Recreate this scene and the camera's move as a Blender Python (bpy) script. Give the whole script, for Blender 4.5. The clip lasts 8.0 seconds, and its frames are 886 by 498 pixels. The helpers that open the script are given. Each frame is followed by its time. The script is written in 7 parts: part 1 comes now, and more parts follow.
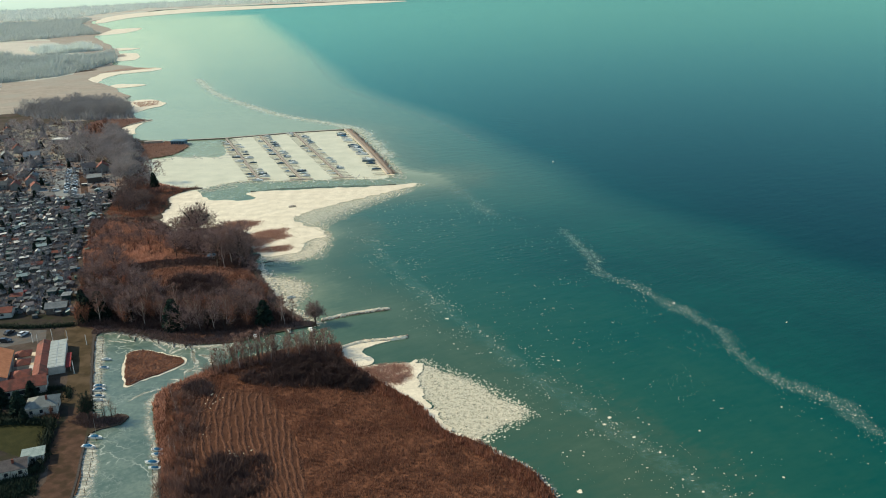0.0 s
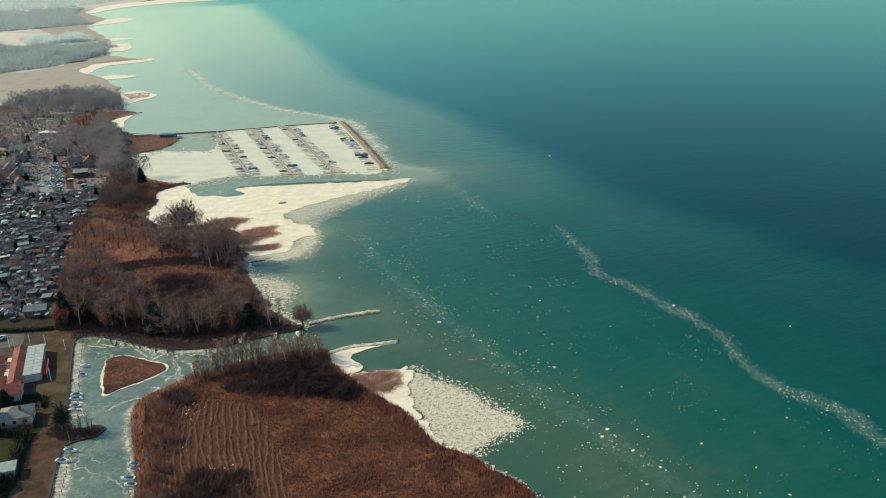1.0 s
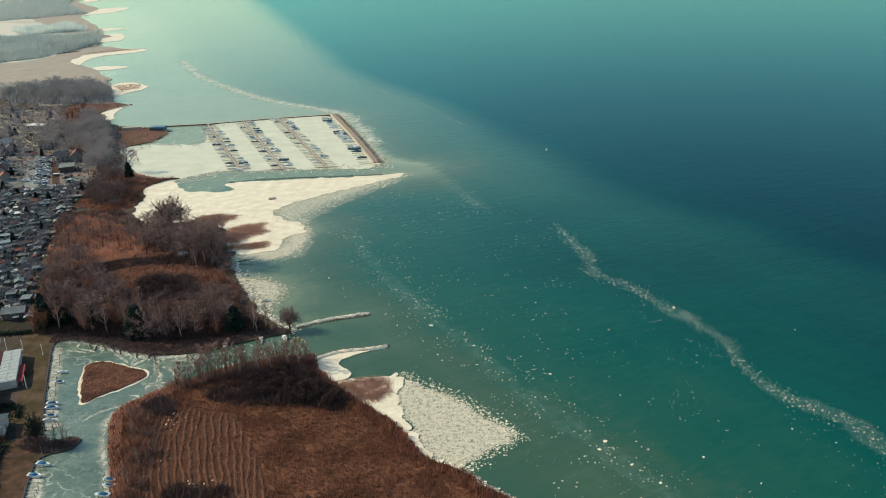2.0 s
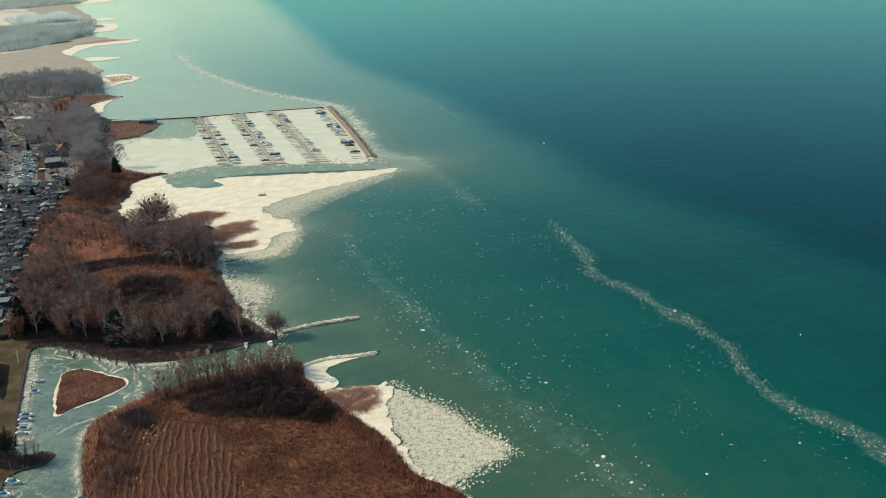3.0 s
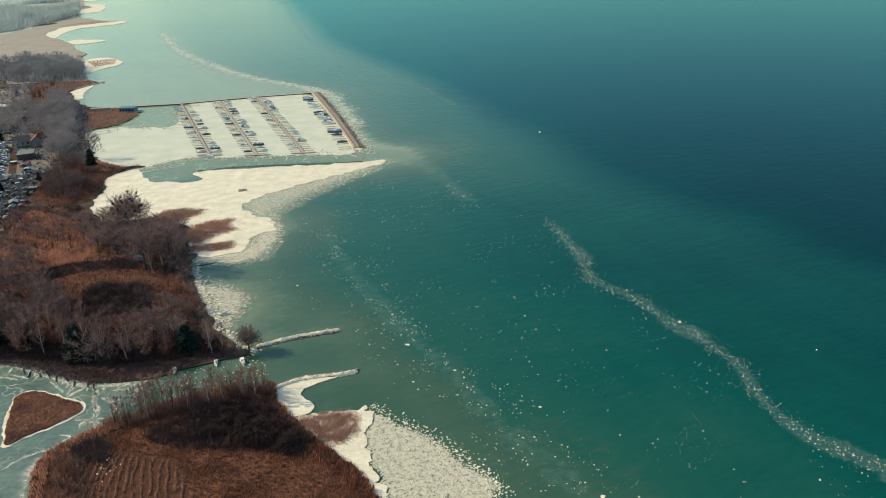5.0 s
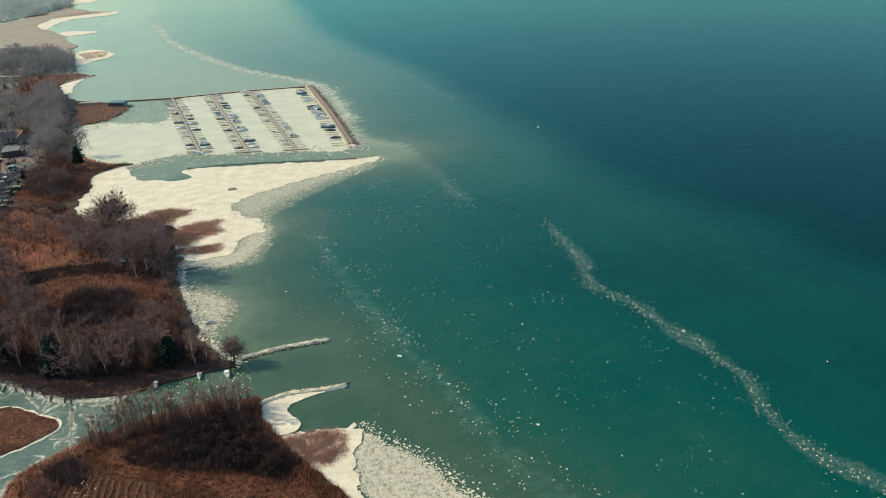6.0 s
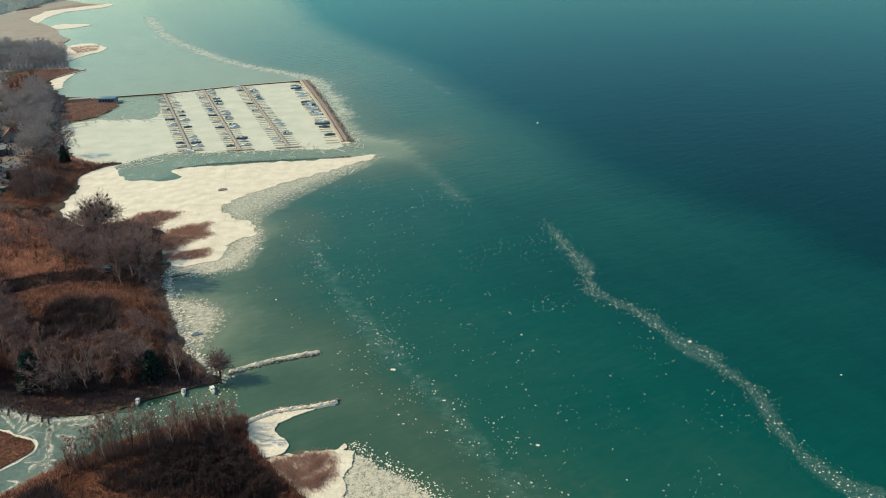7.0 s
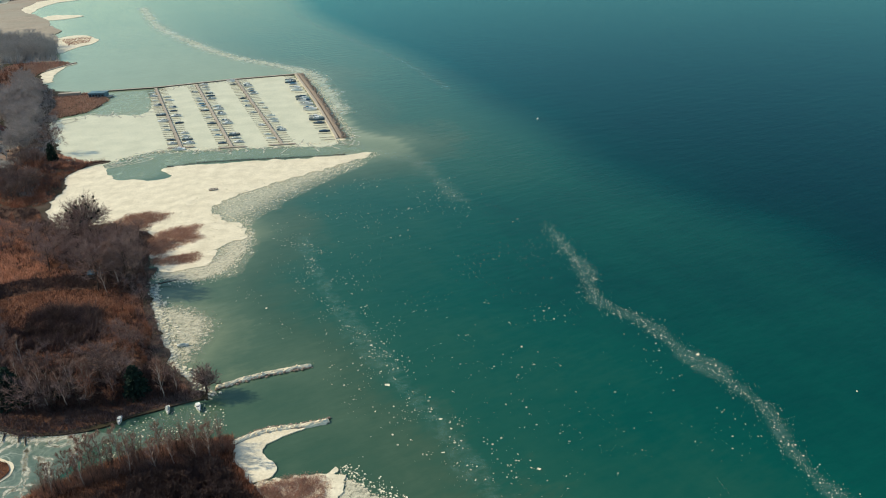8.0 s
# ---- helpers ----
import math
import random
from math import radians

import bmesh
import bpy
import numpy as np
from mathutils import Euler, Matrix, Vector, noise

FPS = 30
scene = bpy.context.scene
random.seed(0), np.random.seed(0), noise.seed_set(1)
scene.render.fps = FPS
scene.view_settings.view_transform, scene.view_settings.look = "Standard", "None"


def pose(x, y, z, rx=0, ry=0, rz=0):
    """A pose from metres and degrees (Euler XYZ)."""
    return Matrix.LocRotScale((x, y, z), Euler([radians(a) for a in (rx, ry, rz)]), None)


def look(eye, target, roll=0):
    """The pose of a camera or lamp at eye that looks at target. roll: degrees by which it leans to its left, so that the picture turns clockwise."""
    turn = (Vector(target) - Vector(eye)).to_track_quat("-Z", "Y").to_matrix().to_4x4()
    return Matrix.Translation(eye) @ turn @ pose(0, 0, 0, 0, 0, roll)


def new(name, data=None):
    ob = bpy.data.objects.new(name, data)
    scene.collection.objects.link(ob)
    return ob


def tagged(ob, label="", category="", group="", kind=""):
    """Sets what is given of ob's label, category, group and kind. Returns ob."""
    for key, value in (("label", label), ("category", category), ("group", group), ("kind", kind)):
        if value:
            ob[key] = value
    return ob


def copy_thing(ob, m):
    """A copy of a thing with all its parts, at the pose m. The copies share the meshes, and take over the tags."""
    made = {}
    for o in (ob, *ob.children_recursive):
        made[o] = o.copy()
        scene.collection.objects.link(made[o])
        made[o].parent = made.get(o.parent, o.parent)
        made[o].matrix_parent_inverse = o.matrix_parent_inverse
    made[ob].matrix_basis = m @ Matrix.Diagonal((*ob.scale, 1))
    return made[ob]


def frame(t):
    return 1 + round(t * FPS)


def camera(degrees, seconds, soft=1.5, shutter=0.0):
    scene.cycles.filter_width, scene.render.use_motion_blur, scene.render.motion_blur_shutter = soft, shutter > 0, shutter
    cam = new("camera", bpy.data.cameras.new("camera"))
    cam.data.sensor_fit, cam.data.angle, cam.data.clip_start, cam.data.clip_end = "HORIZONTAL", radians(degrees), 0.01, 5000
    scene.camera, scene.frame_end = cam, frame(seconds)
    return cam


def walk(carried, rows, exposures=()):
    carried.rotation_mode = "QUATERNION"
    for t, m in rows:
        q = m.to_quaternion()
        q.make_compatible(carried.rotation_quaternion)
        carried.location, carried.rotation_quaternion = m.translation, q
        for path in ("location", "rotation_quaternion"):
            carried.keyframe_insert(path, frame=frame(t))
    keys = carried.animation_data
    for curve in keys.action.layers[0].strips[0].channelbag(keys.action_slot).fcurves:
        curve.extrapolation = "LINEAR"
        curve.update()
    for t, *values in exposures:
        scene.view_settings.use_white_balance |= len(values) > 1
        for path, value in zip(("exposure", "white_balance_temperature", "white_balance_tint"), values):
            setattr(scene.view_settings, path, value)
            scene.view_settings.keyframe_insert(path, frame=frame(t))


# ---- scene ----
cam = camera(55.0, 8.0, soft=1.0)
PATH = [
    (0, (-0.898, -16.208, 118.743), (-1.195, -14.333, 118.113), -2.5),
    (0.5, (-1.054, -10.909, 118.756), (-1.347, -9.037, 118.116), -2.5),
    (1, (-0.724, -4.953, 118.882), (-1.014, -3.085, 118.230), -2.5),
    (1.5, (-0.560, 0.464, 118.784), (-0.847, 2.329, 118.121), -2.5),
    (3, (0.247, 17.868, 118.701), (-0.035, 19.721, 118.003), -2.6),
    (3.5, (0.453, 23.440, 118.805), (0.173, 25.289, 118.096), -2.7),
    (4, (0.615, 29.341, 118.900), (0.337, 31.186, 118.179), -2.8),
    (4.5, (0.793, 34.931, 118.971), (0.515, 36.771, 118.239), -2.8),
    (6, (0.980, 53.006, 119.600), (0.704, 54.831, 118.833), -3.0),
    (6.5, (1.105, 58.904, 119.852), (0.828, 60.725, 119.074), -3.2),
    (7, (0.913, 65.171, 120.054), (0.636, 66.988, 119.264), -3.3),
    (7.5, (0.398, 70.844, 120.204), (0.123, 72.656, 119.404), -3.3),
    (8, (0.177, 77.037, 120.776), (-0.098, 78.843, 119.962), -3.4),
]
walk(cam, [(t, look(eye, target, roll)) for t, eye, target, roll in PATH], exposures=[(0, 0.41, 5930, -3), (8, 0.36, 5930, -3)])

# ---- world, sun ----
SUN_HEIGHT, SUN_TURN = radians(31), radians(-82)
world = bpy.data.worlds.new("sky")
scene.world = world
world.use_nodes = True
wn = world.node_tree.nodes
sky = wn.new("ShaderNodeTexSky")
sky.sky_type, sky.sun_disc = "NISHITA", False
sky.sun_elevation, sky.sun_rotation = SUN_HEIGHT, SUN_TURN
sky.air_density, sky.dust_density, sky.ozone_density = 1.0, 0.4, 0.0
world.node_tree.links.new(sky.outputs[0], wn["Background"].inputs[0])
wn["Background"].inputs[1].default_value = 0.132

sun_data = bpy.data.lights.new("sun", "SUN")
sun_data.energy, sun_data.angle, sun_data.color = 4.7, radians(0.6), (1.0, 0.79, 0.56)
sun = new("sun", sun_data)
sun_way = Vector((math.sin(SUN_TURN) * math.cos(SUN_HEIGHT), math.cos(SUN_TURN) * math.cos(SUN_HEIGHT), math.sin(SUN_HEIGHT)))
sun.matrix_world = look(sun_way * 600, (0, 0, 0))
# plan outlines: control points in metres
WEST_BANK = [(-160, 194), (-164, 204), (-172, 221), (-176, 231), (-174, 236), (-168, 240), (-168, 246), (-172, 247), (-178, 244), (-182, 245), (-192, 262), (-205, 286), (-222, 320), (-212, 323), (-200, 320), (-183, 313), (-168, 311), (-153, 314), (-140, 323), (-129, 330), (-123, 333), (-119, 334)]
EAST_BANK = [(-131, 197), (-139, 213), (-147, 227), (-158, 246), (-164, 260), (-164, 268), (-158, 277), (-151, 286), (-142, 295), (-133, 303), (-120, 310), (-103, 314)]
ISLAND = [(-194, 293), (-196, 300), (-191, 303), (-180, 300), (-167, 294), (-171, 283), (-178, 275), (-181, 270), (-187, 279)]
FIELD_SHORE = [(-103, 314), (-99, 304), (-92, 294.5), (-84, 286), (-75, 278), (-67, 270.5), (-60, 264.5), (-49, 249), (-43, 242), (-32, 237), (-25, 230), (-14, 221), (-5, 207)]
WOOD_SHORE = [(-120, 335), (-127, 341), (-135, 348.5), (-143, 356), (-149, 365), (-155, 375), (-161, 385), (-168, 396), (-175, 409), (-181, 421), (-184, 433), (-196, 449), (-204, 471), (-227, 489), (-251, 487), (-262, 485), (-285, 516), (-290, 541), (-302, 566), (-298, 586), (-290, 593), (-294, 598), (-315, 593), (-344, 628), (-371, 665), (-389, 700), (-375, 721), (-375, 757), (-387, 774), (-413, 787), (-453, 805), (-490, 852), (-503, 884), (-496, 920)]
FAR_SHORE = [(-520, 930), (-577, 1029), (-613, 1092), (-683, 1202), (-746, 1262), (-814, 1344), (-843, 1426), (-811, 1470), (-794, 1501), (-842, 1539), (-905, 1592), (-980, 1714), (-968, 1769), (-1072, 1871), (-1181, 2028), (-1388, 2349), (-1509, 2648), (-1588, 2829), (-1970, 3367), (-2026, 3654), (-2114, 4409), (-1552, 4597), (-916, 4535)]
HARBOUR_ICE = [(-387, 688), (-371, 711), (-349, 712), (-321, 718), (-345, 797), (-287, 826), (-237, 832), (-194, 739), (-146, 633), (-185, 623), (-240, 617), (-259, 619), (-273, 612), (-282, 602), (-288, 593), (-291, 586), (-304, 569), (-349, 624)]
BAY_ICE = [(-244, 583), (-195, 593), (-152, 599), (-118, 607), (-135, 583), (-155, 562), (-180, 532), (-186, 512), (-176, 496), (-164, 489), (-155, 477), (-160, 466), (-164, 456), (-161, 443), (-168, 437), (-180, 434), (-192, 449), (-219, 471), (-246, 471), (-267, 483), (-291, 516), (-311, 569), (-300, 581), (-291, 588), (-284, 582), (-277, 572), (-265, 562), (-243, 559), (-234, 567)]
PANCAKE_BAY = [(-158, 484), (-152, 475), (-148, 456), (-149, 441), (-153, 430), (-164, 423), (-181, 427), (-182, 437), (-166, 441), (-160, 449), (-162, 466), (-157, 476)]
SLUSH_BAY = [(-188, 516), (-179, 537), (-154, 570), (-116, 607), (-117, 588), (-132, 560), (-145, 530), (-152, 508), (-157, 492), (-148, 474), (-144, 450), (-147, 428), (-168, 417), (-174, 439), (-156, 460), (-165, 490)]
SLUSH_POINT = [(-179, 408), (-163, 405), (-143, 397), (-133, 380), (-132, 360), (-135, 349), (-145, 358), (-157, 376)]
JETTY_ICE = [(-102, 308), (-93, 317), (-81, 320), (-89, 313), (-91, 307), (-84, 300), (-86, 294), (-95, 293)]
SHORE_ICE = [(-90, 288), (-84, 294), (-74, 297), (-65, 299), (-61, 290), (-62, 283), (-57, 270), (-50, 255), (-41, 243), (-33, 239), (-38, 239), (-50, 248), (-62, 263), (-72, 273), (-82, 281)]
PANCAKE_FIELD = [(-65, 300), (-52, 291), (-37, 281), (-29, 272), (-19, 263), (-17, 258), (-25, 248), (-33, 237), (-41, 241), (-49, 253), (-57, 268), (-63, 283), (-62, 292)]
DRIFT = [(-7, 489), (-1, 471), (5, 454), (11, 437), (14, 412), (24, 400), (33, 391), (44, 370), (52, 360), (60, 346), (65, 336), (67, 320), (71, 305), (78, 292), (89, 283), (97, 274), (100, 262), (106, 250)]
OUTER_BANK = [(-609, 1320), (-507, 1146), (-421, 1033), (-337, 938), (-250, 868), (-214, 824), (-159, 701), (-136, 657), (-99, 626), (-64, 551)]
DEEP_EDGE = [(-1480, 3890), (-470, 1536), (-348, 1239), (-258, 1073), (-165, 921), (-86, 771), (-29, 653), (14, 573), (67, 516), (96, 486), (120, 449), (157, 410)]
HARBOUR_WALL = [(-425, 777), (-397, 792), (-351, 801), (-320, 813), (-287, 826), (-242, 838), (-233, 841)]
MOLE = [(-233, 841), (-190, 746), (-157, 668), (-145, 639)]
PIERS = [(-350, 798), (-252, 623), (-318, 810), (-216, 622), (-286, 823), (-183, 627), (-233, 822), (-152, 645)]
PILES_LONG = [(-244, 583), (-222, 592), (-196, 596), (-170, 599), (-135, 604)]
PILES_SHORT = [(-307, 576), (-299, 590), (-292, 596)]
JETTIES = [(-119, 341), (-107, 349), (-89, 357), (-102, 310), (-94, 317), (-81, 321), (-74, 324)]

# ---- materials ----
def surface(name, dark, light, size=2.0, fine=0.15, rough=0.85, bump=0.4, depth=0.05, vary=0.0, metal=0.0, gloss=0.25, stretch=None, stain=None, stain_size=8.0):
    """A surface whose colour wanders between dark and light at two sizes (metres), with relief and, if wanted, stains."""
    m = bpy.data.materials.new(name)
    m.use_nodes = True
    n, l = m.node_tree.nodes, m.node_tree.links
    b = n["Principled BSDF"]
    b.inputs["Roughness"].default_value, b.inputs["Metallic"].default_value = rough, metal
    b.inputs["Specular IOR Level"].default_value = gloss
    at = n.new("ShaderNodeTexCoord").outputs["Object"]
    if stretch:
        mp = n.new("ShaderNodeMapping")
        mp.inputs["Scale"].default_value = stretch
        l.new(at, mp.inputs[0])
        at = mp.outputs[0]
    big, small = n.new("ShaderNodeTexNoise"), n.new("ShaderNodeTexNoise")
    for node, s, d in ((big, size, 5), (small, fine, 3)):
        node.inputs["Scale"].default_value, node.inputs["Detail"].default_value = 1 / s, d
        l.new(at, node.inputs["Vector"])
    mix = n.new("ShaderNodeMix")
    mix.inputs[0].default_value = 0.45
    l.new(big.outputs[0], mix.inputs[2]); l.new(small.outputs[0], mix.inputs[3])
    ramp = n.new("ShaderNodeValToRGB")
    ramp.color_ramp.elements[0].position, ramp.color_ramp.elements[1].position = 0.34, 0.66
    ramp.color_ramp.elements[0].color, ramp.color_ramp.elements[1].color = (*dark, 1), (*light, 1)
    l.new(mix.outputs[0], ramp.inputs[0])
    out = ramp.outputs[0]
    if stain:
        sn, sr, sm = n.new("ShaderNodeTexNoise"), n.new("ShaderNodeValToRGB"), n.new("ShaderNodeMix")
        sn.inputs["Scale"].default_value, sn.inputs["Detail"].default_value = 1 / stain_size, 6
        sr.color_ramp.elements[0].position, sr.color_ramp.elements[1].position = 0.47, 0.62
        sm.data_type = "RGBA"
        sm.inputs[7].default_value = (*stain, 1)
        l.new(at, sn.inputs["Vector"]); l.new(sn.outputs[0], sr.inputs[0]); l.new(sr.outputs[0], sm.inputs[0])
        l.new(out, sm.inputs[6])
        out = sm.outputs[2]
    if vary:
        info, hsv, rng = n.new("ShaderNodeObjectInfo"), n.new("ShaderNodeHueSaturation"), n.new("ShaderNodeMapRange")
        rng.inputs[3].default_value, rng.inputs[4].default_value = 1 - vary, 1 + vary
        l.new(info.outputs["Random"], rng.inputs[0]); l.new(rng.outputs[0], hsv.inputs["Value"]); l.new(out, hsv.inputs["Color"])
        out = hsv.outputs[0]
    l.new(out, b.inputs["Base Color"])
    bp = n.new("ShaderNodeBump")
    bp.inputs["Strength"].default_value, bp.inputs["Distance"].default_value = bump, depth
    l.new(mix.outputs[0], bp.inputs["Height"]); l.new(bp.outputs[0], b.inputs["Normal"])
    return m


def see_through(m, size, low, high, detail=6.0, most=1.0):
    """Lets a film thin out by its own thickness and by a noise between low and high: broken slush on water."""
    n, l = m.node_tree.nodes, m.node_tree.links
    tex, ramp, thick, less = n.new("ShaderNodeTexNoise"), n.new("ShaderNodeMapRange"), n.new("ShaderNodeVertexColor"), n.new("ShaderNodeMath")
    thick.layer_name = "thick"
    less.operation = "MULTIPLY_ADD"
    less.inputs[1].default_value, less.inputs[2].default_value = 0.3, -0.3
    tex.inputs["Scale"].default_value, tex.inputs["Detail"].default_value, tex.inputs["Roughness"].default_value = 1 / size, detail, 0.72
    ramp.inputs[1].default_value, ramp.inputs[2].default_value, ramp.inputs[4].default_value = low, high, most
    at, add = n.new("ShaderNodeTexCoord"), n.new("ShaderNodeMath")
    l.new(at.outputs["Object"], tex.inputs["Vector"]); l.new(thick.outputs[0], less.inputs[0])
    l.new(tex.outputs[0], add.inputs[0]); l.new(less.outputs[0], add.inputs[1])
    l.new(add.outputs[0], ramp.inputs[0])
    l.new(ramp.outputs[0], n["Principled BSDF"].inputs["Alpha"])
    return m


def canal_ice():
    """Green ice with milky clouds and pale refrozen streaks."""
    m = surface("frozen_canal_ice", (0.045, 0.082, 0.054), (0.15, 0.19, 0.135), 13, 1.8, rough=0.35, bump=0.12, depth=0.05, gloss=0.45)
    n, l = m.node_tree.nodes, m.node_tree.links
    b = n["Principled BSDF"]
    old = b.inputs["Base Color"].links[0].from_socket
    tc, warp, vec = n.new("ShaderNodeTexCoord"), n.new("ShaderNodeTexNoise"), n.new("ShaderNodeVectorMath")
    warp.inputs["Scale"].default_value, warp.inputs["Detail"].default_value = 0.09, 4
    vec.operation = "MULTIPLY_ADD"
    vec.inputs[1].default_value = (34, 34, 0)
    l.new(tc.outputs["Object"], warp.inputs["Vector"]); l.new(warp.outputs["Color"], vec.inputs[0]); l.new(tc.outputs["Object"], vec.inputs[2])
    last = old
    for size, thin, k in ((7.0, 0.03, 0.3), (23.0, 0.022, 0.6), (12.0, 0.02, 0.25)):
        v, r, mx, sc = n.new("ShaderNodeTexVoronoi"), n.new("ShaderNodeMapRange"), n.new("ShaderNodeMix"), n.new("ShaderNodeMath")
        v.feature = "DISTANCE_TO_EDGE"
        v.inputs["Scale"].default_value = 1 / size
        l.new(vec.outputs[0], v.inputs["Vector"])
        r.inputs[1].default_value, r.inputs[2].default_value, r.inputs[3].default_value, r.inputs[4].default_value = 0, thin, k, 0
        l.new(v.outputs["Distance"], r.inputs[0])
        gate, gr = n.new("ShaderNodeTexNoise"), n.new("ShaderNodeMapRange")
        gate.inputs["Scale"].default_value = 0.7 / size
        l.new(tc.outputs["Object"], gate.inputs["Vector"])
        gr.inputs[1].default_value, gr.inputs[2].default_value = 0.46, 0.6
        l.new(gate.outputs[0], gr.inputs[0])
        sc.operation = "MULTIPLY"
        l.new(r.outputs[0], sc.inputs[0]); l.new(gr.outputs[0], sc.inputs[1])
        mx.data_type = "RGBA"
        mx.inputs[7].default_value = (0.62, 0.62, 0.5, 1)
        l.new(last, mx.inputs[6]); l.new(sc.outputs[0], mx.inputs[0])
        last = mx.outputs[2]
    l.new(last, b.inputs["Base Color"])
    return m


def lake_water():
    """Green shallows over the bank, blue beyond its edge, small waves, and the sky in its gloss, tinted by depth."""
    m = bpy.data.materials.new("lake_water")
    m.use_nodes = True
    n, l = m.node_tree.nodes, m.node_tree.links
    n.remove(n["Principled BSDF"])
    body, gloss, facing, blend = n.new("ShaderNodeBsdfDiffuse"), n.new("ShaderNodeBsdfGlossy"), n.new("ShaderNodeFresnel"), n.new("ShaderNodeMixShader")
    gloss.inputs["Roughness"].default_value = 0.14
    facing.inputs["IOR"].default_value = 1.33
    l.new(facing.outputs[0], blend.inputs[0]); l.new(body.outputs[0], blend.inputs[1]); l.new(gloss.outputs[0], blend.inputs[2])
    l.new(blend.outputs[0], n["Material Output"].inputs[0])
    col, ramp, tc = n.new("ShaderNodeVertexColor"), n.new("ShaderNodeValToRGB"), n.new("ShaderNodeTexCoord")
    col.layer_name = "depth"
    e = ramp.color_ramp.elements
    e[0].color, e[1].color = (0.37, 0.38, 0.25, 1), (0.0004, 0.013, 0.019, 1)
    for at, c in ((0.08, (0.19, 0.22, 0.135)), (0.14, (0.066, 0.11, 0.07)), (0.18, (0.044, 0.088, 0.056)), (0.26, (0.015, 0.077, 0.055)), (0.42, (0.004, 0.063, 0.05)), (0.62, (0.0015, 0.04, 0.037)), (0.8, (0.001, 0.022, 0.024))):
        e.new(at).color = (*c, 1)

    # reflection painted by depth: paler over shallows, dimmer and bluer offshore
    gloss_tint = n.new("ShaderNodeValToRGB")
    gloss_tint.color_ramp.elements[0].position, gloss_tint.color_ramp.elements[1].position = 0.12, 0.75
    gloss_tint.color_ramp.elements[0].color, gloss_tint.color_ramp.elements[1].color = (0.78, 0.8, 0.65, 1), (0.3, 0.57, 0.54, 1)
    gloss_tint.color_ramp.elements.new(0.4).color = (0.66, 0.75, 0.62, 1)
    l.new(col.outputs[0], gloss_tint.inputs[0]); l.new(gloss_tint.outputs[0], gloss.inputs["Color"])

    def waves(size, turn, long, detail, rough=0.5):
        mp, w = n.new("ShaderNodeMapping"), n.new("ShaderNodeTexNoise")
        mp.vector_type = "TEXTURE"
        mp.inputs["Rotation"].default_value, mp.inputs["Scale"].default_value = (0, 0, radians(turn)), (size * long, size, size)
        w.inputs["Scale"].default_value, w.inputs["Detail"].default_value, w.inputs["Roughness"].default_value = 1, detail, rough
        l.new(tc.outputs["Object"], mp.inputs[0]); l.new(mp.outputs[0], w.inputs["Vector"])
        return w.outputs[0]

    def sum_of(parts, start):
        total = None
        for value, k in parts:
            mm = n.new("ShaderNodeMath")
            mm.operation = "MULTIPLY_ADD"
            mm.inputs[1].default_value, mm.inputs[2].default_value = k, start
            l.new(value, mm.inputs[0])
            if total: l.new(total, mm.inputs[2])
            total = mm.outputs[0]
        return total

    # the 3.6 m term puts ripple light and dark into the body colour
    tone = sum_of([(waves(26, 120, 3.0, 6, 0.6), 0.26), (waves(3.6, 38, 2.4, 4, 0.65), 0.17), (waves(70, 20, 2.2, 4, 0.6), 0.28)], -0.355)
    tot = n.new("ShaderNodeMath")
    tot.operation = "ADD"
    calm, ease = n.new("ShaderNodeMapRange"), n.new("ShaderNodeMath")
    calm.inputs[1].default_value, calm.inputs[2].default_value, calm.inputs[3].default_value = 0.1, 0.34, 0.12
    ease.operation = "MULTIPLY"
    l.new(col.outputs[0], calm.inputs[0]); l.new(calm.outputs[0], ease.inputs[0]); l.new(tone, ease.inputs[1])
    l.new(ease.outputs[0], tot.inputs[0]); l.new(col.outputs[0], tot.inputs[1])
    low = n.new("ShaderNodeMath")
    low.operation = "MAXIMUM"
    shy = n.new("ShaderNodeMath")
    shy.operation = "MULTIPLY"
    shy.inputs[1].default_value = 0.5
    l.new(col.outputs[0], shy.inputs[0]); l.new(tot.outputs[0], low.inputs[0]); l.new(shy.outputs[0], low.inputs[1])
    l.new(low.outputs[0], ramp.inputs[0]); l.new(ramp.outputs[0], body.inputs["Color"])
    bp = n.new("ShaderNodeBump")
    bp.inputs["Strength"].default_value, bp.inputs["Distance"].default_value = 0.31, 0.5
    l.new(sum_of([(waves(6.0, 35, 2.2, 2), 0.6), (waves(2.0, 42, 2.0, 2), 0.3), (waves(0.7, 20, 1.8, 2), 0.12)], 0.0), bp.inputs["Height"])
    for node in (body, gloss, facing):
        l.new(bp.outputs[0], node.inputs["Normal"])
    return m


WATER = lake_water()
EARTH = surface("brown_earth", (0.045, 0.034, 0.027), (0.11, 0.083, 0.064), 6, 0.6, bump=0.6, depth=0.3, stain=(0.045, 0.038, 0.022), stain_size=22, gloss=0.04)
REED_SOIL = surface("matted_reed", (0.10, 0.042, 0.023), (0.22, 0.10, 0.055), 4, 0.5, bump=0.8, depth=0.5, stain=(0.075, 0.03, 0.017), stain_size=14, gloss=0.04)
WOOD_FLOOR = surface("dark_wood_floor", (0.05, 0.03, 0.023), (0.12, 0.07, 0.052), 4, 0.5, bump=0.8, depth=0.5, stain=(0.12, 0.055, 0.033), stain_size=18, gloss=0.04)
STUBBLE = surface("mown_reed_stubble", (0.055, 0.026, 0.016), (0.115, 0.053, 0.031), 3, 0.35, bump=0.7, depth=0.25, gloss=0.04)
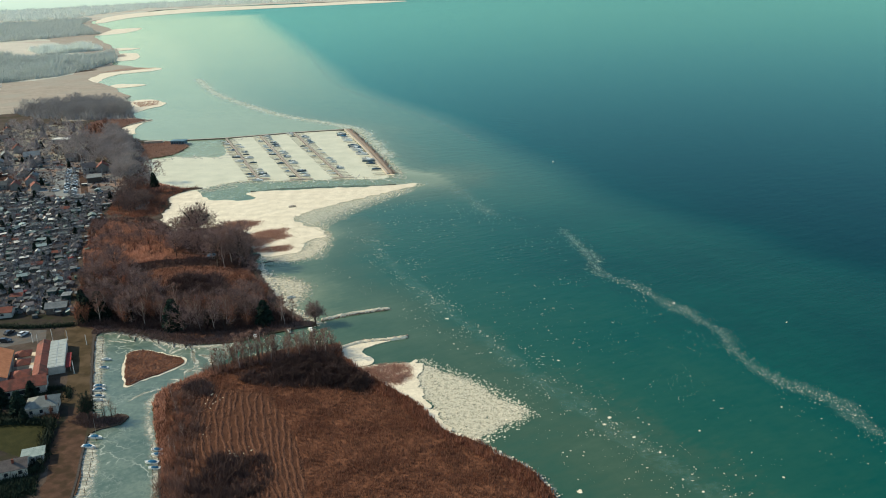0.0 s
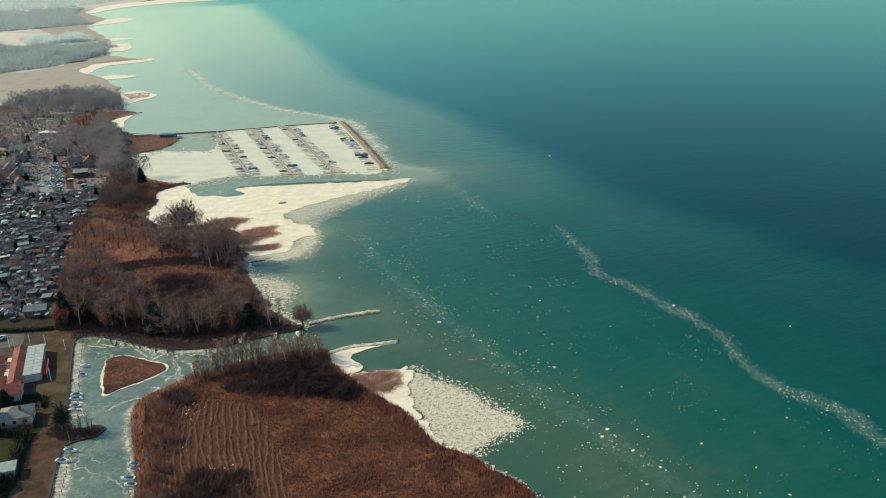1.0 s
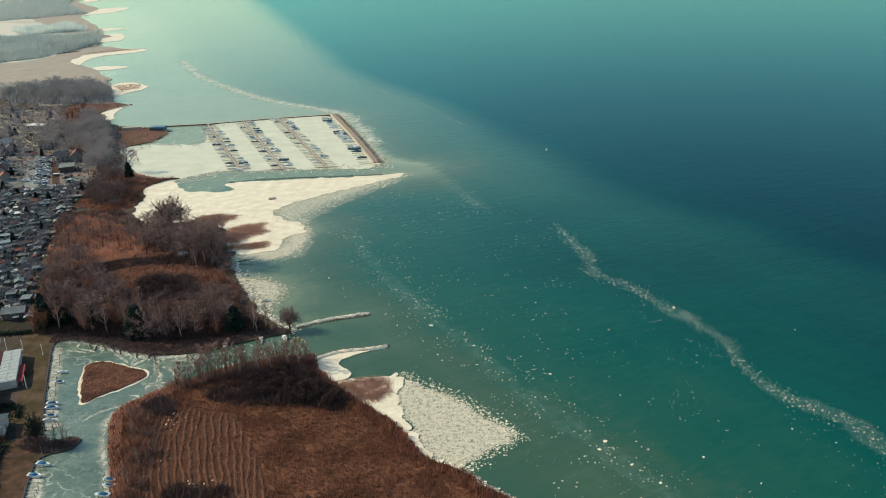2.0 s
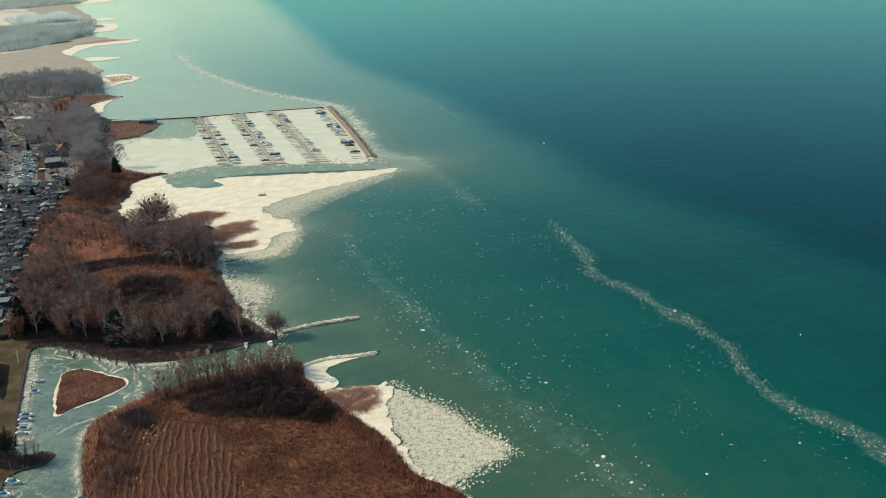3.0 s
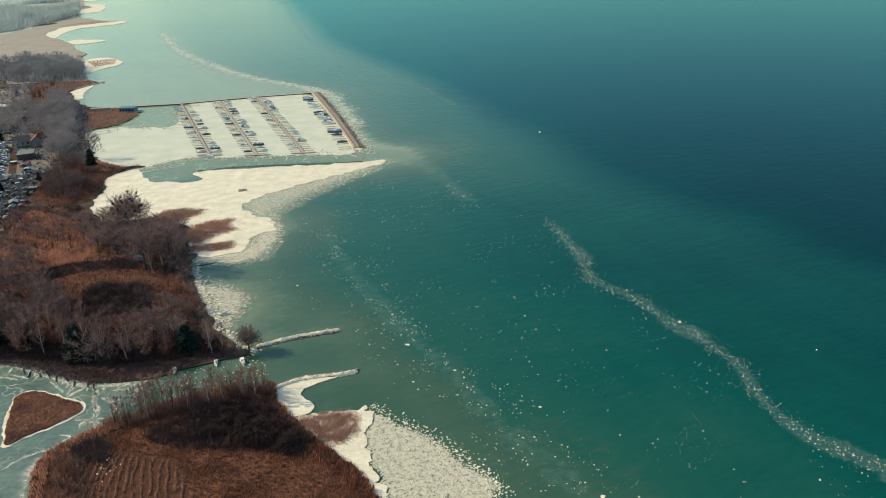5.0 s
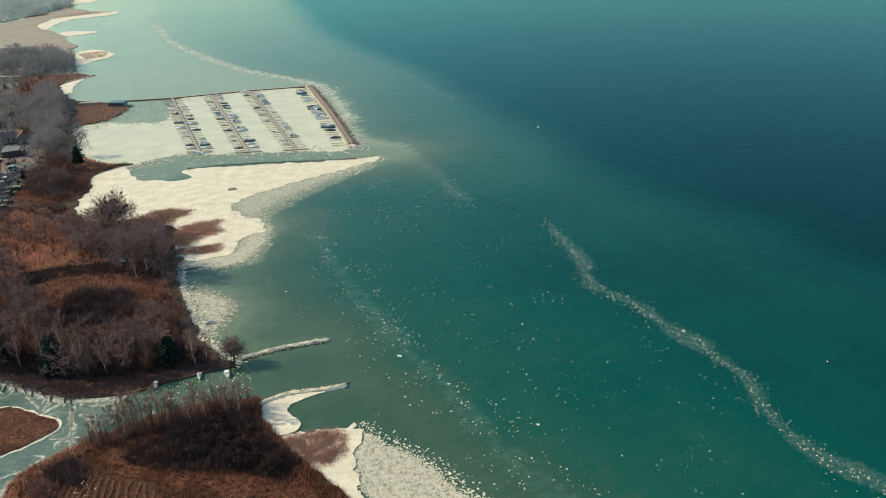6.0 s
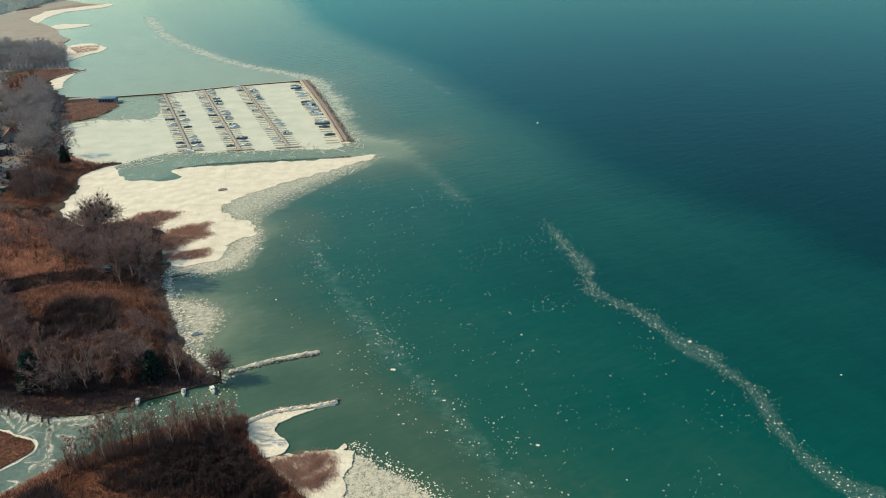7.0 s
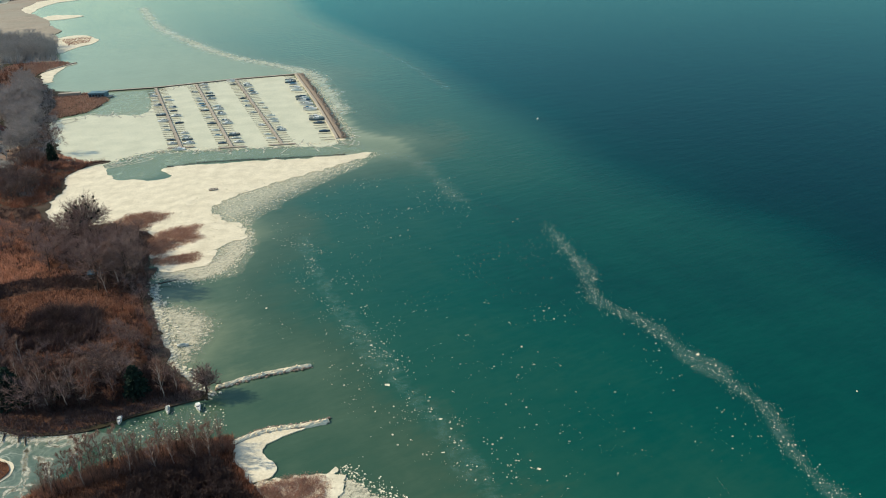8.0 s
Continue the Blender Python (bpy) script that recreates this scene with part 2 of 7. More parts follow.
DRY_GRASS = surface("dry_winter_grass", (0.042, 0.031, 0.016), (0.085, 0.06, 0.032), 5, 0.4, bump=0.4, depth=0.1, stain=(0.1, 0.07, 0.042), stain_size=9, gloss=0.04)
# village grass, its colour lightened in place of haze
HAZED_GRASS = surface("hazed_winter_grass", (0.15, 0.14, 0.1), (0.28, 0.25, 0.185), 9, 0.8, bump=0.5, depth=0.2, stain=(0.2, 0.14, 0.1), stain_size=20)
# greyed and lightened to stand for the haze over the plots
PLOT_SOIL = surface("trodden_garden_ground", (0.085, 0.085, 0.082), (0.19, 0.18, 0.165), 5, 0.6, bump=0.5, depth=0.2, stain=(0.23, 0.155, 0.115), stain_size=14, gloss=0.04)
GARDEN_SOIL = surface("dark_garden_soil", (0.02, 0.017, 0.014), (0.052, 0.042, 0.033), 3, 0.4, bump=0.5, depth=0.15, stain=(0.03, 0.03, 0.016), stain_size=5, gloss=0.04)
LAWN = surface("green_lawn", (0.02, 0.022, 0.008), (0.045, 0.044, 0.016), 4, 0.4, bump=0.4, depth=0.1, gloss=0.04)
YARD = surface("worn_yard_asphalt", (0.075, 0.072, 0.066), (0.15, 0.142, 0.13), 3, 0.3, bump=0.2, depth=0.02, stain=(0.12, 0.1, 0.08), stain_size=6, gloss=0.04)
CUT_REED = surface("cut_reed_windrow", (0.072, 0.034, 0.021), (0.15, 0.073, 0.045), 1.6, 0.25, bump=0.8, depth=0.2, gloss=0.04)
GRAVEL = surface("gravel_track", (0.055, 0.032, 0.021), (0.105, 0.061, 0.04), 3, 0.25, bump=0.4, depth=0.06, stain=(0.045, 0.03, 0.018), stain_size=5, gloss=0.04)
ASPHALT = surface("asphalt", (0.14, 0.145, 0.135), (0.24, 0.245, 0.225), 3, 0.3, bump=0.2, depth=0.02)
SNOW_ICE = surface("snowy_ice", (0.55, 0.475, 0.335), (0.80, 0.71, 0.53), 7, 0.8, rough=0.7, bump=0.5, depth=0.35, gloss=0.3)
GREY_ICE = surface("greenish_bay_ice", (0.47, 0.455, 0.315), (0.64, 0.605, 0.435), 14, 1.2, rough=0.5, bump=0.25, depth=0.1, gloss=0.35)
FLOE_ICE = surface("floe_ice", (0.6, 0.53, 0.385), (0.86, 0.775, 0.58), 1.2, 0.2, rough=0.6, bump=0.4, depth=0.06, gloss=0.4, vary=0.12)
SOFT_SLUSH = see_through(surface("soft_brash", (0.6, 0.57, 0.42), (0.82, 0.76, 0.58), 1.5, 0.3, rough=0.6, bump=0.5, depth=0.1), 1.4, 0.14, 0.7, most=0.72)
POOL_FILM = see_through(surface("skin_of_new_ice", (0.26, 0.36, 0.25), (0.42, 0.48, 0.34), 9, 1.2, rough=0.4, bump=0.15), 14.0, 0.15, 0.75, most=0.6)
PACKED_SLUSH = see_through(surface("packed_slush", (0.45, 0.42, 0.31), (0.65, 0.59, 0.44), 1.5, 0.3, rough=0.7, bump=0.5, depth=0.1), 1.8, 0.26, 0.58)
THIN_SLUSH = see_through(surface("thin_grease_ice", (0.24, 0.3, 0.26), (0.44, 0.47, 0.39), 4, 0.6, rough=0.6, bump=0.2), 1.1, 0.42, 0.74, most=0.42)
DRIFT_FILM = see_through(surface("drifting_grease_ice", (0.22, 0.36, 0.31), (0.42, 0.52, 0.43), 3, 0.5, rough=0.6, bump=0.2), 1.6, 0.36, 0.8, most=0.34)
FAINT_FILM = see_through(surface("faint_grease_ice", (0.2, 0.36, 0.3), (0.36, 0.5, 0.42), 5, 0.8, rough=0.6, bump=0.1), 3.5, 0.4, 0.9, most=0.3)
FROST_FILM = see_through(surface("frost_film", (0.42, 0.42, 0.34), (0.68, 0.64, 0.52), 3, 0.4, rough=0.7, bump=0.3), 2.4, 0.28, 0.62, most=0.92)
FILM_ICE = see_through(surface("milky_film_ice", (0.35, 0.46, 0.38), (0.55, 0.6, 0.5), 12, 1.5, rough=0.5, bump=0.1), 9.0, 0.30, 0.85, most=0.2)
STREAK_ICE = see_through(surface("thin_streak_ice", (0.38, 0.5, 0.43), (0.56, 0.62, 0.53), 12, 1.5, rough=0.5, bump=0.1), 9.0, 0.2, 0.8, most=0.2)
BAND_ICE = see_through(surface("thin_pale_ice", (0.56, 0.6, 0.46), (0.76, 0.75, 0.6), 8, 1.0, rough=0.5, bump=0.2), 6.0, 0.2, 0.75, most=0.9)
CANAL_ICE = canal_ice()
TIMBER = surface("weathered_timber", (0.26, 0.215, 0.165), (0.48, 0.41, 0.33), 1.2, 0.12, bump=0.3, depth=0.02, vary=0.15)
DARK_TIMBER = surface("wet_dark_timber", (0.022, 0.018, 0.015), (0.07, 0.055, 0.045), 0.8, 0.1, bump=0.4, depth=0.03, vary=0.2)
CONCRETE = surface("pale_concrete", (0.3, 0.25, 0.2), (0.46, 0.4, 0.32), 2, 0.2, bump=0.2, depth=0.02)
STONE = surface("brown_rubble_stone", (0.13, 0.095, 0.07), (0.33, 0.26, 0.2), 0.9, 0.15, bump=0.6, depth=0.08, vary=0.2)
ICE_LUMP = surface("ice_glaze", (0.68, 0.555, 0.375), (0.88, 0.76, 0.55), 0.8, 0.15, rough=0.5, bump=0.8, depth=0.16, gloss=0.4)
SOFT_ICE = surface("soft_pancake_middle", (0.34, 0.32, 0.23), (0.52, 0.475, 0.345), 0.8, 0.15, rough=0.7, bump=0.3)


def leafy(name, dark, light, rough=0.9, patch=12.0, through_light=0.0):
    """For joined blades and twigs: each piece has a shade of its own, and the stand drifts in patches."""
    m = bpy.data.materials.new(name)
    m.use_nodes = True
    n, l = m.node_tree.nodes, m.node_tree.links
    b = n["Principled BSDF"]
    b.inputs["Roughness"].default_value, b.inputs["Specular IOR Level"].default_value = rough, 0.15
    geo, tc, big, ramp, mix = n.new("ShaderNodeNewGeometry"), n.new("ShaderNodeTexCoord"), n.new("ShaderNodeTexNoise"), n.new("ShaderNodeValToRGB"), n.new("ShaderNodeMix")
    big.inputs["Scale"].default_value, big.inputs["Detail"].default_value = 1 / patch, 4
    l.new(tc.outputs["Object"], big.inputs["Vector"])
    mix.inputs[0].default_value = 0.5
    l.new(geo.outputs["Random Per Island"], mix.inputs[3]); l.new(big.outputs[0], mix.inputs[2])
    ramp.color_ramp.elements[0].position, ramp.color_ramp.elements[1].position = 0.25, 0.75
    ramp.color_ramp.elements[0].color, ramp.color_ramp.elements[1].color = (*dark, 1), (*light, 1)
    l.new(mix.outputs[0], ramp.inputs[0])
    info, hsv, rng = n.new("ShaderNodeObjectInfo"), n.new("ShaderNodeHueSaturation"), n.new("ShaderNodeMapRange")
    rng.inputs[3].default_value, rng.inputs[4].default_value = 0.75, 1.25
    l.new(info.outputs["Random"], rng.inputs[0]); l.new(rng.outputs[0], hsv.inputs["Value"]); l.new(ramp.outputs[0], hsv.inputs["Color"])
    l.new(hsv.outputs[0], b.inputs["Base Color"])
    if through_light:
        thin, both = n.new("ShaderNodeBsdfTranslucent"), n.new("ShaderNodeMixShader")
        both.inputs[0].default_value = through_light
        l.new(hsv.outputs[0], thin.inputs[0]); l.new(b.outputs[0], both.inputs[1]); l.new(thin.outputs[0], both.inputs[2])
        l.new(both.outputs[0], n["Material Output"].inputs[0])
    return m


REED = leafy("dry_reed", (0.08, 0.041, 0.027), (0.235, 0.115, 0.073), patch=7, through_light=0.25)
REED_PALE = leafy("pale_dry_reed", (0.28, 0.162, 0.113), (0.5, 0.31, 0.225))
REED_RUST = leafy("rust_orange_reed", (0.24, 0.116, 0.077), (0.53, 0.29, 0.2), patch=10, through_light=0.35)
STRAW = leafy("cut_reed_straw", (0.13, 0.063, 0.038), (0.31, 0.16, 0.1), patch=5, through_light=0.2)
TWIGS = leafy("bare_twigs", (0.11, 0.076, 0.068), (0.3, 0.2, 0.17), patch=4)
BIRCH_TWIGS = leafy("fine_birch_twigs", (0.12, 0.072, 0.058), (0.29, 0.178, 0.143), patch=4, through_light=0.3)
TWIGS_RED = leafy("reddish_twigs", (0.14, 0.06, 0.037), (0.35, 0.16, 0.1), patch=4, through_light=0.2)
THICKET = leafy("dark_thicket_twigs", (0.042, 0.028, 0.026), (0.125, 0.075, 0.06), patch=6)
NEEDLES = leafy("dark_needles", (0.008, 0.016, 0.012), (0.026, 0.045, 0.028), patch=3)
HEDGE_LEAF = leafy("dark_hedge_leaves", (0.012, 0.02, 0.014), (0.035, 0.05, 0.028), patch=3)
# distant wood: base colour paled to stand for haze
HAZE_WOOD = leafy("haze_paled_distant_wood", (0.62, 0.66, 0.6), (0.82, 0.83, 0.74), patch=30)
BARK = surface("dark_bark", (0.03, 0.02, 0.016), (0.09, 0.062, 0.048), 0.8, 0.1, bump=0.6, depth=0.04)
BIRCH_BARK = surface("birch_bark", (0.22, 0.17, 0.14), (0.47, 0.39, 0.33), 0.7, 0.12, bump=0.4, depth=0.02)
# next two: twigs of the farther stands, greyed by haze put into the colour
HAZY_TWIGS = leafy("hazed_grey_twigs", (0.21, 0.185, 0.175), (0.44, 0.375, 0.345), patch=6)
HAZE_GREY_TWIGS = leafy("haze_grey_twigs", (0.15, 0.15, 0.155), (0.34, 0.325, 0.325), patch=6)
ICE_REED = leafy("bleached_pinkish_reed", (0.34, 0.195, 0.14), (0.6, 0.39, 0.3), patch=5, through_light=0.3)
BRUSH = leafy("brown_brush", (0.06, 0.041, 0.038), (0.165, 0.105, 0.088), patch=6)
# palest twigs, haze put into their colour for the wood by the beach
FAR_HAZE_TWIGS = leafy("far_haze_twigs", (0.3, 0.285, 0.275), (0.52, 0.475, 0.44), patch=8)

# ---- shapes from outlines ----
from mathutils.geometry import tessellate_polygon as tessellate


def tidy(bm):
    bmesh.ops.recalc_face_normals(bm, faces=bm.faces)
    return bm


def part(name, bm, material, parent=None, label="", smooth=False):
    me = bpy.data.meshes.new(name)
    bm.to_mesh(me)
    bm.free()
    me.materials.append(material)
    if smooth:
        me.polygons.foreach_set("use_smooth", [True] * len(me.polygons))
    ob = new(name, me)
    ob.parent = parent
    return tagged(ob, label) if label else ob


def raw(name, verts, faces, material, parent=None, label=""):
    me = bpy.data.meshes.new(name)
    me.from_pydata(verts, [], faces)
    me.materials.append(material)
    ob = new(name, me)
    ob.parent = parent
    return tagged(ob, label) if label else ob


def spline(pts, closed=False, step=3.0, rough=0.0, size=6.0):
    """A smooth line through the control points, resampled, with a natural raggedness."""
    p = [Vector((*q, 0)) for q in pts]
    k, out = len(p), []
    for i in range(k if closed else k - 1):
        a, b = p[i], p[(i + 1) % k]
        before = p[(i - 1) % k] if closed or i else a
        after = p[(i + 2) % k] if closed or i + 2 < k else b
        cut = max(2, int((b - a).length / step))
        for j in range(cut):
            t = j / cut
            q = 0.5 * (2 * a + (b - before) * t + (2 * before - 5 * a + 4 * b - after) * t * t + (3 * a - before - 3 * b + after) * t ** 3)
            out.append(q)
    if not closed:
        out.append(p[-1])
    if rough:
        out = [q + rough * Vector((noise.fractal(q / size, 1, 2, 4), noise.fractal(q / size + Vector((50, 9, 3)), 1, 2, 4), 0)) for q in out]
    return [(q.x, q.y) for q in out]


def slab(name, outline, low, high, material, kind="structure", label="", category="", bulge=0.0):
    """A flat thing with an outline and a thickness."""
    from_top = [Vector((x, y, high)) for x, y in outline]
    tris = bpy_tess(from_top)
    n = len(outline)
    verts = [tuple(v) for v in from_top] + [(x, y, low) for x, y in outline]
    faces = list(tris) + [(i, i + n, (i + 1) % n + n, (i + 1) % n) for i in range(n)]
    me = bpy.data.meshes.new(name)
    me.from_pydata(verts, [], faces)
    me.materials.append(material)
    bm = bmesh.new()
    bm.from_mesh(me)
    tidy(bm)
    bm.to_mesh(me)
    bm.free()
    ob = new(name, me)
    return tagged(ob, label, category, "", kind)


def bpy_tess(pts):
    from_mathutils = tessellate([pts])
    return [t for t in from_mathutils]


def inside(x, y, poly):
    hit, j = False, len(poly) - 1
    for i in range(len(poly)):
        (ax, ay), (bx, by) = poly[i], poly[j]
        if (ay > y) != (by > y) and x < (bx - ax) * (y - ay) / (by - ay) + ax:
            hit = not hit
        j = i
    return hit


def inside_many(x, y, poly):
    hit, j = np.zeros(len(x), bool), len(poly) - 1
    for i in range(len(poly)):
        (ax, ay), (bx, by) = poly[i], poly[j]
        if ay != by:
            hit ^= ((ay > y) != (by > y)) & (x < (bx - ax) * (y - ay) / (by - ay) + ax)
        j = i
    return hit


def line_distance(x, y, line):
    """Distance of many points to a line, and whether they lie to its left."""
    best, side = np.full(x.shape, 1e9), np.zeros(x.shape, bool)
    for (ax, ay), (bx, by) in zip(line, line[1:]):
        dx, dy = bx - ax, by - ay
        t = np.clip(((x - ax) * dx + (y - ay) * dy) / (dx * dx + dy * dy + 1e-9), 0, 1)
        d = np.hypot(x - ax - t * dx, y - ay - t * dy)
        near = d < best
        best = np.where(near, d, best)
        side = np.where(near, dx * (y - ay) - dy * (x - ax) > 0, side)
    return best, side


def scatter(poly, count, seed=0):
    r = np.random.RandomState(seed)
    xs, ys = [p[0] for p in poly], [p[1] for p in poly]
    x, y = np.zeros(0), np.zeros(0)
    while len(x) < count:
        a, b = r.uniform(min(xs), max(xs), count * 2), r.uniform(min(ys), max(ys), count * 2)
        k = inside_many(a, b, poly)
        x, y = np.append(x, a[k]), np.append(y, b[k])
    return x[:count], y[:count]


# ---- the lake ----
def lake():
    gx = np.concatenate([np.linspace(-9000, -1300, 12), np.linspace(-1200, -320, 45), np.linspace(-312, 320, 106), np.linspace(340, 1200, 44), np.linspace(1400, 9000, 12)])
    gy = np.concatenate([np.linspace(-1500, 150, 8), np.linspace(160, 700, 109), np.linspace(712, 1600, 75), np.linspace(1650, 5000, 40), np.linspace(5500, 12000, 6)])
    X, Y = np.meshgrid(gx, gy)
    shore = spline(FIELD_SHORE + WOOD_SHORE[1:] + FAR_SHORE, step=12)
    d_shore, _ = line_distance(X, Y, shore)
    edge = spline(DEEP_EDGE + [(260, 330), (420, 250), (700, 100)], step=12)
    d_edge, left = line_distance(X, Y, edge)
    left = X > np.interp(Y, [q[1] for q in edge[::-1]], [q[0] for q in edge[::-1]])
    over = np.where(left, d_edge, -d_edge) - 9             # positive beyond the bank's edge
    # far shelf counted shallower, so that its paler colour stands for haze
    shallow = np.clip(d_shore / 170, 0, 1) ** 0.8 * (0.55 - 0.17 * np.clip((Y - 430) / 200, 0, 1) - 0.18 * np.clip((Y - 700) / 500, 0, 1))
    wide = np.clip(np.abs(d_shore) / 16, 9, 34)
    depth = shallow + (1 - shallow) * (1 / (1 + np.exp(-np.clip(over / wide, -30, 30))))
    outer = spline(OUTER_BANK, step=10)
    outer = [(-3000, 5200), (-1500, 2900), (-900, 1900)] + outer + [(-40, 500)]
    d_outer, _ = line_distance(X, Y, outer)
    beyond = X > np.interp(Y, [q[1] for q in outer[::-1]], [q[0] for q in outer[::-1]])
    milky = np.where(beyond, 0.75 * np.exp(-d_outer / 60), 1.0) * np.clip((Y - 520) / 120, 0, 1)
    depth = np.clip(depth, 0, 1) * 0.9 + 0.05
    depth = np.maximum(depth, 0.19) * (1 - milky) + np.minimum(depth, 0.06 + 0.05 * np.clip((Y - 750) / 500, 0, 1)) * milky
    for line, most, far in ((BAY_ICE[3:14], 0.95, 36), (SLUSH_POINT, 0.8, 12), (PANCAKE_FIELD[:9], 0.15, 5), (MOLE, 0.5, 24), (JETTIES[:3], 0.45, 12), (JETTIES[3:], 0.5, 12)):
        d, _ = line_distance(X, Y, line)
        cloud = most * np.exp(-d / far)
        depth = depth * (1 - cloud) + np.minimum(depth, 0.08) * cloud
    rows, cols = X.shape
    verts = np.stack([X.ravel(), Y.ravel(), np.zeros(X.size)], 1)
    i = np.arange(rows * cols).reshape(rows, cols)
    faces = np.stack([i[:-1, :-1].ravel(), i[:-1, 1:].ravel(), i[1:, 1:].ravel(), i[1:, :-1].ravel()], 1)
    ob = raw("water", verts.tolist(), faces.tolist(), WATER)
    a = ob.data.attributes.new("depth", "FLOAT_COLOR", "POINT")
    a.data.foreach_set("color", np.repeat(depth.ravel(), 4).astype(np.float32))
    return tagged(ob, "teal green lake water turning deep blue offshore", "water", "", "structure")


lake()

# ---- land ----
def land(name, outline, material, label):
    return slab(name, outline, -0.8, 0.45, material, "structure", label, "ground")


west_line = spline(WEST_BANK, step=2.5, rough=0.7, size=5) + spline(WOOD_SHORE, step=2.0, rough=3.2, size=8)[1:] + spline(FAR_SHORE, step=14, rough=9, size=60)[1:]
LAND_WEST = [(-9000, -700), (-150, -700), (-150, 120)] + west_line + [(-300, 4750), (600, 5600), (600, 11000), (-9000, 11000)]
land("ground", LAND_WEST, EARTH, "brown winter ground along the lake shore")
east_line = spline(EAST_BANK, step=2.5, rough=0.7, size=5) + spline(FIELD_SHORE, step=2.0, rough=1.2, size=6)[1:]
LAND_EAST = [(-118, 120), ] + east_line + [(8, 180), (20, 120), (30, -700), (-118, -700)]
land("ground", LAND_EAST, REED_SOIL, "reed-covered spit between canal and lake")
REED_ISLAND = spline(ISLAND, True, 1.5, 0.6, 4)
land("island", REED_ISLAND, REED_SOIL, "small islet of matted brown reed in the ice")

# ---- ice lying on the water ----
slab("canal_ice", [(-175, 120)] + spline(WEST_BANK[:18], step=4) + [(-142, 314), (-147, 306)] + spline(EAST_BANK[:8], step=4)[::-1] + [(-112, 120)], 0.0, 0.05, CANAL_ICE, "structure", "green frozen canal with pale refrozen cracks", "ice")
def ribbon(line, width, widths=()):
    c = spline(line, step=4)
    left, right = [], []
    for i, (x, y) in enumerate(c):
        ax, ay = c[max(0, i - 1)]
        bx, by = c[min(len(c) - 1, i + 1)]
        d = math.hypot(bx - ax, by - ay)
        nx, ny = -(by - ay) / d, (bx - ax) / d
        w = width * (1 + 0.5 * noise.noise((x / 12, y / 12, 2.0)))
        if widths:
            w = float(np.interp(i / (len(c) - 1), np.linspace(0, 1, len(widths)), widths)) * (1 + 0.6 * noise.noise((x / 6, y / 6, 2.0)))
        if i in (0, len(c) - 1):
            w *= 0.2
        left.append((x + nx * w / 2, y + ny * w / 2))
        right.append((x - nx * w / 2, y - ny * w / 2))
    return left + right[::-1]


def rim(outline, grow):
    """An outline pushed outwards from its middle."""
    cx, cy = sum(p[0] for p in outline) / len(outline), sum(p[1] for p in outline) / len(outline)
    return [(x + (x - cx) / math.hypot(x - cx, y - cy) * grow * (1 + 0.7 * noise.noise((x / 3, y / 3, 4.0))), y + (y - cy) / math.hypot(x - cx, y - cy) * grow * (1 + 0.7 * noise.noise((x / 3, y / 3, 9.0)))) for x, y in outline]


slab("shore_ice", rim(REED_ISLAND, 1.3), 0.0, 0.16, SNOW_ICE, "structure", "white frozen rim round the reed islet", "ice")
slab("harbour_ice", spline(HARBOUR_ICE, True, 2, 2.6, 6), 0.0, 0.12, GREY_ICE, "structure", "pale cream ice sheet filling the boat harbour", "ice")
slab("bay_ice", spline(BAY_ICE, True, 2, 3.4, 7), 0.0, 0.2, SNOW_ICE, "structure", "snow-covered cream ice in the bay", "ice")
slab("shore_ice", spline(SHORE_ICE, True, 0.7, 2.6, 2.6), 0.0, 0.35, SNOW_ICE, "structure", "white shelf of piled ice along the reed", "ice")
slab("jetty_ice", spline(JETTY_ICE, True, 1.2, 0.7, 3), 0.0, 0.3, SNOW_ICE, "structure", "snow-covered ice tongue beside the jetty", "ice")
def thin_sheet(name, poly, material, label, z=0.04, step=1.6, fade=4.0, holes=()):
    """A film lying on the water, finely cut, that thins out towards its rim."""
    xs, ys = zip(*poly)
    gx, gy = np.arange(min(xs) - step, max(xs) + step, step), np.arange(min(ys) - step, max(ys) + step, step)
    X, Y = np.meshgrid(gx, gy)
    keep = inside_many(X.ravel(), Y.ravel(), poly).reshape(X.shape)
    for h in holes:
        keep &= ~inside_many(X.ravel(), Y.ravel(), h).reshape(X.shape)
    d, _ = line_distance(X, Y, list(poly) + [poly[0]])
    thick = np.where(keep, np.clip(d / fade, 0, 1), 0)
    i = np.arange(X.size).reshape(X.shape)
    q = (keep[:-1, :-1] | keep[:-1, 1:] | keep[1:, 1:] | keep[1:, :-1]).ravel()
    F = np.stack([i[:-1, :-1].ravel(), i[:-1, 1:].ravel(), i[1:, 1:].ravel(), i[1:, :-1].ravel()], 1)[q]
    used_ids, F = np.unique(F, return_inverse=True)
    F = F.reshape(-1, 4)
    V = np.stack([X.ravel(), Y.ravel(), np.full(X.size, z)], 1)[used_ids]
    ob = raw(name, V.tolist(), F.tolist(), material)
    a = ob.data.attributes.new("thick", "FLOAT_COLOR", "POINT")
    a.data.foreach_set("color", np.repeat(thick.ravel()[used_ids], 4).astype(np.float32))
    return tagged(ob, label, "ice", "", "stuff")


thin_sheet("frost", ribbon([(-222, 316), (-206, 287), (-192, 263), (-184, 249)], 11), FROST_FILM, "frosty white ice under the moorings", 0.062, 0.8, 2)
thin_sheet("frost", ribbon([(-175, 228), (-170, 218), (-164, 205), (-157, 188)], 11), FROST_FILM, "frosty white ice along the lower canal bank", 0.062, 0.8, 2)
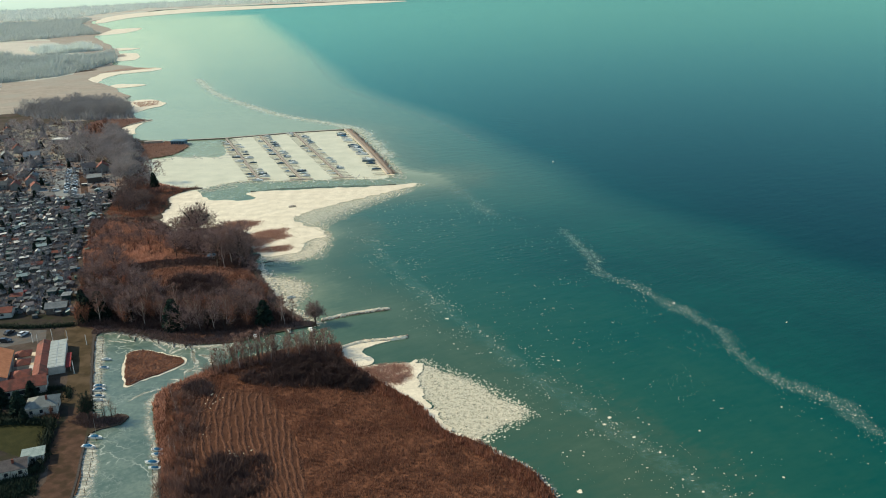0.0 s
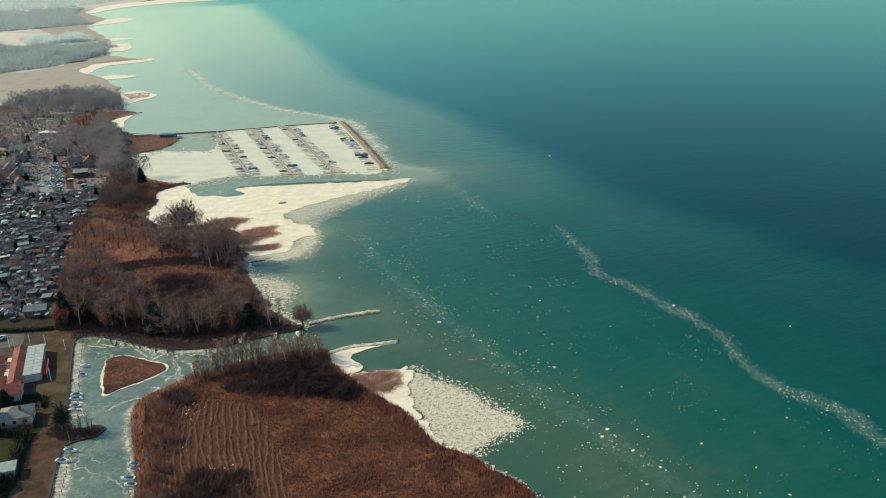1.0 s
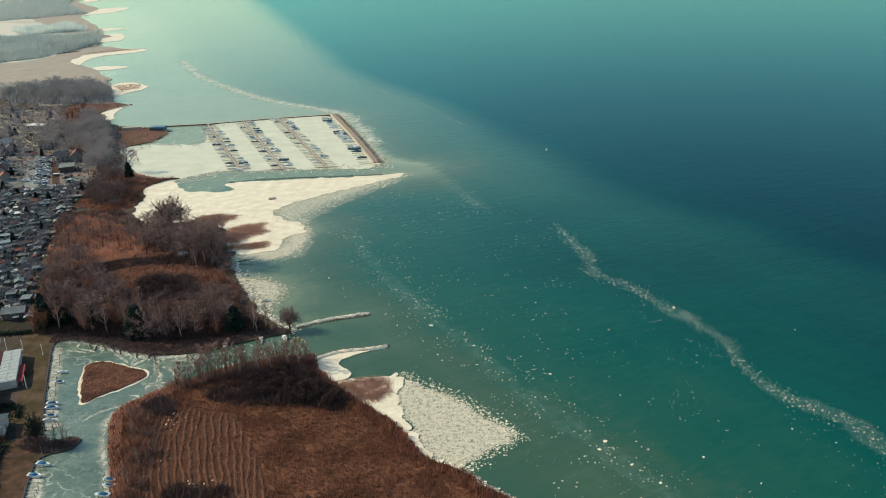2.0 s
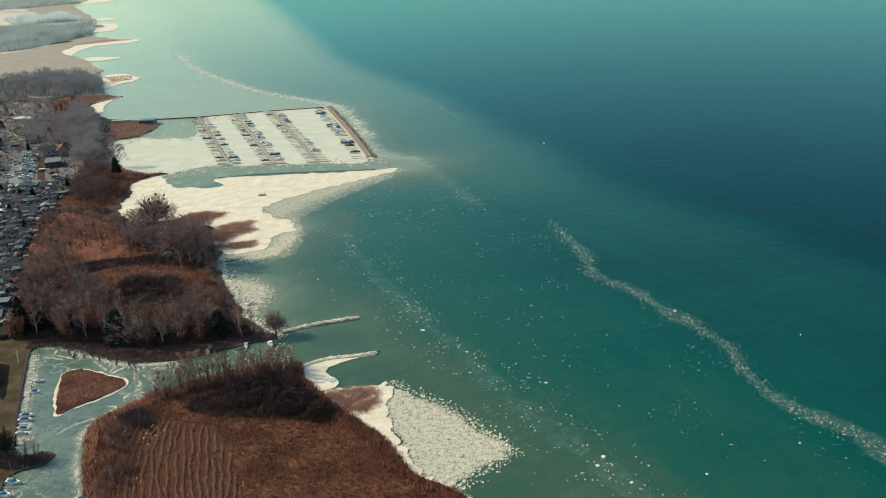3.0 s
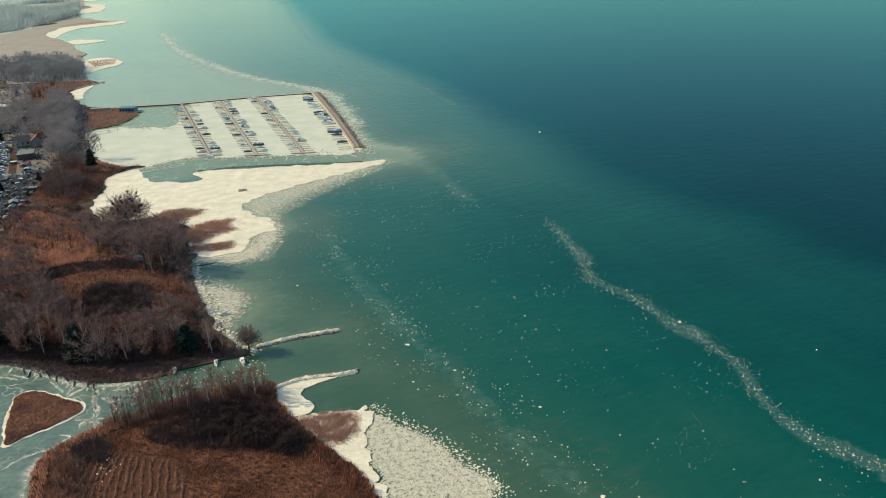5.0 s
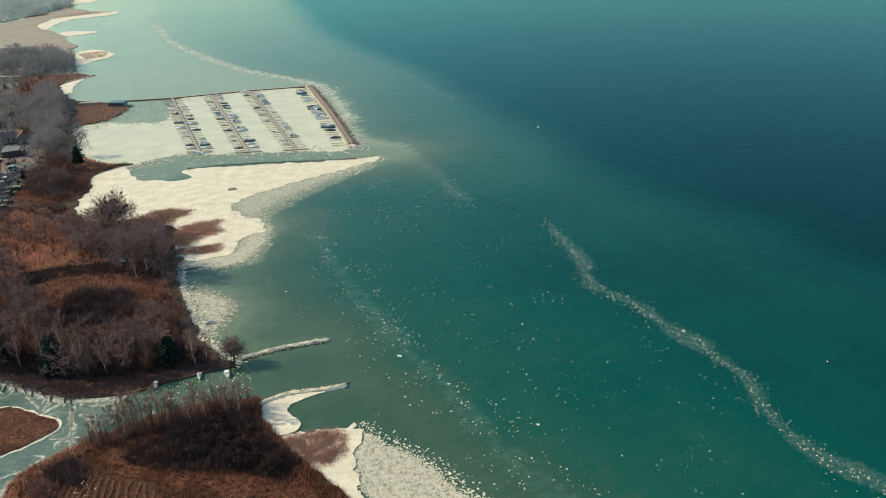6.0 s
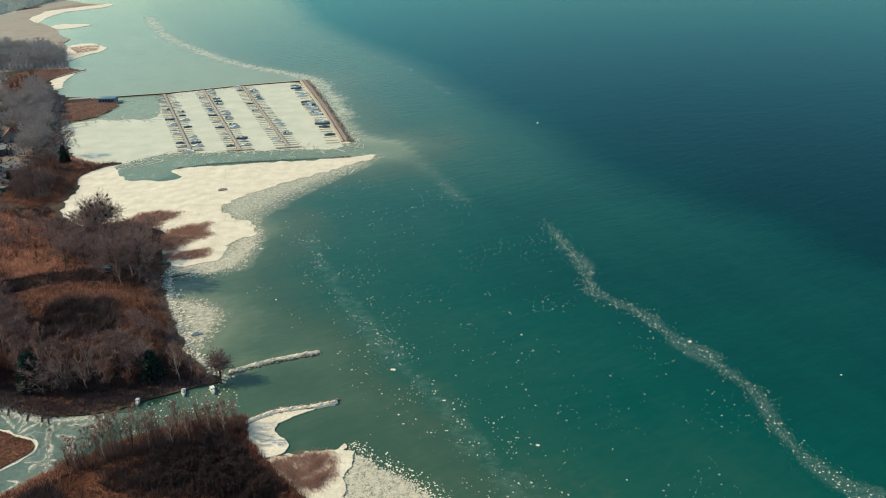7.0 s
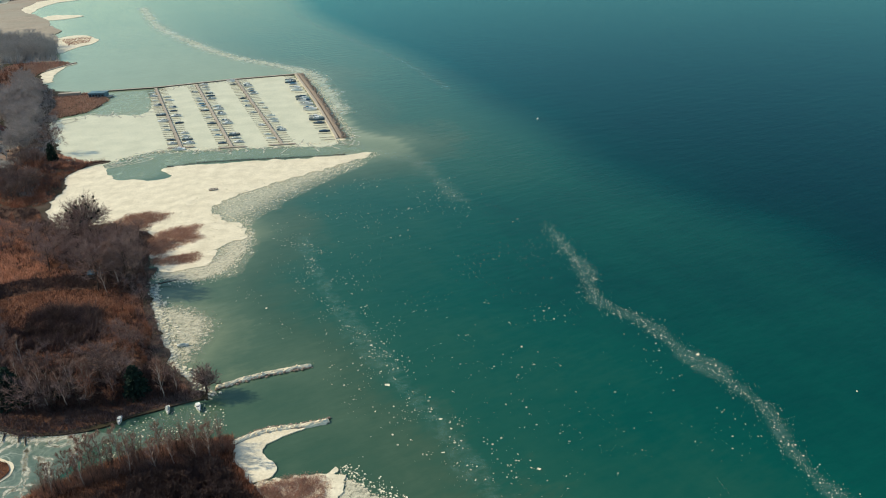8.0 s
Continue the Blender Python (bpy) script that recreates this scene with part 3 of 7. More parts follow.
thin_sheet("frost", ribbon([(-165, 268), (-165, 258), (-159, 244), (-148, 226), (-140, 212), (-130, 190)], 5), FROST_FILM, "white ice edge below the reed bank", 0.062, 0.8, 2.5)
thin_sheet("frost", ribbon([(-222, 320), (-212, 321), (-201, 318), (-186, 312), (-171, 308), (-156, 312)], 5), FROST_FILM, "white ice edge below the wood", 0.066, 0.8, 2)
thin_sheet("frost", ribbon([(-176, 308), (-168, 304), (-160, 301), (-150, 304), (-143, 310)], 5), THIN_SLUSH, "white frozen swirls beyond the islet", 0.066, 0.8, 5)
def streaks(lines, label):
    """Refrozen cracks: ragged white seams lying on the ice."""
    V, F, T = [], [], []
    for w, pts in lines:
        c = spline(pts, step=0.7, rough=0.5, size=2.5)
        for i, (x, y) in enumerate(c):
            ax, ay = c[max(0, i - 1)]
            bx, by = c[min(len(c) - 1, i + 1)]
            d = math.hypot(bx - ax, by - ay) + 1e-6
            nx, ny = -(by - ay) / d, (bx - ax) / d
            k = w * (0.8 + 0.9 * abs(noise.noise((x / 2, y / 2, 7.0)))) * min(1, 0.25 + 0.25 * min(i, len(c) - 1 - i))
            for s in (-1, -0.45, 0.45, 1):
                V.append((x + nx * k * s, y + ny * k * s, 0.072))
                T.append(0.0 if abs(s) == 1 else 1.0)
            if i:
                q = len(V) - 8
                F += [(q + j, q + j + 1, q + j + 5, q + j + 4) for j in range(3)]
    ob = raw("frost", V, F, FROST_FILM)
    a = ob.data.attributes.new("thick", "FLOAT_COLOR", "POINT")
    a.data.foreach_set("color", np.repeat(np.array(T, np.float32), 4))
    return tagged(ob, label, "ice", "", "stuff")


streaks([(2.0, [(-207, 324), (-198, 321), (-187, 315), (-178, 312), (-168, 309)]), (1.2, [(-172, 311), (-174, 307), (-177, 300)]), (1.5, [(-168, 306), (-166, 300), (-162, 294), (-159, 290)]), (1.4, [(-162, 301), (-157, 297), (-154, 293), (-151, 291)]),
         (0.9, [(-178, 313), (-178, 308), (-178, 301)]), (1.0, [(-162, 306), (-161, 311), (-154, 313)]), (0.9, [(-163, 309), (-158, 306), (-155, 312)]), (1.2, [(-155, 309), (-150, 301)])], "white refrozen seams between islet and wood")
streaks([(0.9, [(-161, 281), (-162, 285), (-155, 285)]), (0.7, [(-174, 257), (-171, 264), (-165, 269)]), (0.5, [(-174, 260), (-170, 266)]), (0.8, [(-164, 272), (-162, 276), (-166, 277)]), (0.9, [(-166, 269), (-160, 271)]), (0.8, [(-214, 313), (-208, 312), (-203, 311)]),
         (0.7, [(-209, 315), (-199, 312)]), (0.5, [(-172, 289), (-174, 280)]), (0.6, [(-160, 290), (-155, 280)])], "thin pale seams in the canal ice")
streaks([(0.9, [(-168.5, 305), (-165, 299), (-162, 292)]), (1.0, [(-164, 301), (-160, 299.5), (-157, 299.5), (-155, 294)]), (0.8, [(-166, 286), (-160, 287), (-155, 288)]), (0.7, [(-161, 291), (-160, 287), (-161, 283)]), (0.9, [(-163, 306), (-160, 309), (-156, 312)]), (0.8, [(-190, 311), (-183, 306), (-180, 303)]), (0.6, [(-163, 306), (-157, 306), (-152, 309)])], "crisp white seams where the channel bends")
seam = random.Random(44)
bank = spline(WEST_BANK[13:18], step=2.6)
streaks([(seam.uniform(0.5, 0.9), [(x, y), (x + seam.uniform(1, 3), y - seam.uniform(4, 8))]) for x, y in bank], "slanting frozen seams below the wooded bank")
thin_sheet("slush", spline([(-202, 516), (-196, 540), (-172, 582), (-136, 612)] + SLUSH_BAY[4:12] + [(-186, 440), (-172, 462), (-182, 490)], True, 3, 4.0, 8), SOFT_SLUSH, "broken grease ice along the ice edge", 0.03, 1.2, 16)
thin_sheet("slush", spline(PANCAKE_BAY, True, 2, 1.6, 5), PACKED_SLUSH, "grey pancake slush outside the bay ice", 0.045, 1.0, 3)
thin_sheet("slush", spline(SLUSH_POINT, True, 2, 2.0, 5), PACKED_SLUSH, "brash ice crowded against the wooded point", 0.05, 1.0, 9)
thin_sheet("slush", spline(PANCAKE_FIELD, True, 1.5, 1.6, 4), PACKED_SLUSH, "slush between pancakes of ice", 0.05, 0.8, 1.5)
thin_sheet("slush", spline([(-147, 312), (-138, 322), (-122, 332), (-112, 330), (-106, 318), (-122, 308), (-140, 298)], True, 2, 1.5, 4), THIN_SLUSH, "broken ice in the canal mouth", 0.03, 1.0, 3)
DRIFT_WIDTHS = (5.5, 7.5, 9, 11, 10, 9, 10, 11, 12, 11, 10, 9, 9, 12, 13, 12, 10)
thin_sheet("drift_ice", ribbon(DRIFT, 9.5, DRIFT_WIDTHS), DRIFT_FILM, "long drifting band of grease ice and small floes", 0.03, 0.9, 3.2)
thin_sheet("drift_ice", ribbon(OUTER_BANK[:7], 19.0), BAND_ICE, "pale band of thin ice outside the harbour", 0.03, 3.0, 8)
thin_sheet("drift_ice", ribbon([(-228, 850), (-200, 790), (-165, 700), (-135, 630), (-112, 606), (-85, 585), (-62, 540), (-50, 515)], 20.0), FILM_ICE, "milky ice film off the harbour mole", 0.036, 3.0, 9)
thin_sheet("drift_ice", ribbon([(-640, 2000), (-430, 1420), (-330, 1180), (-240, 1030), (-150, 890), (-88, 770)], 8.0), STREAK_ICE, "faint pale streak along the deep water", 0.03, 3.0, 5)
thin_sheet("ice_film", spline([(-392, 712), (-360, 716), (-330, 712), (-312, 706), (-330, 770), (-345, 797), (-385, 785), (-380, 760)], True, 6, 2, 9), POOL_FILM, "skin of green new ice beside the boathouse", 0.03, 2.4, 6)
thin_sheet("ice_film", spline([(-295, 600), (-260, 618), (-240, 614), (-190, 618), (-150, 628), (-122, 612), (-140, 606), (-196, 598), (-244, 585), (-242, 566), (-270, 560), (-292, 572)], True, 5, 2, 9), POOL_FILM, "skin of green new ice in the harbour entrance", 0.03, 2.0, 3)
thin_sheet("frost", ribbon([(x + 2, y + 0.5) for x, y in WOOD_SHORE[:10]], 7), FROST_FILM, "white ice piled along the wooded shore", 0.08, 0.8, 2.5)
thin_sheet("frost", ribbon(FIELD_SHORE[6:], 5), FROST_FILM, "white ice fringe at the reed edge", 0.08, 0.8, 2.0)

# ---- plants ----
def quick(name, V, F, material, parent=None):
    """A mesh from arrays of corners and triangles."""
    me = bpy.data.meshes.new(name)
    V, F = np.asarray(V, np.float32), np.asarray(F, np.int32)
    me.vertices.add(len(V)); me.loops.add(F.size); me.polygons.add(len(F))
    me.vertices.foreach_set("co", V.ravel())
    me.loops.foreach_set("vertex_index", F.ravel())
    me.polygons.foreach_set("loop_start", np.arange(0, F.size, 3, dtype=np.int32))
    me.update(calc_edges=True)
    me.materials.append(material)
    ob = new(name, me)
    ob.parent = parent
    return ob


def blades(x, y, z, h, w, lean, each, seed, spread=0.3):
    """Narrow upright blades round each place."""
    r = np.random.RandomState(seed)
    x, y, z, h, w = (np.repeat(np.broadcast_to(a, np.shape(x)), each) for a in (x, y, z, h, w))
    n = len(x)
    x, y = x + r.normal(0, spread, n), y + r.normal(0, spread, n)
    a = r.uniform(0, np.pi, n)
    h = h * r.uniform(0.65, 1.2, n)
    dx, dy = np.cos(a) * w / 2, np.sin(a) * w / 2
    lx, ly = r.normal(0.12, 1, n) * lean * h, r.normal(0, 1, n) * lean * h
    V = np.empty((n, 3, 3))
    V[:, 0] = np.stack([x - dx, y - dy, z - 0.05], 1)
    V[:, 1] = np.stack([x + dx, y + dy, z - 0.05], 1)
    V[:, 2] = np.stack([x + lx, y + ly, z + h], 1)
    return V.reshape(-1, 3), np.arange(n * 3).reshape(-1, 3)


def patchy(x, y, size, z=0.0):
    return np.array([noise.fractal((a / size, b / size, z), 1, 2, 4) for a, b in zip(x, y)])


def reed_stand(poly, per_m2, height, width, seed, label, material=None, lean=0.22, each=3, low=0.55, avoid=(), base=0.45):
    xs, ys = zip(*poly)
    area = abs(sum(xs[i - 1] * ys[i] - xs[i] * ys[i - 1] for i in range(len(xs)))) / 2
    x, y = scatter(poly, int(area * per_m2), seed)
    for other in avoid:
        k = ~inside_many(x, y, other)
        x, y = x[k], y[k]
    h = height * (low + (1 - low) * np.clip(0.5 + 1.1 * patchy(x, y, 9, seed), 0, 1))
    V, F = blades(x, y, base, h, width, lean, each, seed + 1)
    ob = quick("reed_bed", V, F, material or REED)
    return tagged(ob, label, "reeds", "", "stuff")


MOWN = [(-157, 257), (-143, 269), (-120, 266), (-108, 250), (-94, 227), (-83, 200), (-78, 185), (-117, 185), (-133, 224), (-150, 246)]
THICKET_AREA = [(-130, 279), (-121, 291), (-110, 299), (-104, 301), (-98, 295), (-91, 287), (-82, 277), (-87, 273), (-102, 275), (-119, 274)]
FIELD = [p for p in LAND_EAST if p[1] > 150] + [(10, 170), (-125, 170)]
reed_stand(FIELD, 2.3, 1.35, 0.2, 11, "dense rust-brown dry reed covering the spit", avoid=(MOWN, THICKET_AREA))
shore_band = [(x + (0.4 if i % 2 else -0.4), y) for i, (x, y) in enumerate(spline(FIELD_SHORE, step=2))]
band = [q for q in shore_band] + [(x - 5.5, y - 3.0) for x, y in shore_band[::-1]]
reed_stand(band, 2.2, 2.3, 0.3, 12, "tall reddish reed fringe at the water's edge", TWIGS_RED, 0.16)
west_fringe = spline(EAST_BANK[:8], step=2)
reed_stand(west_fringe + [(x + 6, y - 2) for x, y in west_fringe[::-1]], 2.0, 2.0, 0.28, 13, "orange brown reed fringe along the canal", REED_RUST, 0.18)
reed_stand(REED_ISLAND, 3.4, 0.42, 0.24, 14, "short matted reed on the islet", REED_PALE, 0.35, low=0.8)


def mown_rows():
    """Low windrows of cut reed in long slightly wandering rows, with loose straw on them."""
    V, F, RV, RF = [], [], [], []
    r = random.Random(5)
    for k in range(36):
        x0 = -168 + k * 2.4
        pts = []
        for j in range(110):
            s = j / 109
            y = 270 - 88 * s
            x = x0 + 40 * s * (0.55 + 0.45 * s) + 1.2 * math.sin(s * 5 + k * 0.3) + noise.noise((k * 3.1, s * 9, 0)) * 1.1 + noise.noise((k * 1.7, s * 32, 5)) * 0.45
            pts.append((x, y))
        pts = [p for p in pts if inside(*p, MOWN)]
        last = None
        for n, (x, y) in enumerate(pts):
            h = 0.4 * (0.75 + 0.6 * noise.noise((x / 2.2, y / 2.2, 3))) * min(1, 0.3 + 0.2 * min(n, len(pts) - 1 - n))
            w = 0.55 + 0.3 * noise.noise((x / 3, y / 3, 8))
            if noise.noise((x / 5, y / 5, 17)) < -0.5:
                last = None
                continue
            o = len(RV)
            RV += [(x + a * w, y, 0.44 + b * h) for a, b in ((-1.2, 0), (-0.7, 0.75), (0, 1.0), (0.6, 0.7), (1.2, 0))]
            if last is not None:
                RF += [(last + q, last + q + 1, o + q + 1, o + q) for q in range(4)]
            last = o
            for q in range(7):
                a, b = x + r.gauss(0, 0.4), y + r.uniform(-0.4, 0.4)
                t, wd, an = r.uniform(0.25, 0.8), r.uniform(0.07, 0.15), r.uniform(0, 3.14)
                i = len(V)
                V += [(a - math.cos(an) * wd, b - math.sin(an) * wd, 0.5), (a + math.cos(an) * wd, b + math.sin(an) * wd, 0.5), (a + r.gauss(0, 0.4), b + r.gauss(0, 0.4), 0.6 + t)]
                F.append((i, i + 1, i + 2))
    tagged(raw("windrows", RV, RF, CUT_REED), "low brown windrows of cut reed", "reeds", "", "stuff")
    tagged(quick("mown_reed", V, F, STRAW), "loose straw of mown reed lying in rows", "reeds", "", "stuff")


slab("field", spline(MOWN, True, 3, 1.0, 6), 0.3, 0.458, STUBBLE, "structure", "mown strip of reed stubble", "ground")
mown_rows()
reed_stand(MOWN, 0.9, 0.35, 0.16, 15, "sparse regrown reed among the mown rows", None, 0.3)

WOOD = [(-234, 325), (-221, 323), (-212, 325), (-200, 322), (-183, 315), (-168, 313), (-154, 316), (-140, 325), (-127, 336), (-152, 361), (-173, 396), (-191, 440), (-207, 478), (-263, 483), (-290, 512), (-322, 512), (-314, 470), (-269, 388)]
slab("ground", spline(WOOD, True, 5, 2, 9), 0.2, 0.456, WOOD_FLOOR, "structure", "matted brown floor of the shore wood", "ground")
CLEARING = [(-246, 398), (-230, 411), (-200, 414.5), (-180, 408), (-170, 393), (-160, 375), (-169, 362), (-192, 363), (-212, 356), (-240, 370)]
slab("ground", spline(CLEARING, True, 4, 2, 7), 0.3, 0.462, REED_SOIL, "structure", "matted rust-brown floor of the clearing", "ground")
reed_stand(CLEARING, 2.6, 1.5, 0.2, 16, "rust-brown reed in the clearing of the wood", REED_RUST)
reed_stand([(-318, 505), (-268, 478), (-240, 455), (-240, 425), (-275, 400), (-300, 440)], 2.2, 2.2, 0.26, 17, "orange-brown reed meadow behind the wood", REED_RUST)


def ice_reed(poly, per_m2, height, seed, label, fade=5.0, base=0.22):
    """Thin reed frozen into the ice, sparse and short towards its rim."""
    xs, ys = zip(*poly)
    x, y = scatter(poly, int((max(xs) - min(xs)) * (max(ys) - min(ys)) * per_m2), seed)
    d, _ = line_distance(x, y, list(poly) + [poly[0]])
    full = np.clip(d / fade, 0, 1) * (0.75 + 0.5 * patchy(x, y, 4, seed))
    k = np.random.RandomState(seed).uniform(0, 1, len(x)) < full + 0.05
    V, F = blades(x[k], y[k], base, 0.6 * height * (0.35 + 0.65 * full[k]), 0.11, 0.55, 4, seed + 1, 0.35)
    tagged(quick("reed_bed", V, F, ICE_REED), label, "reeds", "", "stuff")


ice_reed(spline([(-240, 484), (-234, 500), (-229, 507), (-210, 508), (-205, 501), (-211, 482), (-221, 476)], True, 2, 2, 5), 9, 1.9, 18, "reddish reed fan standing in the bay ice", 7)
ice_reed(spline([(-208, 463), (-204, 481), (-195, 488), (-183, 491), (-182, 482), (-175, 472), (-184, 459), (-187, 449), (-199, 449)], True, 2, 2, 5), 9, 1.9, 19, "reddish reed fan standing in the ice of the point", 7)
ice_reed(spline([(-192, 448), (-180, 453), (-171, 456), (-167, 444), (-177, 440), (-188, 439)], True, 2, 1.5, 5), 8, 1.5, 33, "low reddish reed frozen in at the shore", 3.5)
ice_reed(spline([(-91, 289), (-82, 296), (-69, 298), (-64, 288), (-66, 279), (-73, 275), (-84, 283)], True, 2, 1, 4), 13, 1.3, 20, "thin reddish reed growing through the shore ice", 4.5, 0.37)
reed_stand([(-432, 776), (-410, 786), (-386, 774), (-373, 760), (-372, 722), (-390, 703), (-402, 715), (-412, 745)], 1.3, 1.8, 0.34, 21, "reddish reed promontory by the harbour boathouse", ICE_REED)
reed_stand([(-335, 612), (-300, 592), (-305, 584), (-322, 584), (-320, 560), (-300, 530), (-312, 520), (-345, 580)], 0.8, 1.9, 0.5, 22, "brown reed belt behind the bay", REED_RUST)


def limb(V, F, a, b, r0, r1, sides=3):
    way = (b - a).normalized()
    u = way.orthogonal().normalized()
    v = way.cross(u)
    i = len(V)
    for c, r in ((a, r0), (b, r1)):
        for k in range(sides):
            g = 2 * math.pi * k / sides
            V.append(c + (u * math.cos(g) + v * math.sin(g)) * r)
    for k in range(sides):
        j = (k + 1) % sides
        F.append((i + k, i + j, i + sides + j)); F.append((i + k, i + sides + j, i + sides + k))


def sliver(V, F, a, b, w, rnd):
    side = (b - a).cross(Vector((rnd.gauss(0, 1), rnd.gauss(0, 1), rnd.gauss(0, 1)))).normalized() * w / 2
    i = len(V)
    V.extend((a - side, a + side, b))
    F.append((i, i + 1, i + 2))


def bare_tree(height, spread, limbs, seed, bark, twig, label, upright=0.6, fork=0.0, trunk_r=0.22):
    rnd = random.Random(seed)
    root = tagged(new("tree"), label, "tree")
    TV, TF, CV, CF = [], [], [], []
    nodes = [Vector((0, 0, -0.3))]
    steps = 7
    drift = Vector((rnd.gauss(0, 0.05), rnd.gauss(0, 0.05), 0))
    for k in range(1, steps + 1):
        nodes.append(nodes[-1] + Vector((0, 0, height * 0.92 / steps)) + drift * height / steps + Vector((rnd.gauss(0, 0.012), rnd.gauss(0, 0.012), 0)) * height)
    for k in range(steps):
        limb(TV, TF, nodes[k], nodes[k + 1], trunk_r * (1 - k / steps) ** 0.8 + 0.03, trunk_r * (1 - (k + 1) / steps) ** 0.8 + 0.03, 5)
    for i in range(limbs):
        s = 0.22 + 0.76 * (i + rnd.random()) / limbs
        f = s * steps
        k = min(steps - 1, int(f))
        base = nodes[k].lerp(nodes[k + 1], f - k)
        g = i * 2.4 + rnd.uniform(-0.5, 0.5)
        profile = math.sin(math.pi * min(1, 0.25 + 0.75 * s)) ** 0.7 + 0.25
        reach = spread * profile * rnd.uniform(0.75, 1.2)
        rise = reach * upright * rnd.uniform(0.6, 1.4)
        tip = base + Vector((math.cos(g) * reach, math.sin(g) * reach, rise))
        mid = base.lerp(tip, 0.5) + Vector((0, 0, -0.06 * reach))
        r0 = trunk_r * 0.45 * (1 - 0.7 * s)
        limb(TV, TF, base, mid, r0 + 0.03, r0 * 0.6 + 0.025)
        limb(TV, TF, mid, tip, r0 * 0.6 + 0.025, 0.02)
        for j in range(7):
            t = rnd.uniform(0.25, 1)
            o = base.lerp(mid, t * 2) if t < 0.5 else mid.lerp(tip, t * 2 - 1)
            d = (tip - base).normalized() + Vector((rnd.gauss(0, 0.6), rnd.gauss(0, 0.6), rnd.gauss(0.25, 0.45)))
            e = o + d.normalized() * reach * rnd.uniform(0.3, 0.6)
            sliver(CV, CF, o, e, 0.12, rnd)
            for q in range(17):
                o2 = o.lerp(e, rnd.uniform(0.15, 1))
                d2 = d.normalized() + Vector((rnd.gauss(0, 0.7), rnd.gauss(0, 0.7), rnd.gauss(0.2, 0.6)))
                e2 = o2 + d2.normalized() * rnd.uniform(0.7, 2.0) * (0.5 + reach * 0.16)
                sliver(CV, CF, o2, e2, 0.06, rnd)
    quick("trunk", TV, TF, bark, root)
    quick("crown", CV, CF, twig, root)
    return root


def conifer(height, radius, seed, label):
    rnd = random.Random(seed)
    root = tagged(new("conifer"), label, "tree")
    V, F, CV, CF = [], [], [], []
    limb(V, F, Vector((0, 0, -0.3)), Vector((0, 0, height * 0.95)), 0.25, 0.04, 6)
    for k in range(900):
        s = rnd.random() ** 1.25
        z = height * (0.06 + 0.94 * s)
        reach = radius * ((1 - s) ** 0.45) * rnd.uniform(0.55, 1.12) + 0.15
        g = rnd.uniform(0, 6.283)
        out = Vector((math.cos(g), math.sin(g), 0))
        a = Vector((0, 0, z)) + out * reach * 0.35
        b = Vector((0, 0, z - reach * rnd.uniform(0.0, 0.35))) + out * reach
        sliver(CV, CF, b, a, rnd.uniform(0.5, 1.0), rnd)
        sliver(CV, CF, a, b, rnd.uniform(0.4, 0.9), rnd)
    quick("trunk", V, F, BARK, root)
    quick("crown", CV, CF, NEEDLES, root)
    return root


def vase_tree(height, spread, stems, seed, twig, label):
    """Many stems from one stool, fanning upwards into fine brushy twigs."""
    rnd = random.Random(seed)
    root = tagged(new("tree"), label, "tree")
    TV, TF, CV, CF = [], [], [], []
    for i in range(stems):
        g = i * 2.4 + rnd.uniform(-0.4, 0.4)
        out = Vector((math.cos(g), math.sin(g), 0)) * spread * rnd.uniform(0.15, 1.0)
        h = height * rnd.uniform(0.65, 1.0)
        a = Vector((out.x * 0.08, out.y * 0.08, -0.3))
        b = Vector((out.x * 0.45, out.y * 0.45, h * 0.5))
        c = Vector((out.x, out.y, h))
        limb(TV, TF, a, b, 0.11, 0.07)
        limb(TV, TF, b, c, 0.07, 0.02)
        for j in range(11):
            t = rnd.uniform(0.3, 1)
            o = a.lerp(b, t * 2) if t < 0.5 else b.lerp(c, t * 2 - 1)
            d = Vector((rnd.gauss(0, 0.45), rnd.gauss(0, 0.45), rnd.uniform(0.6, 1.2))) + out * 0.06
            e = o + d.normalized() * height * rnd.uniform(0.12, 0.26)
            sliver(CV, CF, o, e, 0.07, rnd)
            for q in range(8):
                o2 = o.lerp(e, rnd.uniform(0.1, 1))
                e2 = o2 + Vector((rnd.gauss(0, 0.5), rnd.gauss(0, 0.5), rnd.uniform(0.3, 1.3))) * height * 0.085
                sliver(CV, CF, o2, e2, 0.055, rnd)
    quick("trunk", TV, TF, BARK, root)
    quick("crown", CV, CF, twig, root)
    return root


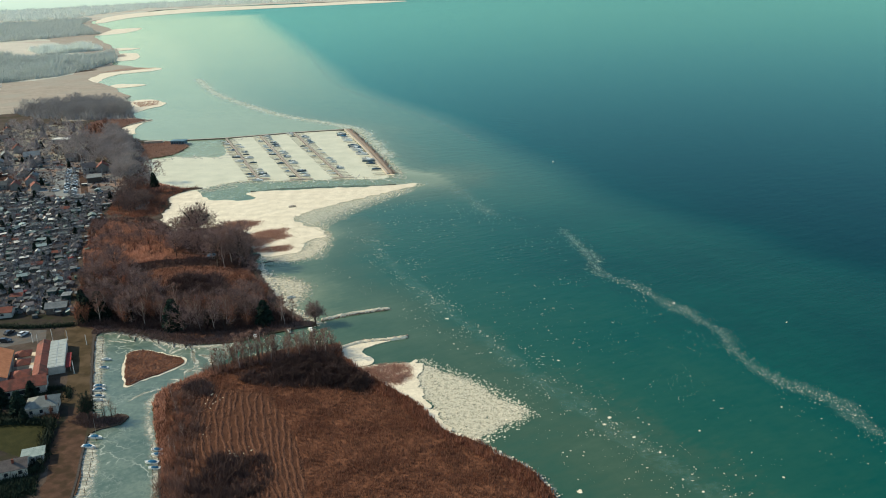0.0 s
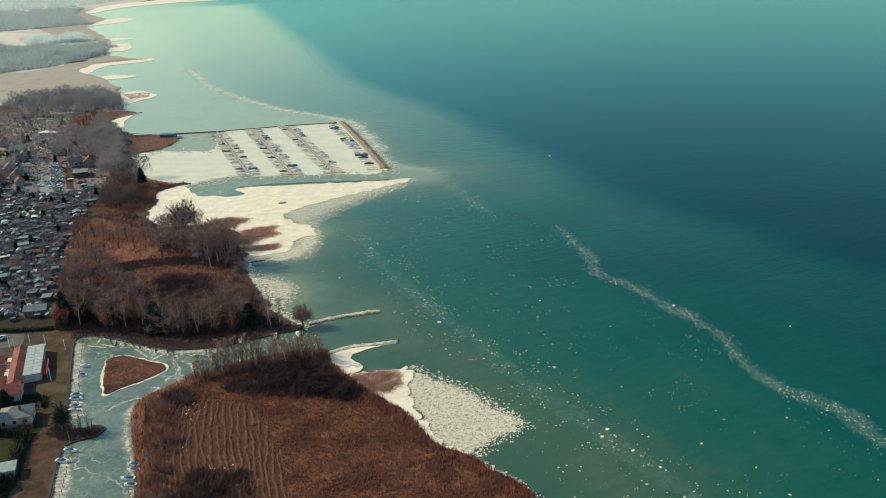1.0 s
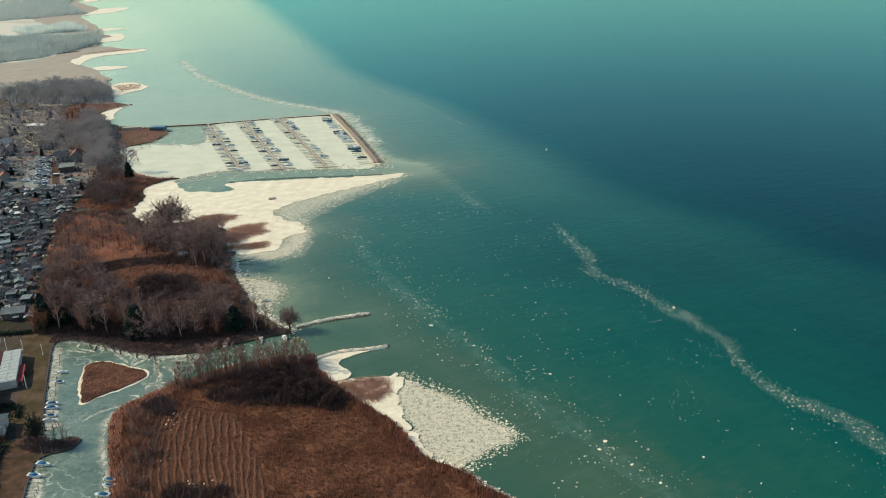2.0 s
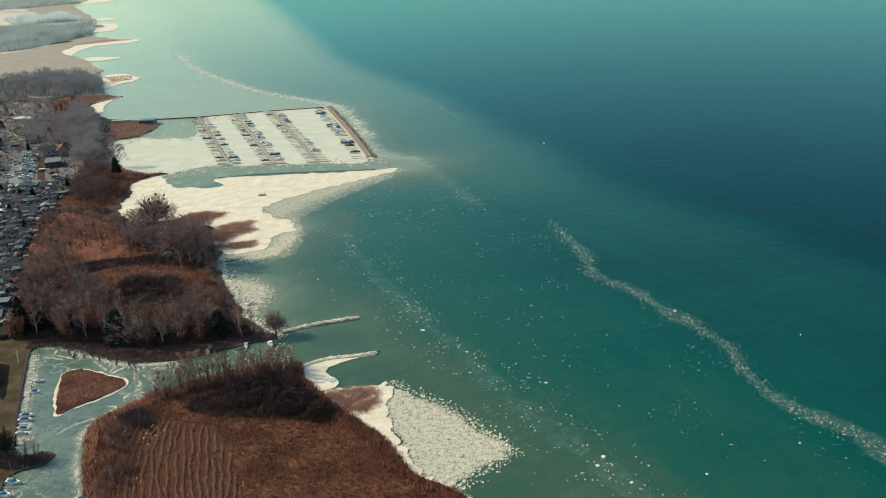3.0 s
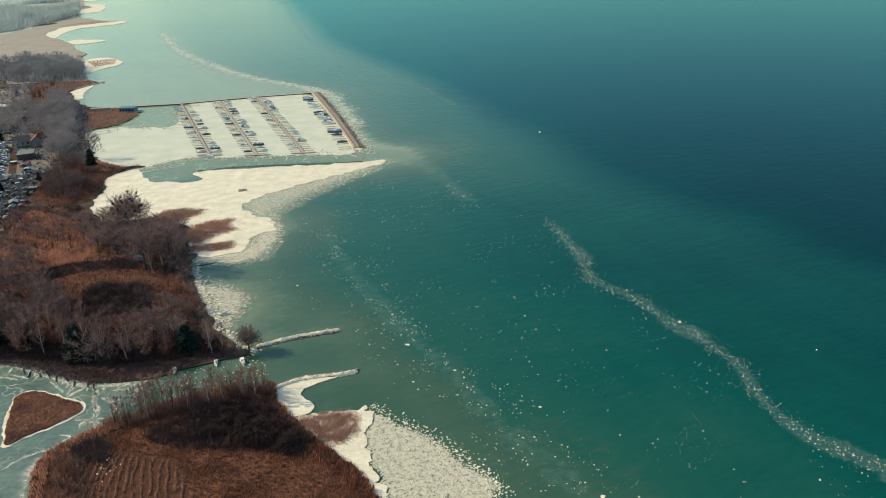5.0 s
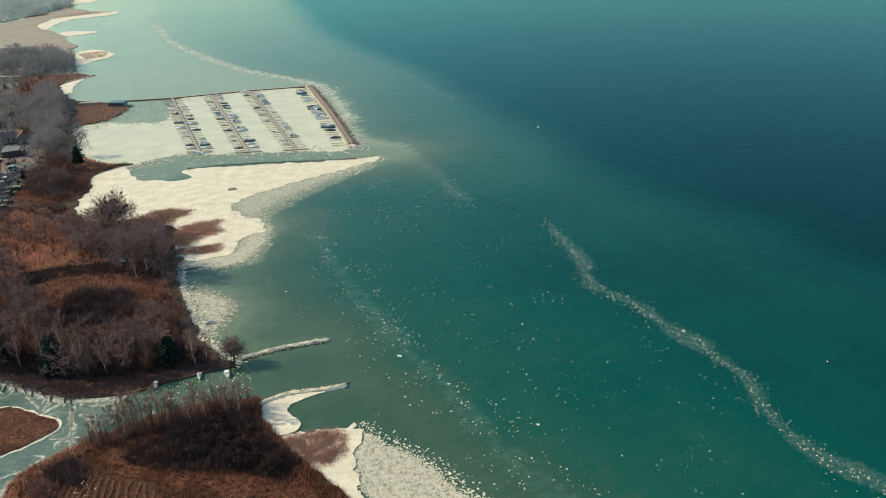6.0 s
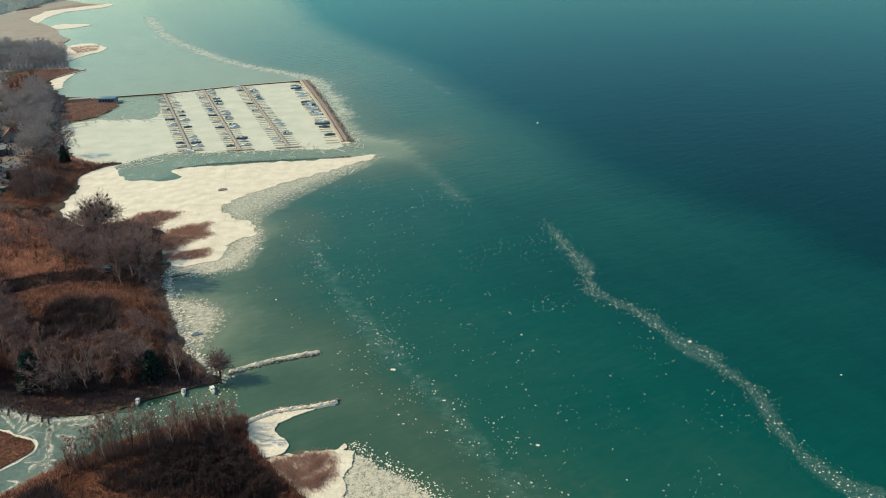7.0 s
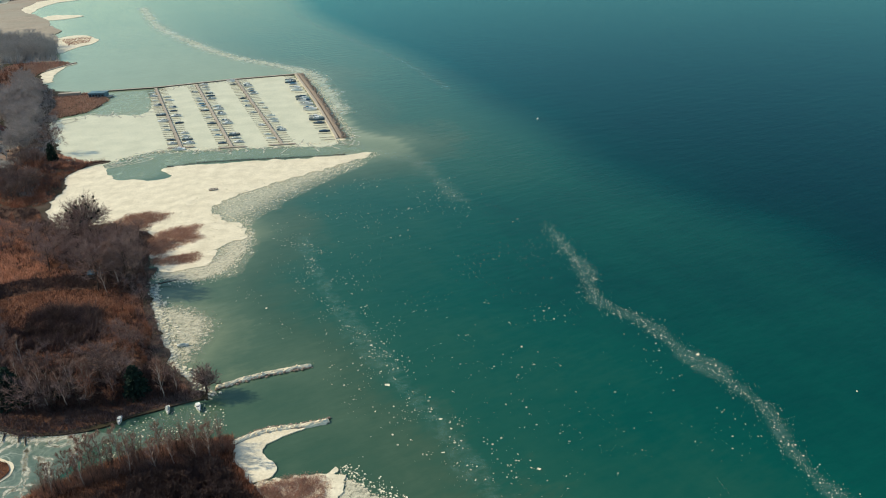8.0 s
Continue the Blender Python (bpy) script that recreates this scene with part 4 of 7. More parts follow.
def dome_tree(height, spread, stems, seed, twig, label, clumps):
    """A short trunk whose limbs fan out into a rounded crown of fine twigs, with mistletoe if any."""
    rnd = random.Random(seed)
    root = tagged(new("tree"), label, "tree")
    TV, TF, CV, CF, MV, MF = [], [], [], [], [], []
    fork = Vector((0, 0, height * 0.2))
    limb(TV, TF, Vector((0, 0, -0.3)), fork, 0.45, 0.38, 7)
    tips = []
    for i in range(stems):
        g, e = i * 2.4 + rnd.uniform(-0.3, 0.3), math.acos(1 - (i + 0.5) / stems * 0.93)
        q = rnd.uniform(0.72, 1.05)
        c = fork + Vector((math.cos(g) * math.sin(e) * spread, math.sin(g) * math.sin(e) * spread, math.cos(e) * height * 0.78)) * q
        b = fork.lerp(c, 0.5) + Vector((0, 0, 0.07 * height * math.sin(e)))
        limb(TV, TF, fork, b, 0.16, 0.09)
        limb(TV, TF, b, c, 0.09, 0.02)
        tips += [c, b.lerp(c, 0.6)]
        way = (c - fork).normalized()
        for j in range(14):
            t = rnd.uniform(0.35, 1)
            o = fork.lerp(b, t * 2) if t < 0.5 else b.lerp(c, t * 2 - 1)
            d = way * 0.7 + Vector((rnd.gauss(0, 0.6), rnd.gauss(0, 0.6), rnd.gauss(0.35, 0.5)))
            f = o + d.normalized() * spread * rnd.uniform(0.14, 0.32)
            sliver(CV, CF, o, f, 0.15, rnd)
            for _ in range(10):
                o2 = o.lerp(f, rnd.uniform(0.1, 1))
                d2 = d.normalized() + Vector((rnd.gauss(0, 0.7), rnd.gauss(0, 0.7), rnd.gauss(0.2, 0.6)))
                sliver(CV, CF, o2, o2 + d2.normalized() * spread * rnd.uniform(0.06, 0.15), 0.085, rnd)
    quick("trunk", TV, TF, BARK, root)
    quick("crown", CV, CF, twig, root)
    for c in rnd.sample([q for q in tips if q.z > 0.5 * height], clumps):
        for _ in range(90):
            a = c + Vector((rnd.gauss(0, 1), rnd.gauss(0, 1), rnd.gauss(0, 1))).normalized() * rnd.uniform(0.05, 0.7)
            sliver(MV, MF, a, a + Vector((rnd.gauss(0, 0.3), rnd.gauss(0, 0.3), rnd.gauss(0, 0.3))), 0.25, rnd)
    if clumps:
        tagged(quick("mistletoe", MV, MF, NEEDLES, root), "dark round tufts of mistletoe")
    return root


OAKS = [bare_tree(13.5, 4.6, 17, 31 + k, BARK, TWIGS, "bare dark-brown deciduous tree in the shore wood", 0.55, trunk_r=0.26) for k in range(4)]
REDS = [vase_tree(10.5, 3.4, 13, 41 + k, TWIGS_RED, "bare reddish alder with fine upright twigs") for k in range(3)]
BIRCHES = [bare_tree(13.5, 1.8, 11, 51 + k, BIRCH_BARK, BIRCH_TWIGS, "slender bare birch with a pale trunk", 2.1, trunk_r=0.2) for k in range(3)]
FIRS = [conifer(14.0, 4.3, 61 + k, "dark green conifer among the bare trees") for k in range(2)]
GREAT = dome_tree(18.5, 12.5, 95, 71, TWIGS, "broad old bare tree with dark mistletoe by the bay", 26)
POINT_TREE = dome_tree(12.5, 6.0, 60, 75, TWIGS, "round-crowned bare tree leaning over the water at the point", 0)
BUSHES = [dome_tree(5.5, 3.7, 34, 171 + k, THICKET, "dense dark rounded bush without leaves", 0) for k in range(2)]
SAPLINGS = [vase_tree(11.5, 1.9, 4, 175 + k, BIRCH_TWIGS, "slim bare sapling with fine brown twigs") for k in range(3)]
used = set()


def plant(kind, x, y, size=1.0, rnd=random, z=0.45, squash=1.0):
    t = rnd.choice(kind) if isinstance(kind, list) else kind
    m = Matrix.Translation((x, y, z)) @ Matrix.Rotation(rnd.uniform(0, 6.28), 4, "Z")
    s = size * rnd.uniform(0.85, 1.15)
    if t.name in used:
        ob = copy_thing(t, m)
    else:
        used.add(t.name)
        ob = t
        ob.matrix_basis = m
    ob.scale = (s * squash, s * squash, s)
    return ob


def grove(poly, count, kinds, seed, size=1.0, gap=3.2, avoid=()):
    rnd = random.Random(seed)
    x, y = scatter(poly, count * 6, seed)
    done = []
    for a, b in zip(x, y):
        if len(done) >= count:
            break
        if any(inside(a, b, q) for q in avoid) or any((a - c) ** 2 + (b - d) ** 2 < gap * gap for c, d in done):
            continue
        done.append((a, b))
        plant(rnd.choices([k for k, _ in kinds], [w for _, w in kinds])[0], a, b, size, rnd)


def far_grove(poly, count, kinds, seed, size, gap, label, twigs=None):
    """Trees too far off to tell apart, joined into one stand."""
    rnd = random.Random(seed)
    pool = [[(np.array([v.co[:] for v in c.data.vertices]), np.array([p.vertices[:] for p in c.data.polygons]), c.data.materials[0]) for c in t.children] for ts, w in kinds for t in ts for _ in range(w)]
    by = {}
    for a, b in spaced(poly, count * 5, gap, seed)[:count]:
        g, k = rnd.uniform(0, 6.28), size * rnd.uniform(0.75, 1.2)
        turn = np.array(((math.cos(g), -math.sin(g), 0), (math.sin(g), math.cos(g), 0), (0, 0, 1)))
        for i, (V, F, m) in enumerate(rnd.choice(pool)):
            m = twigs or m
            vs, fs, n = by.setdefault(m.name, ([], [], [0]))
            vs.append(V @ turn.T * k + (a, b, 0.45)); fs.append(F + n[0]); n[0] += len(V)
    for name, (vs, fs, n) in by.items():
        tagged(quick("woodland", np.concatenate(vs), np.concatenate(fs), bpy.data.materials[name]), label, "woodland", "", "stuff")


def spaced(poly, count, gap, seed):
    x, y = scatter(poly, count, seed)
    cell, out = {}, []
    for a, b in zip(x, y):
        key = (int(a // gap), int(b // gap))
        if any((a - c) ** 2 + (b - d) ** 2 < gap * gap for i in (-1, 0, 1) for j in (-1, 0, 1) for c, d in cell.get((key[0] + i, key[1] + j), ())):
            continue
        cell.setdefault(key, []).append((a, b))
        out.append((a, b))
    return out


plant(GREAT, -241, 478, 1.0)
plant(FIRS, -187, 327, 0.95, squash=1.2); plant(FIRS, -145, 335, 0.8, squash=1.25); plant(FIRS, -232, 340, 1.0, squash=1.25); plant(FIRS, -227, 335, 0.8, squash=1.2); plant(FIRS, -240, 339, 1.0); plant(FIRS, -235, 334, 0.85); plant(FIRS, -246, 348, 0.9)
plant(FIRS, -172, 332, 0.55); plant(FIRS, -213, 333, 0.6)
plant(POINT_TREE, -121, 338, 1.0)
plant(OAKS, -340, 616, 1.25)
plant(FIRS, -330, 598, 0.8)
front = [(-238, 328), (-205, 325), (-180, 322), (-150, 328), (-128, 336), (-138, 346), (-160, 352), (-200, 352), (-240, 356)]
FIR_ROOM = [[(-193, 318), (-181, 318), (-181, 334), (-193, 334)], [(-150, 326), (-140, 328), (-140, 341), (-150, 341)]]
grove([(-238, 328), (-205, 325), (-204, 350), (-240, 356)], 24, ((OAKS, 4), (BIRCHES, 2), (REDS, 2)), 81, 1.05, 3.2, FIR_ROOM)
grove([(-204, 325), (-180, 322), (-150, 328), (-128, 336), (-138, 344), (-160, 348), (-204, 350)], 40, ((OAKS, 3), (BIRCHES, 6), (REDS, 1)), 80, 0.95, 3.2, FIR_ROOM)
grove([(-240, 356), (-262, 384), (-282, 420), (-262, 425), (-240, 396), (-222, 372), (-205, 352)], 30, ((OAKS, 5), (REDS, 2)), 82, 0.9, 4.2)
grove([(-206, 414), (-190, 410), (-184, 417), (-192, 425), (-206, 426)], 9, ((OAKS, 3), (BIRCHES, 1)), 183, 1.35, 3.2)
far_grove([(-192, 432), (-203, 466), (-236, 468), (-258, 476), (-262, 455), (-235, 432), (-205, 424)], 58, ((OAKS, 5), (BIRCHES, 1)), 83, 0.88, 3.4, "bare brown trees crowding the point by the bay")
far_grove([(-318, 506), (-270, 480), (-255, 440), (-285, 425), (-312, 470)], 34, ((REDS, 2), (OAKS, 2)), 84, 0.55, 5, "scattered low trees in the reed behind the wood")
grove([(-181, 402), (-166, 378), (-155, 360), (-146, 352), (-156, 348), (-174, 372), (-190, 404)], 12, ((REDS, 3), (OAKS, 1)), 85, 0.6, 3.5)
far_grove([(-357, 605), (-343, 603), (-322, 576), (-304, 532), (-308, 520), (-328, 532)], 52, ((OAKS, 3), (REDS, 1)), 86, 0.75, 3.4, "dark brown wood along the bay")
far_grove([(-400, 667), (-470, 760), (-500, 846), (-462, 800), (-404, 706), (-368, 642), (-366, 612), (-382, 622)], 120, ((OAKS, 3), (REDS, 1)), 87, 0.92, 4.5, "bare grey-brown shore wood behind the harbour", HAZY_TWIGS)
grove([(-152, 290), (-140, 298), (-128, 303), (-106, 313), (-102, 304), (-116, 297), (-130, 290), (-148, 283)], 14, ((BIRCHES, 1),), 88, 0.9, 3.0)
grove([(-153, 286), (-141, 296), (-130, 304), (-118, 309), (-104, 313), (-101, 306), (-115, 300), (-130, 293), (-148, 282)], 46, ((SAPLINGS, 1),), 189, 0.8, 1.8)
grove([(-124, 290), (-110, 300), (-104, 302), (-99, 296), (-92, 287), (-82, 277), (-86, 272), (-102, 275), (-118, 277)], 40, ((BUSHES, 1),), 190, 0.85, 2.6)
grove([(-212, 376), (-210, 388), (-196, 391), (-187, 382), (-187, 372), (-205, 368)], 13, ((BUSHES, 1),), 195, 0.85, 3.2)
grove([(-158, 262), (-152, 246), (-143, 226), (-134, 200), (-126, 200), (-136, 230), (-146, 256)], 22, ((REDS, 2), (BIRCHES, 1)), 89, 0.45, 2.5)
plant(SAPLINGS, -176, 243, 0.7); plant(SAPLINGS, -174, 244.5, 0.75); plant(SAPLINGS, -171.5, 243, 0.6)


def thicket(poly, per_m2, height, seed, label, material=None, each=6, width=0.2, base=0.45):
    """Tangled brush: many thin leaning stems in clumps."""
    xs, ys = zip(*poly)
    area = abs(sum(xs[i - 1] * ys[i] - xs[i] * ys[i - 1] for i in range(len(xs)))) / 2
    x, y = scatter(poly, int(area * per_m2), seed)
    h = height * np.clip(0.65 + 0.9 * patchy(x, y, 11, seed), 0.25, 1.3)
    V, F = blades(x, y, base, h, width, 0.5, each, seed + 1, 0.5)
    ob = quick("thicket", V, F, material or THICKET)
    return tagged(ob, label, "bushes", "", "stuff")


thicket([(-137, 277), (-123, 294), (-110, 301), (-103, 304), (-99, 298), (-91, 288), (-79, 276), (-84, 271), (-102, 273), (-120, 271)], 1.1, 3.8, 91, "dark tangled bushes at the tip of the spit", each=9)
thicket([(-157, 268), (-153, 277), (-143, 270), (-142, 263), (-152, 262)], 1.2, 3.2, 191, "brown bush at the bend of the canal", BRUSH, each=9)
thicket([(-155, 284), (-142, 295), (-132, 303), (-120, 309), (-104, 313), (-100, 306), (-114, 299), (-130, 292), (-148, 282)], 1.2, 4.2, 188, "fine brown brush along the canal mouth", BIRCH_TWIGS, each=13, width=0.09)
thicket(spline([(-121, 196), (-123, 219), (-113, 222), (-102, 217), (-97, 208), (-103, 198), (-110, 192)], True, 2, 5, 6), 1.2, 3.6, 92, "dark bramble patch in the reed", each=9)
thicket(spline([(-218, 376), (-216, 390), (-206, 396), (-193, 395), (-183, 384), (-182, 370), (-192, 362), (-208, 364)], True, 3, 1.5, 5), 1.2, 4.6, 93, "dark willow scrub in the clearing", BRUSH, each=10)
reed_stand([(-268, 418), (-240, 424), (-212, 428), (-212, 432), (-258, 436)], 2.2, 1.9, 0.22, 34, "brown reed and brush under the trees", REED_RUST)
# low brush added as a dark strip where shade darkens the tree feet
thicket([(-262, 396), (-246, 402), (-231, 414), (-200, 418), (-178, 411), (-178, 420), (-200, 430), (-232, 426), (-262, 412)], 0.9, 1.9, 134, "brown brush standing in for shaded tree feet behind the clearing", BRUSH, each=9)
thicket(WOOD, 0.4, 2.2, 94, "brown undergrowth below the bare trees", BRUSH, each=9, width=0.14)
# darker twigs put the shade under the front trees into the colour
thicket(front, 1.0, 3.0, 95, "undergrowth darkened for the shade at the edge of the wood", THICKET, each=9, width=0.16)
thicket([(-160, 268), (-150, 246), (-140, 222), (-131, 185), (-120, 185), (-133, 230), (-146, 262)], 0.8, 3.6, 96, "grey brown willow scrub along the canal", BIRCH_TWIGS, each=8, width=0.13)
thicket([(-180, 236), (-175, 236), (-169, 239.5), (-168.5, 246), (-172, 246.5), (-179, 244), (-188, 248), (-189, 240)], 2.2, 1.7, 97, "low brush on the mooring spit", BRUSH)
thicket([(-470, 760), (-500, 846), (-448, 800), (-385, 700), (-352, 636), (-300, 528), (-318, 530), (-360, 620), (-400, 667)], 0.16, 3.0, 98, "undergrowth of the shore wood", HAZY_TWIGS, each=8, width=0.3)
reed_stand([(-228, 327), (-214, 330), (-186, 322), (-171, 317), (-156, 322), (-128, 338), (-124, 335), (-142, 323), (-156, 313), (-171, 309), (-186, 312), (-203, 318), (-215, 321), (-225, 319)], 3.4, 1.2, 0.2, 23, "dark brown reed along the wooded bank of the canal", TWIGS)
channel_bank = spline(EAST_BANK[6:], step=2)
reed_stand(channel_bank + [(x + 2, y - 7) for x, y in channel_bank[::-1]], 2.2, 1.8, 0.22, 24, "orange-brown reed along the channel bank", REED_RUST)
shore_wood = spline(WOOD_SHORE[:11], step=2)
thicket([(x + 0.5, y) for x, y in shore_wood] + [(x - 7, y - 3) for x, y in shore_wood[::-1]], 0.9, 1.9, 25, "brown brush overhanging the wooded shore", TWIGS, each=8, width=0.12)
grove([(-126, 337), (-148, 358), (-168, 390), (-180, 412), (-186, 422), (-192, 420), (-181, 396), (-158, 360), (-140, 343)], 14, ((REDS, 3), (OAKS, 1)), 26, 0.5, 2.5)
thicket([(-242, 340), (-258, 362), (-318, 478), (-334, 512), (-318, 508), (-312, 470), (-268, 388), (-238, 345)], 0.5, 2.8, 27, "brown brush between the wood and the gardens", TWIGS, each=9, width=0.14)
grove([(-244, 346), (-258, 364), (-316, 478), (-328, 505), (-318, 505), (-310, 468), (-266, 388), (-240, 350)], 16, ((REDS, 2), (OAKS, 1)), 28, 0.6, 4)
thicket([(-330, 520), (-300, 512), (-292, 528), (-318, 560), (-345, 600), (-352, 585), (-342, 560)], 0.4, 2.6, 29, "reddish brush behind the bay", TWIGS_RED, each=9, width=0.16)

thicket([(-352, 612), (-320, 594), (-293, 597), (-300, 586), (-304, 566), (-292, 541), (-288, 516), (-306, 512), (-332, 560)], 0.5, 2.4, 192, "brown brush covering the bay's shore", TWIGS_RED, each=9, width=0.16)
thicket([(-352, 612), (-320, 594), (-300, 588), (-304, 566), (-296, 545), (-322, 560)], 0.35, 3.0, 193, "dark brush behind the short pile row", BRUSH, each=9, width=0.18)
reed_stand(spline([(-489, 834), (-502, 866), (-503, 892), (-498, 917), (-520, 928), (-560, 915), (-540, 850), (-510, 812), (-470, 792), (-455, 803)], True, 6, 2, 8), 0.7, 2.2, 0.4, 194, "orange reed and low bushes along the beach", REED_PALE)

# ---- floes and pancakes ----
def pancake_shape(rnd, r, sides, high, rim, low=0.8, most=1.15):
    """Corners and faces of a floe with a raised rim; faces of the middle come apart from those of the rim."""
    turn, wide = rnd.uniform(0, 6.28), rnd.uniform(0.5 if low < 0.6 else 0.65, 1.0)
    ring = []
    for k in range(sides):
        g = 2 * math.pi * k / sides
        q = r * rnd.uniform(low, most)
        x, y = math.cos(g) * q, math.sin(g) * q * wide
        ring.append((x * math.cos(turn) - y * math.sin(turn), x * math.sin(turn) + y * math.cos(turn)))
    V = [(x * 1.04, y * 1.04, -0.02) for x, y in ring] + [(x, y, high) for x, y in ring] + [(x * 0.72, y * 0.72, high - rim) for x, y in ring]
    s = sides
    rim_faces = [(k, (k + 1) % s, s + (k + 1) % s, s + k) for k in range(s)] + [(s + k, s + (k + 1) % s, 2 * s + (k + 1) % s, 2 * s + k) for k in range(s)]
    return V, rim_faces, [tuple(range(2 * s, 3 * s))]


def floe_field(places, name, label, seed, low, high, power=2.5, rim=0.03, height=0.1, two=True, ragged=False):
    rnd = random.Random(seed)
    V, F, which = [], [], []
    for x, y in places:
        r = low + (high - low) * rnd.random() ** power
        v, a, b = pancake_shape(rnd, r, rnd.choice((6, 7, 8)), height * rnd.uniform(0.6, 1.4), rim, *((0.5, 1.35) if ragged else (0.8, 1.15)))
        o = len(V)
        V += [(p + x, q + y, h) for p, q, h in v]
        for f in a: F.append(tuple(o + i for i in f)); which.append(0)
        for f in b: F.append(tuple(o + i for i in f)); which.append(1 if two else 0)
    ob = raw(name, V, F, FLOE_ICE)
    ob.data.materials.append(SOFT_ICE)
    ob.data.polygons.foreach_set("material_index", which)
    return tagged(ob, label, "ice", "", "stuff")


pancake_poly = spline(PANCAKE_FIELD, True, 1.5, 2.2, 4)
floe_field(spaced(pancake_poly, 26000, 0.78, 1), "pancake_ice", "crowded small pancakes of ice with pale rims", 2, 0.26, 0.5, 1.4, 0.04, 0.11)
loose = np.random.RandomState(4)
edge_line = spline(PANCAKE_FIELD[:9], step=1.0)
around = [(x + abs(loose.normal(0, 2.2)), y + loose.normal(0.5, 2.0)) for x, y in edge_line for _ in range(8)]
floe_field(around, "pancake_ice", "loose pancakes along the edge of the ice", 3, 0.07, 0.42, 2.0, 0.03, 0.08, False)
floe_field(spaced(spline(PANCAKE_BAY, True, 2, 2.0, 5), 9000, 0.8, 71), "pancake_ice", "small pancakes crowded along the bay ice", 72, 0.15, 0.55, 1.6, 0.04, 0.1)
tip_poly = spline(SLUSH_POINT, True, 2, 3, 5)
tip_x, tip_y = (np.array(q) for q in zip(*spaced(tip_poly, 5200, 0.62, 5)))
off, _ = line_distance(tip_x, tip_y, spline(SLUSH_POINT[1:6], step=3))
k = np.random.RandomState(6).uniform(0, 1, len(off)) < np.clip(off / 10, 0.08, 1)
floe_field(list(zip(tip_x[k], tip_y[k])), "brash_ice", "jumbled brash ice by the wooded point", 6, 0.1, 0.6, 2.0, 0.04, 0.14)
bay_x, bay_y = scatter(spline(SLUSH_BAY, True, 3, 4, 8), 8000, 7)
off, _ = line_distance(bay_x, bay_y, BAY_ICE[3:14])
k = np.random.RandomState(8).uniform(0, 1, len(off)) < np.exp(-off / 13) + 0.08
floe_field(list(zip(bay_x[k], bay_y[k])), "brash_ice", "brash ice along the bay's ice edge", 8, 0.06, 0.5, 3.0, 0.03, 0.1, False)
floe_field(spaced([(-147, 312), (-138, 322), (-122, 332), (-112, 330), (-106, 318), (-122, 308), (-140, 298)], 700, 0.8, 9), "brash_ice", "brash ice in the canal mouth", 10, 0.06, 0.4, 2, 0.03, 0.1, False)

r = np.random.RandomState(21)
drift_line = spline(DRIFT, step=0.35)
floe_field([(x + r.normal(0, 2.6), y + r.normal(0, 3.0)) for x, y in drift_line for _ in range(3)], "floe", "small floes in the drifting band", 22, 0.04, 0.3, 9.0, 0.02, 0.07, False)
open_water = [(-150, 470), (-130, 560), (-60, 560), (0, 470), (40, 360), (110, 250), (90, 190), (0, 190), (-20, 235), (-15, 262), (-60, 305), (-75, 330), (-88, 362), (-130, 380), (-140, 420)]
x, y = scatter(open_water, 5000, 23)
clump = patchy(x, y, 26, 7.0) + 0.5 * patchy(x, y, 8, 3.0)
k = clump > np.percentile(clump, 58)
floe_field(list(zip(x[k], y[k])), "floe", "scattered small floes on the open lake", 24, 0.055, 0.38, 5.0, 0.02, 0.08, True, True)
thin_sheet("drift_ice", ribbon([(-128, 478), (-100, 420), (-70, 370), (-42, 330), (-18, 292), (8, 258), (30, 230), (50, 205)], 17), FAINT_FILM, "faint clouds of grease ice along the lane of floes", 0.026, 1.5, 6)
lane = spline([(-130, 480), (-100, 420), (-70, 370), (-42, 330), (-18, 292), (8, 258), (30, 230), (50, 205)], step=0.5)
lane_x, lane_y = (np.array(q) for q in zip(*[(a + r.normal(0, 7), b + r.normal(0, 7)) for a, b in lane for _ in range(5)]))
k = patchy(lane_x, lane_y, 9, 4.0) > 0.08
floe_field(list(zip(lane_x[k], lane_y[k])), "floe", "loose lane of floes drifting along the shore", 25, 0.055, 0.42, 4.0, 0.02, 0.08, True, True)


def big_floe(x, y, r, seed):
    rnd = random.Random(seed)
    v, a, b = pancake_shape(rnd, r, 9, 0.14, 0.03, 0.5, 1.35)
    root = tagged(new("ice_floe"), "irregular pale ice floe adrift on green water", "ice", "drifting ice floes")
    root.location = (x, y, 0)
    raw("rim", v, a, FLOE_ICE, root)
    raw("middle", v, b, ICE_LUMP, root)


for i, (x, y, s) in enumerate(((13, 258, 2.0), (11, 253, 1.2), (-59, 346, 1.9), (2, 211, 1.6), (21, 245, 1.3), (48, 370, 1.3), (-6, 304, 1.2), (59, 238, 0.9), (29, 236, 0.9), (-35, 310, 1.0), (-38, 327, 1.2), (-34, 322, 0.9),
                               (-120, 400, 1.0), (44, 251, 0.9), (-24, 298, 0.9), (18, 345, 0.8), (-14, 373, 0.9), (-52, 318, 0.9), (-60, 330, 0.8), (40, 214, 0.9), (66, 224, 0.8), (95, 349, 0.7), (-74, 345, 0.8), (-70, 372, 0.9))):
    big_floe(x, y, s * 0.54, 300 + i)
rr = np.random.RandomState(61)
floe_field([(a + rr.normal(2.2, 1.8), b + rr.normal(1.0, 1.8)) for a, b in spline(WOOD_SHORE[:10], step=0.6) for _ in range(2)], "brash_ice", "white ice blocks stranded along the wooded shore", 62, 0.15, 0.9, 2.0, 0.04, 0.3, False)
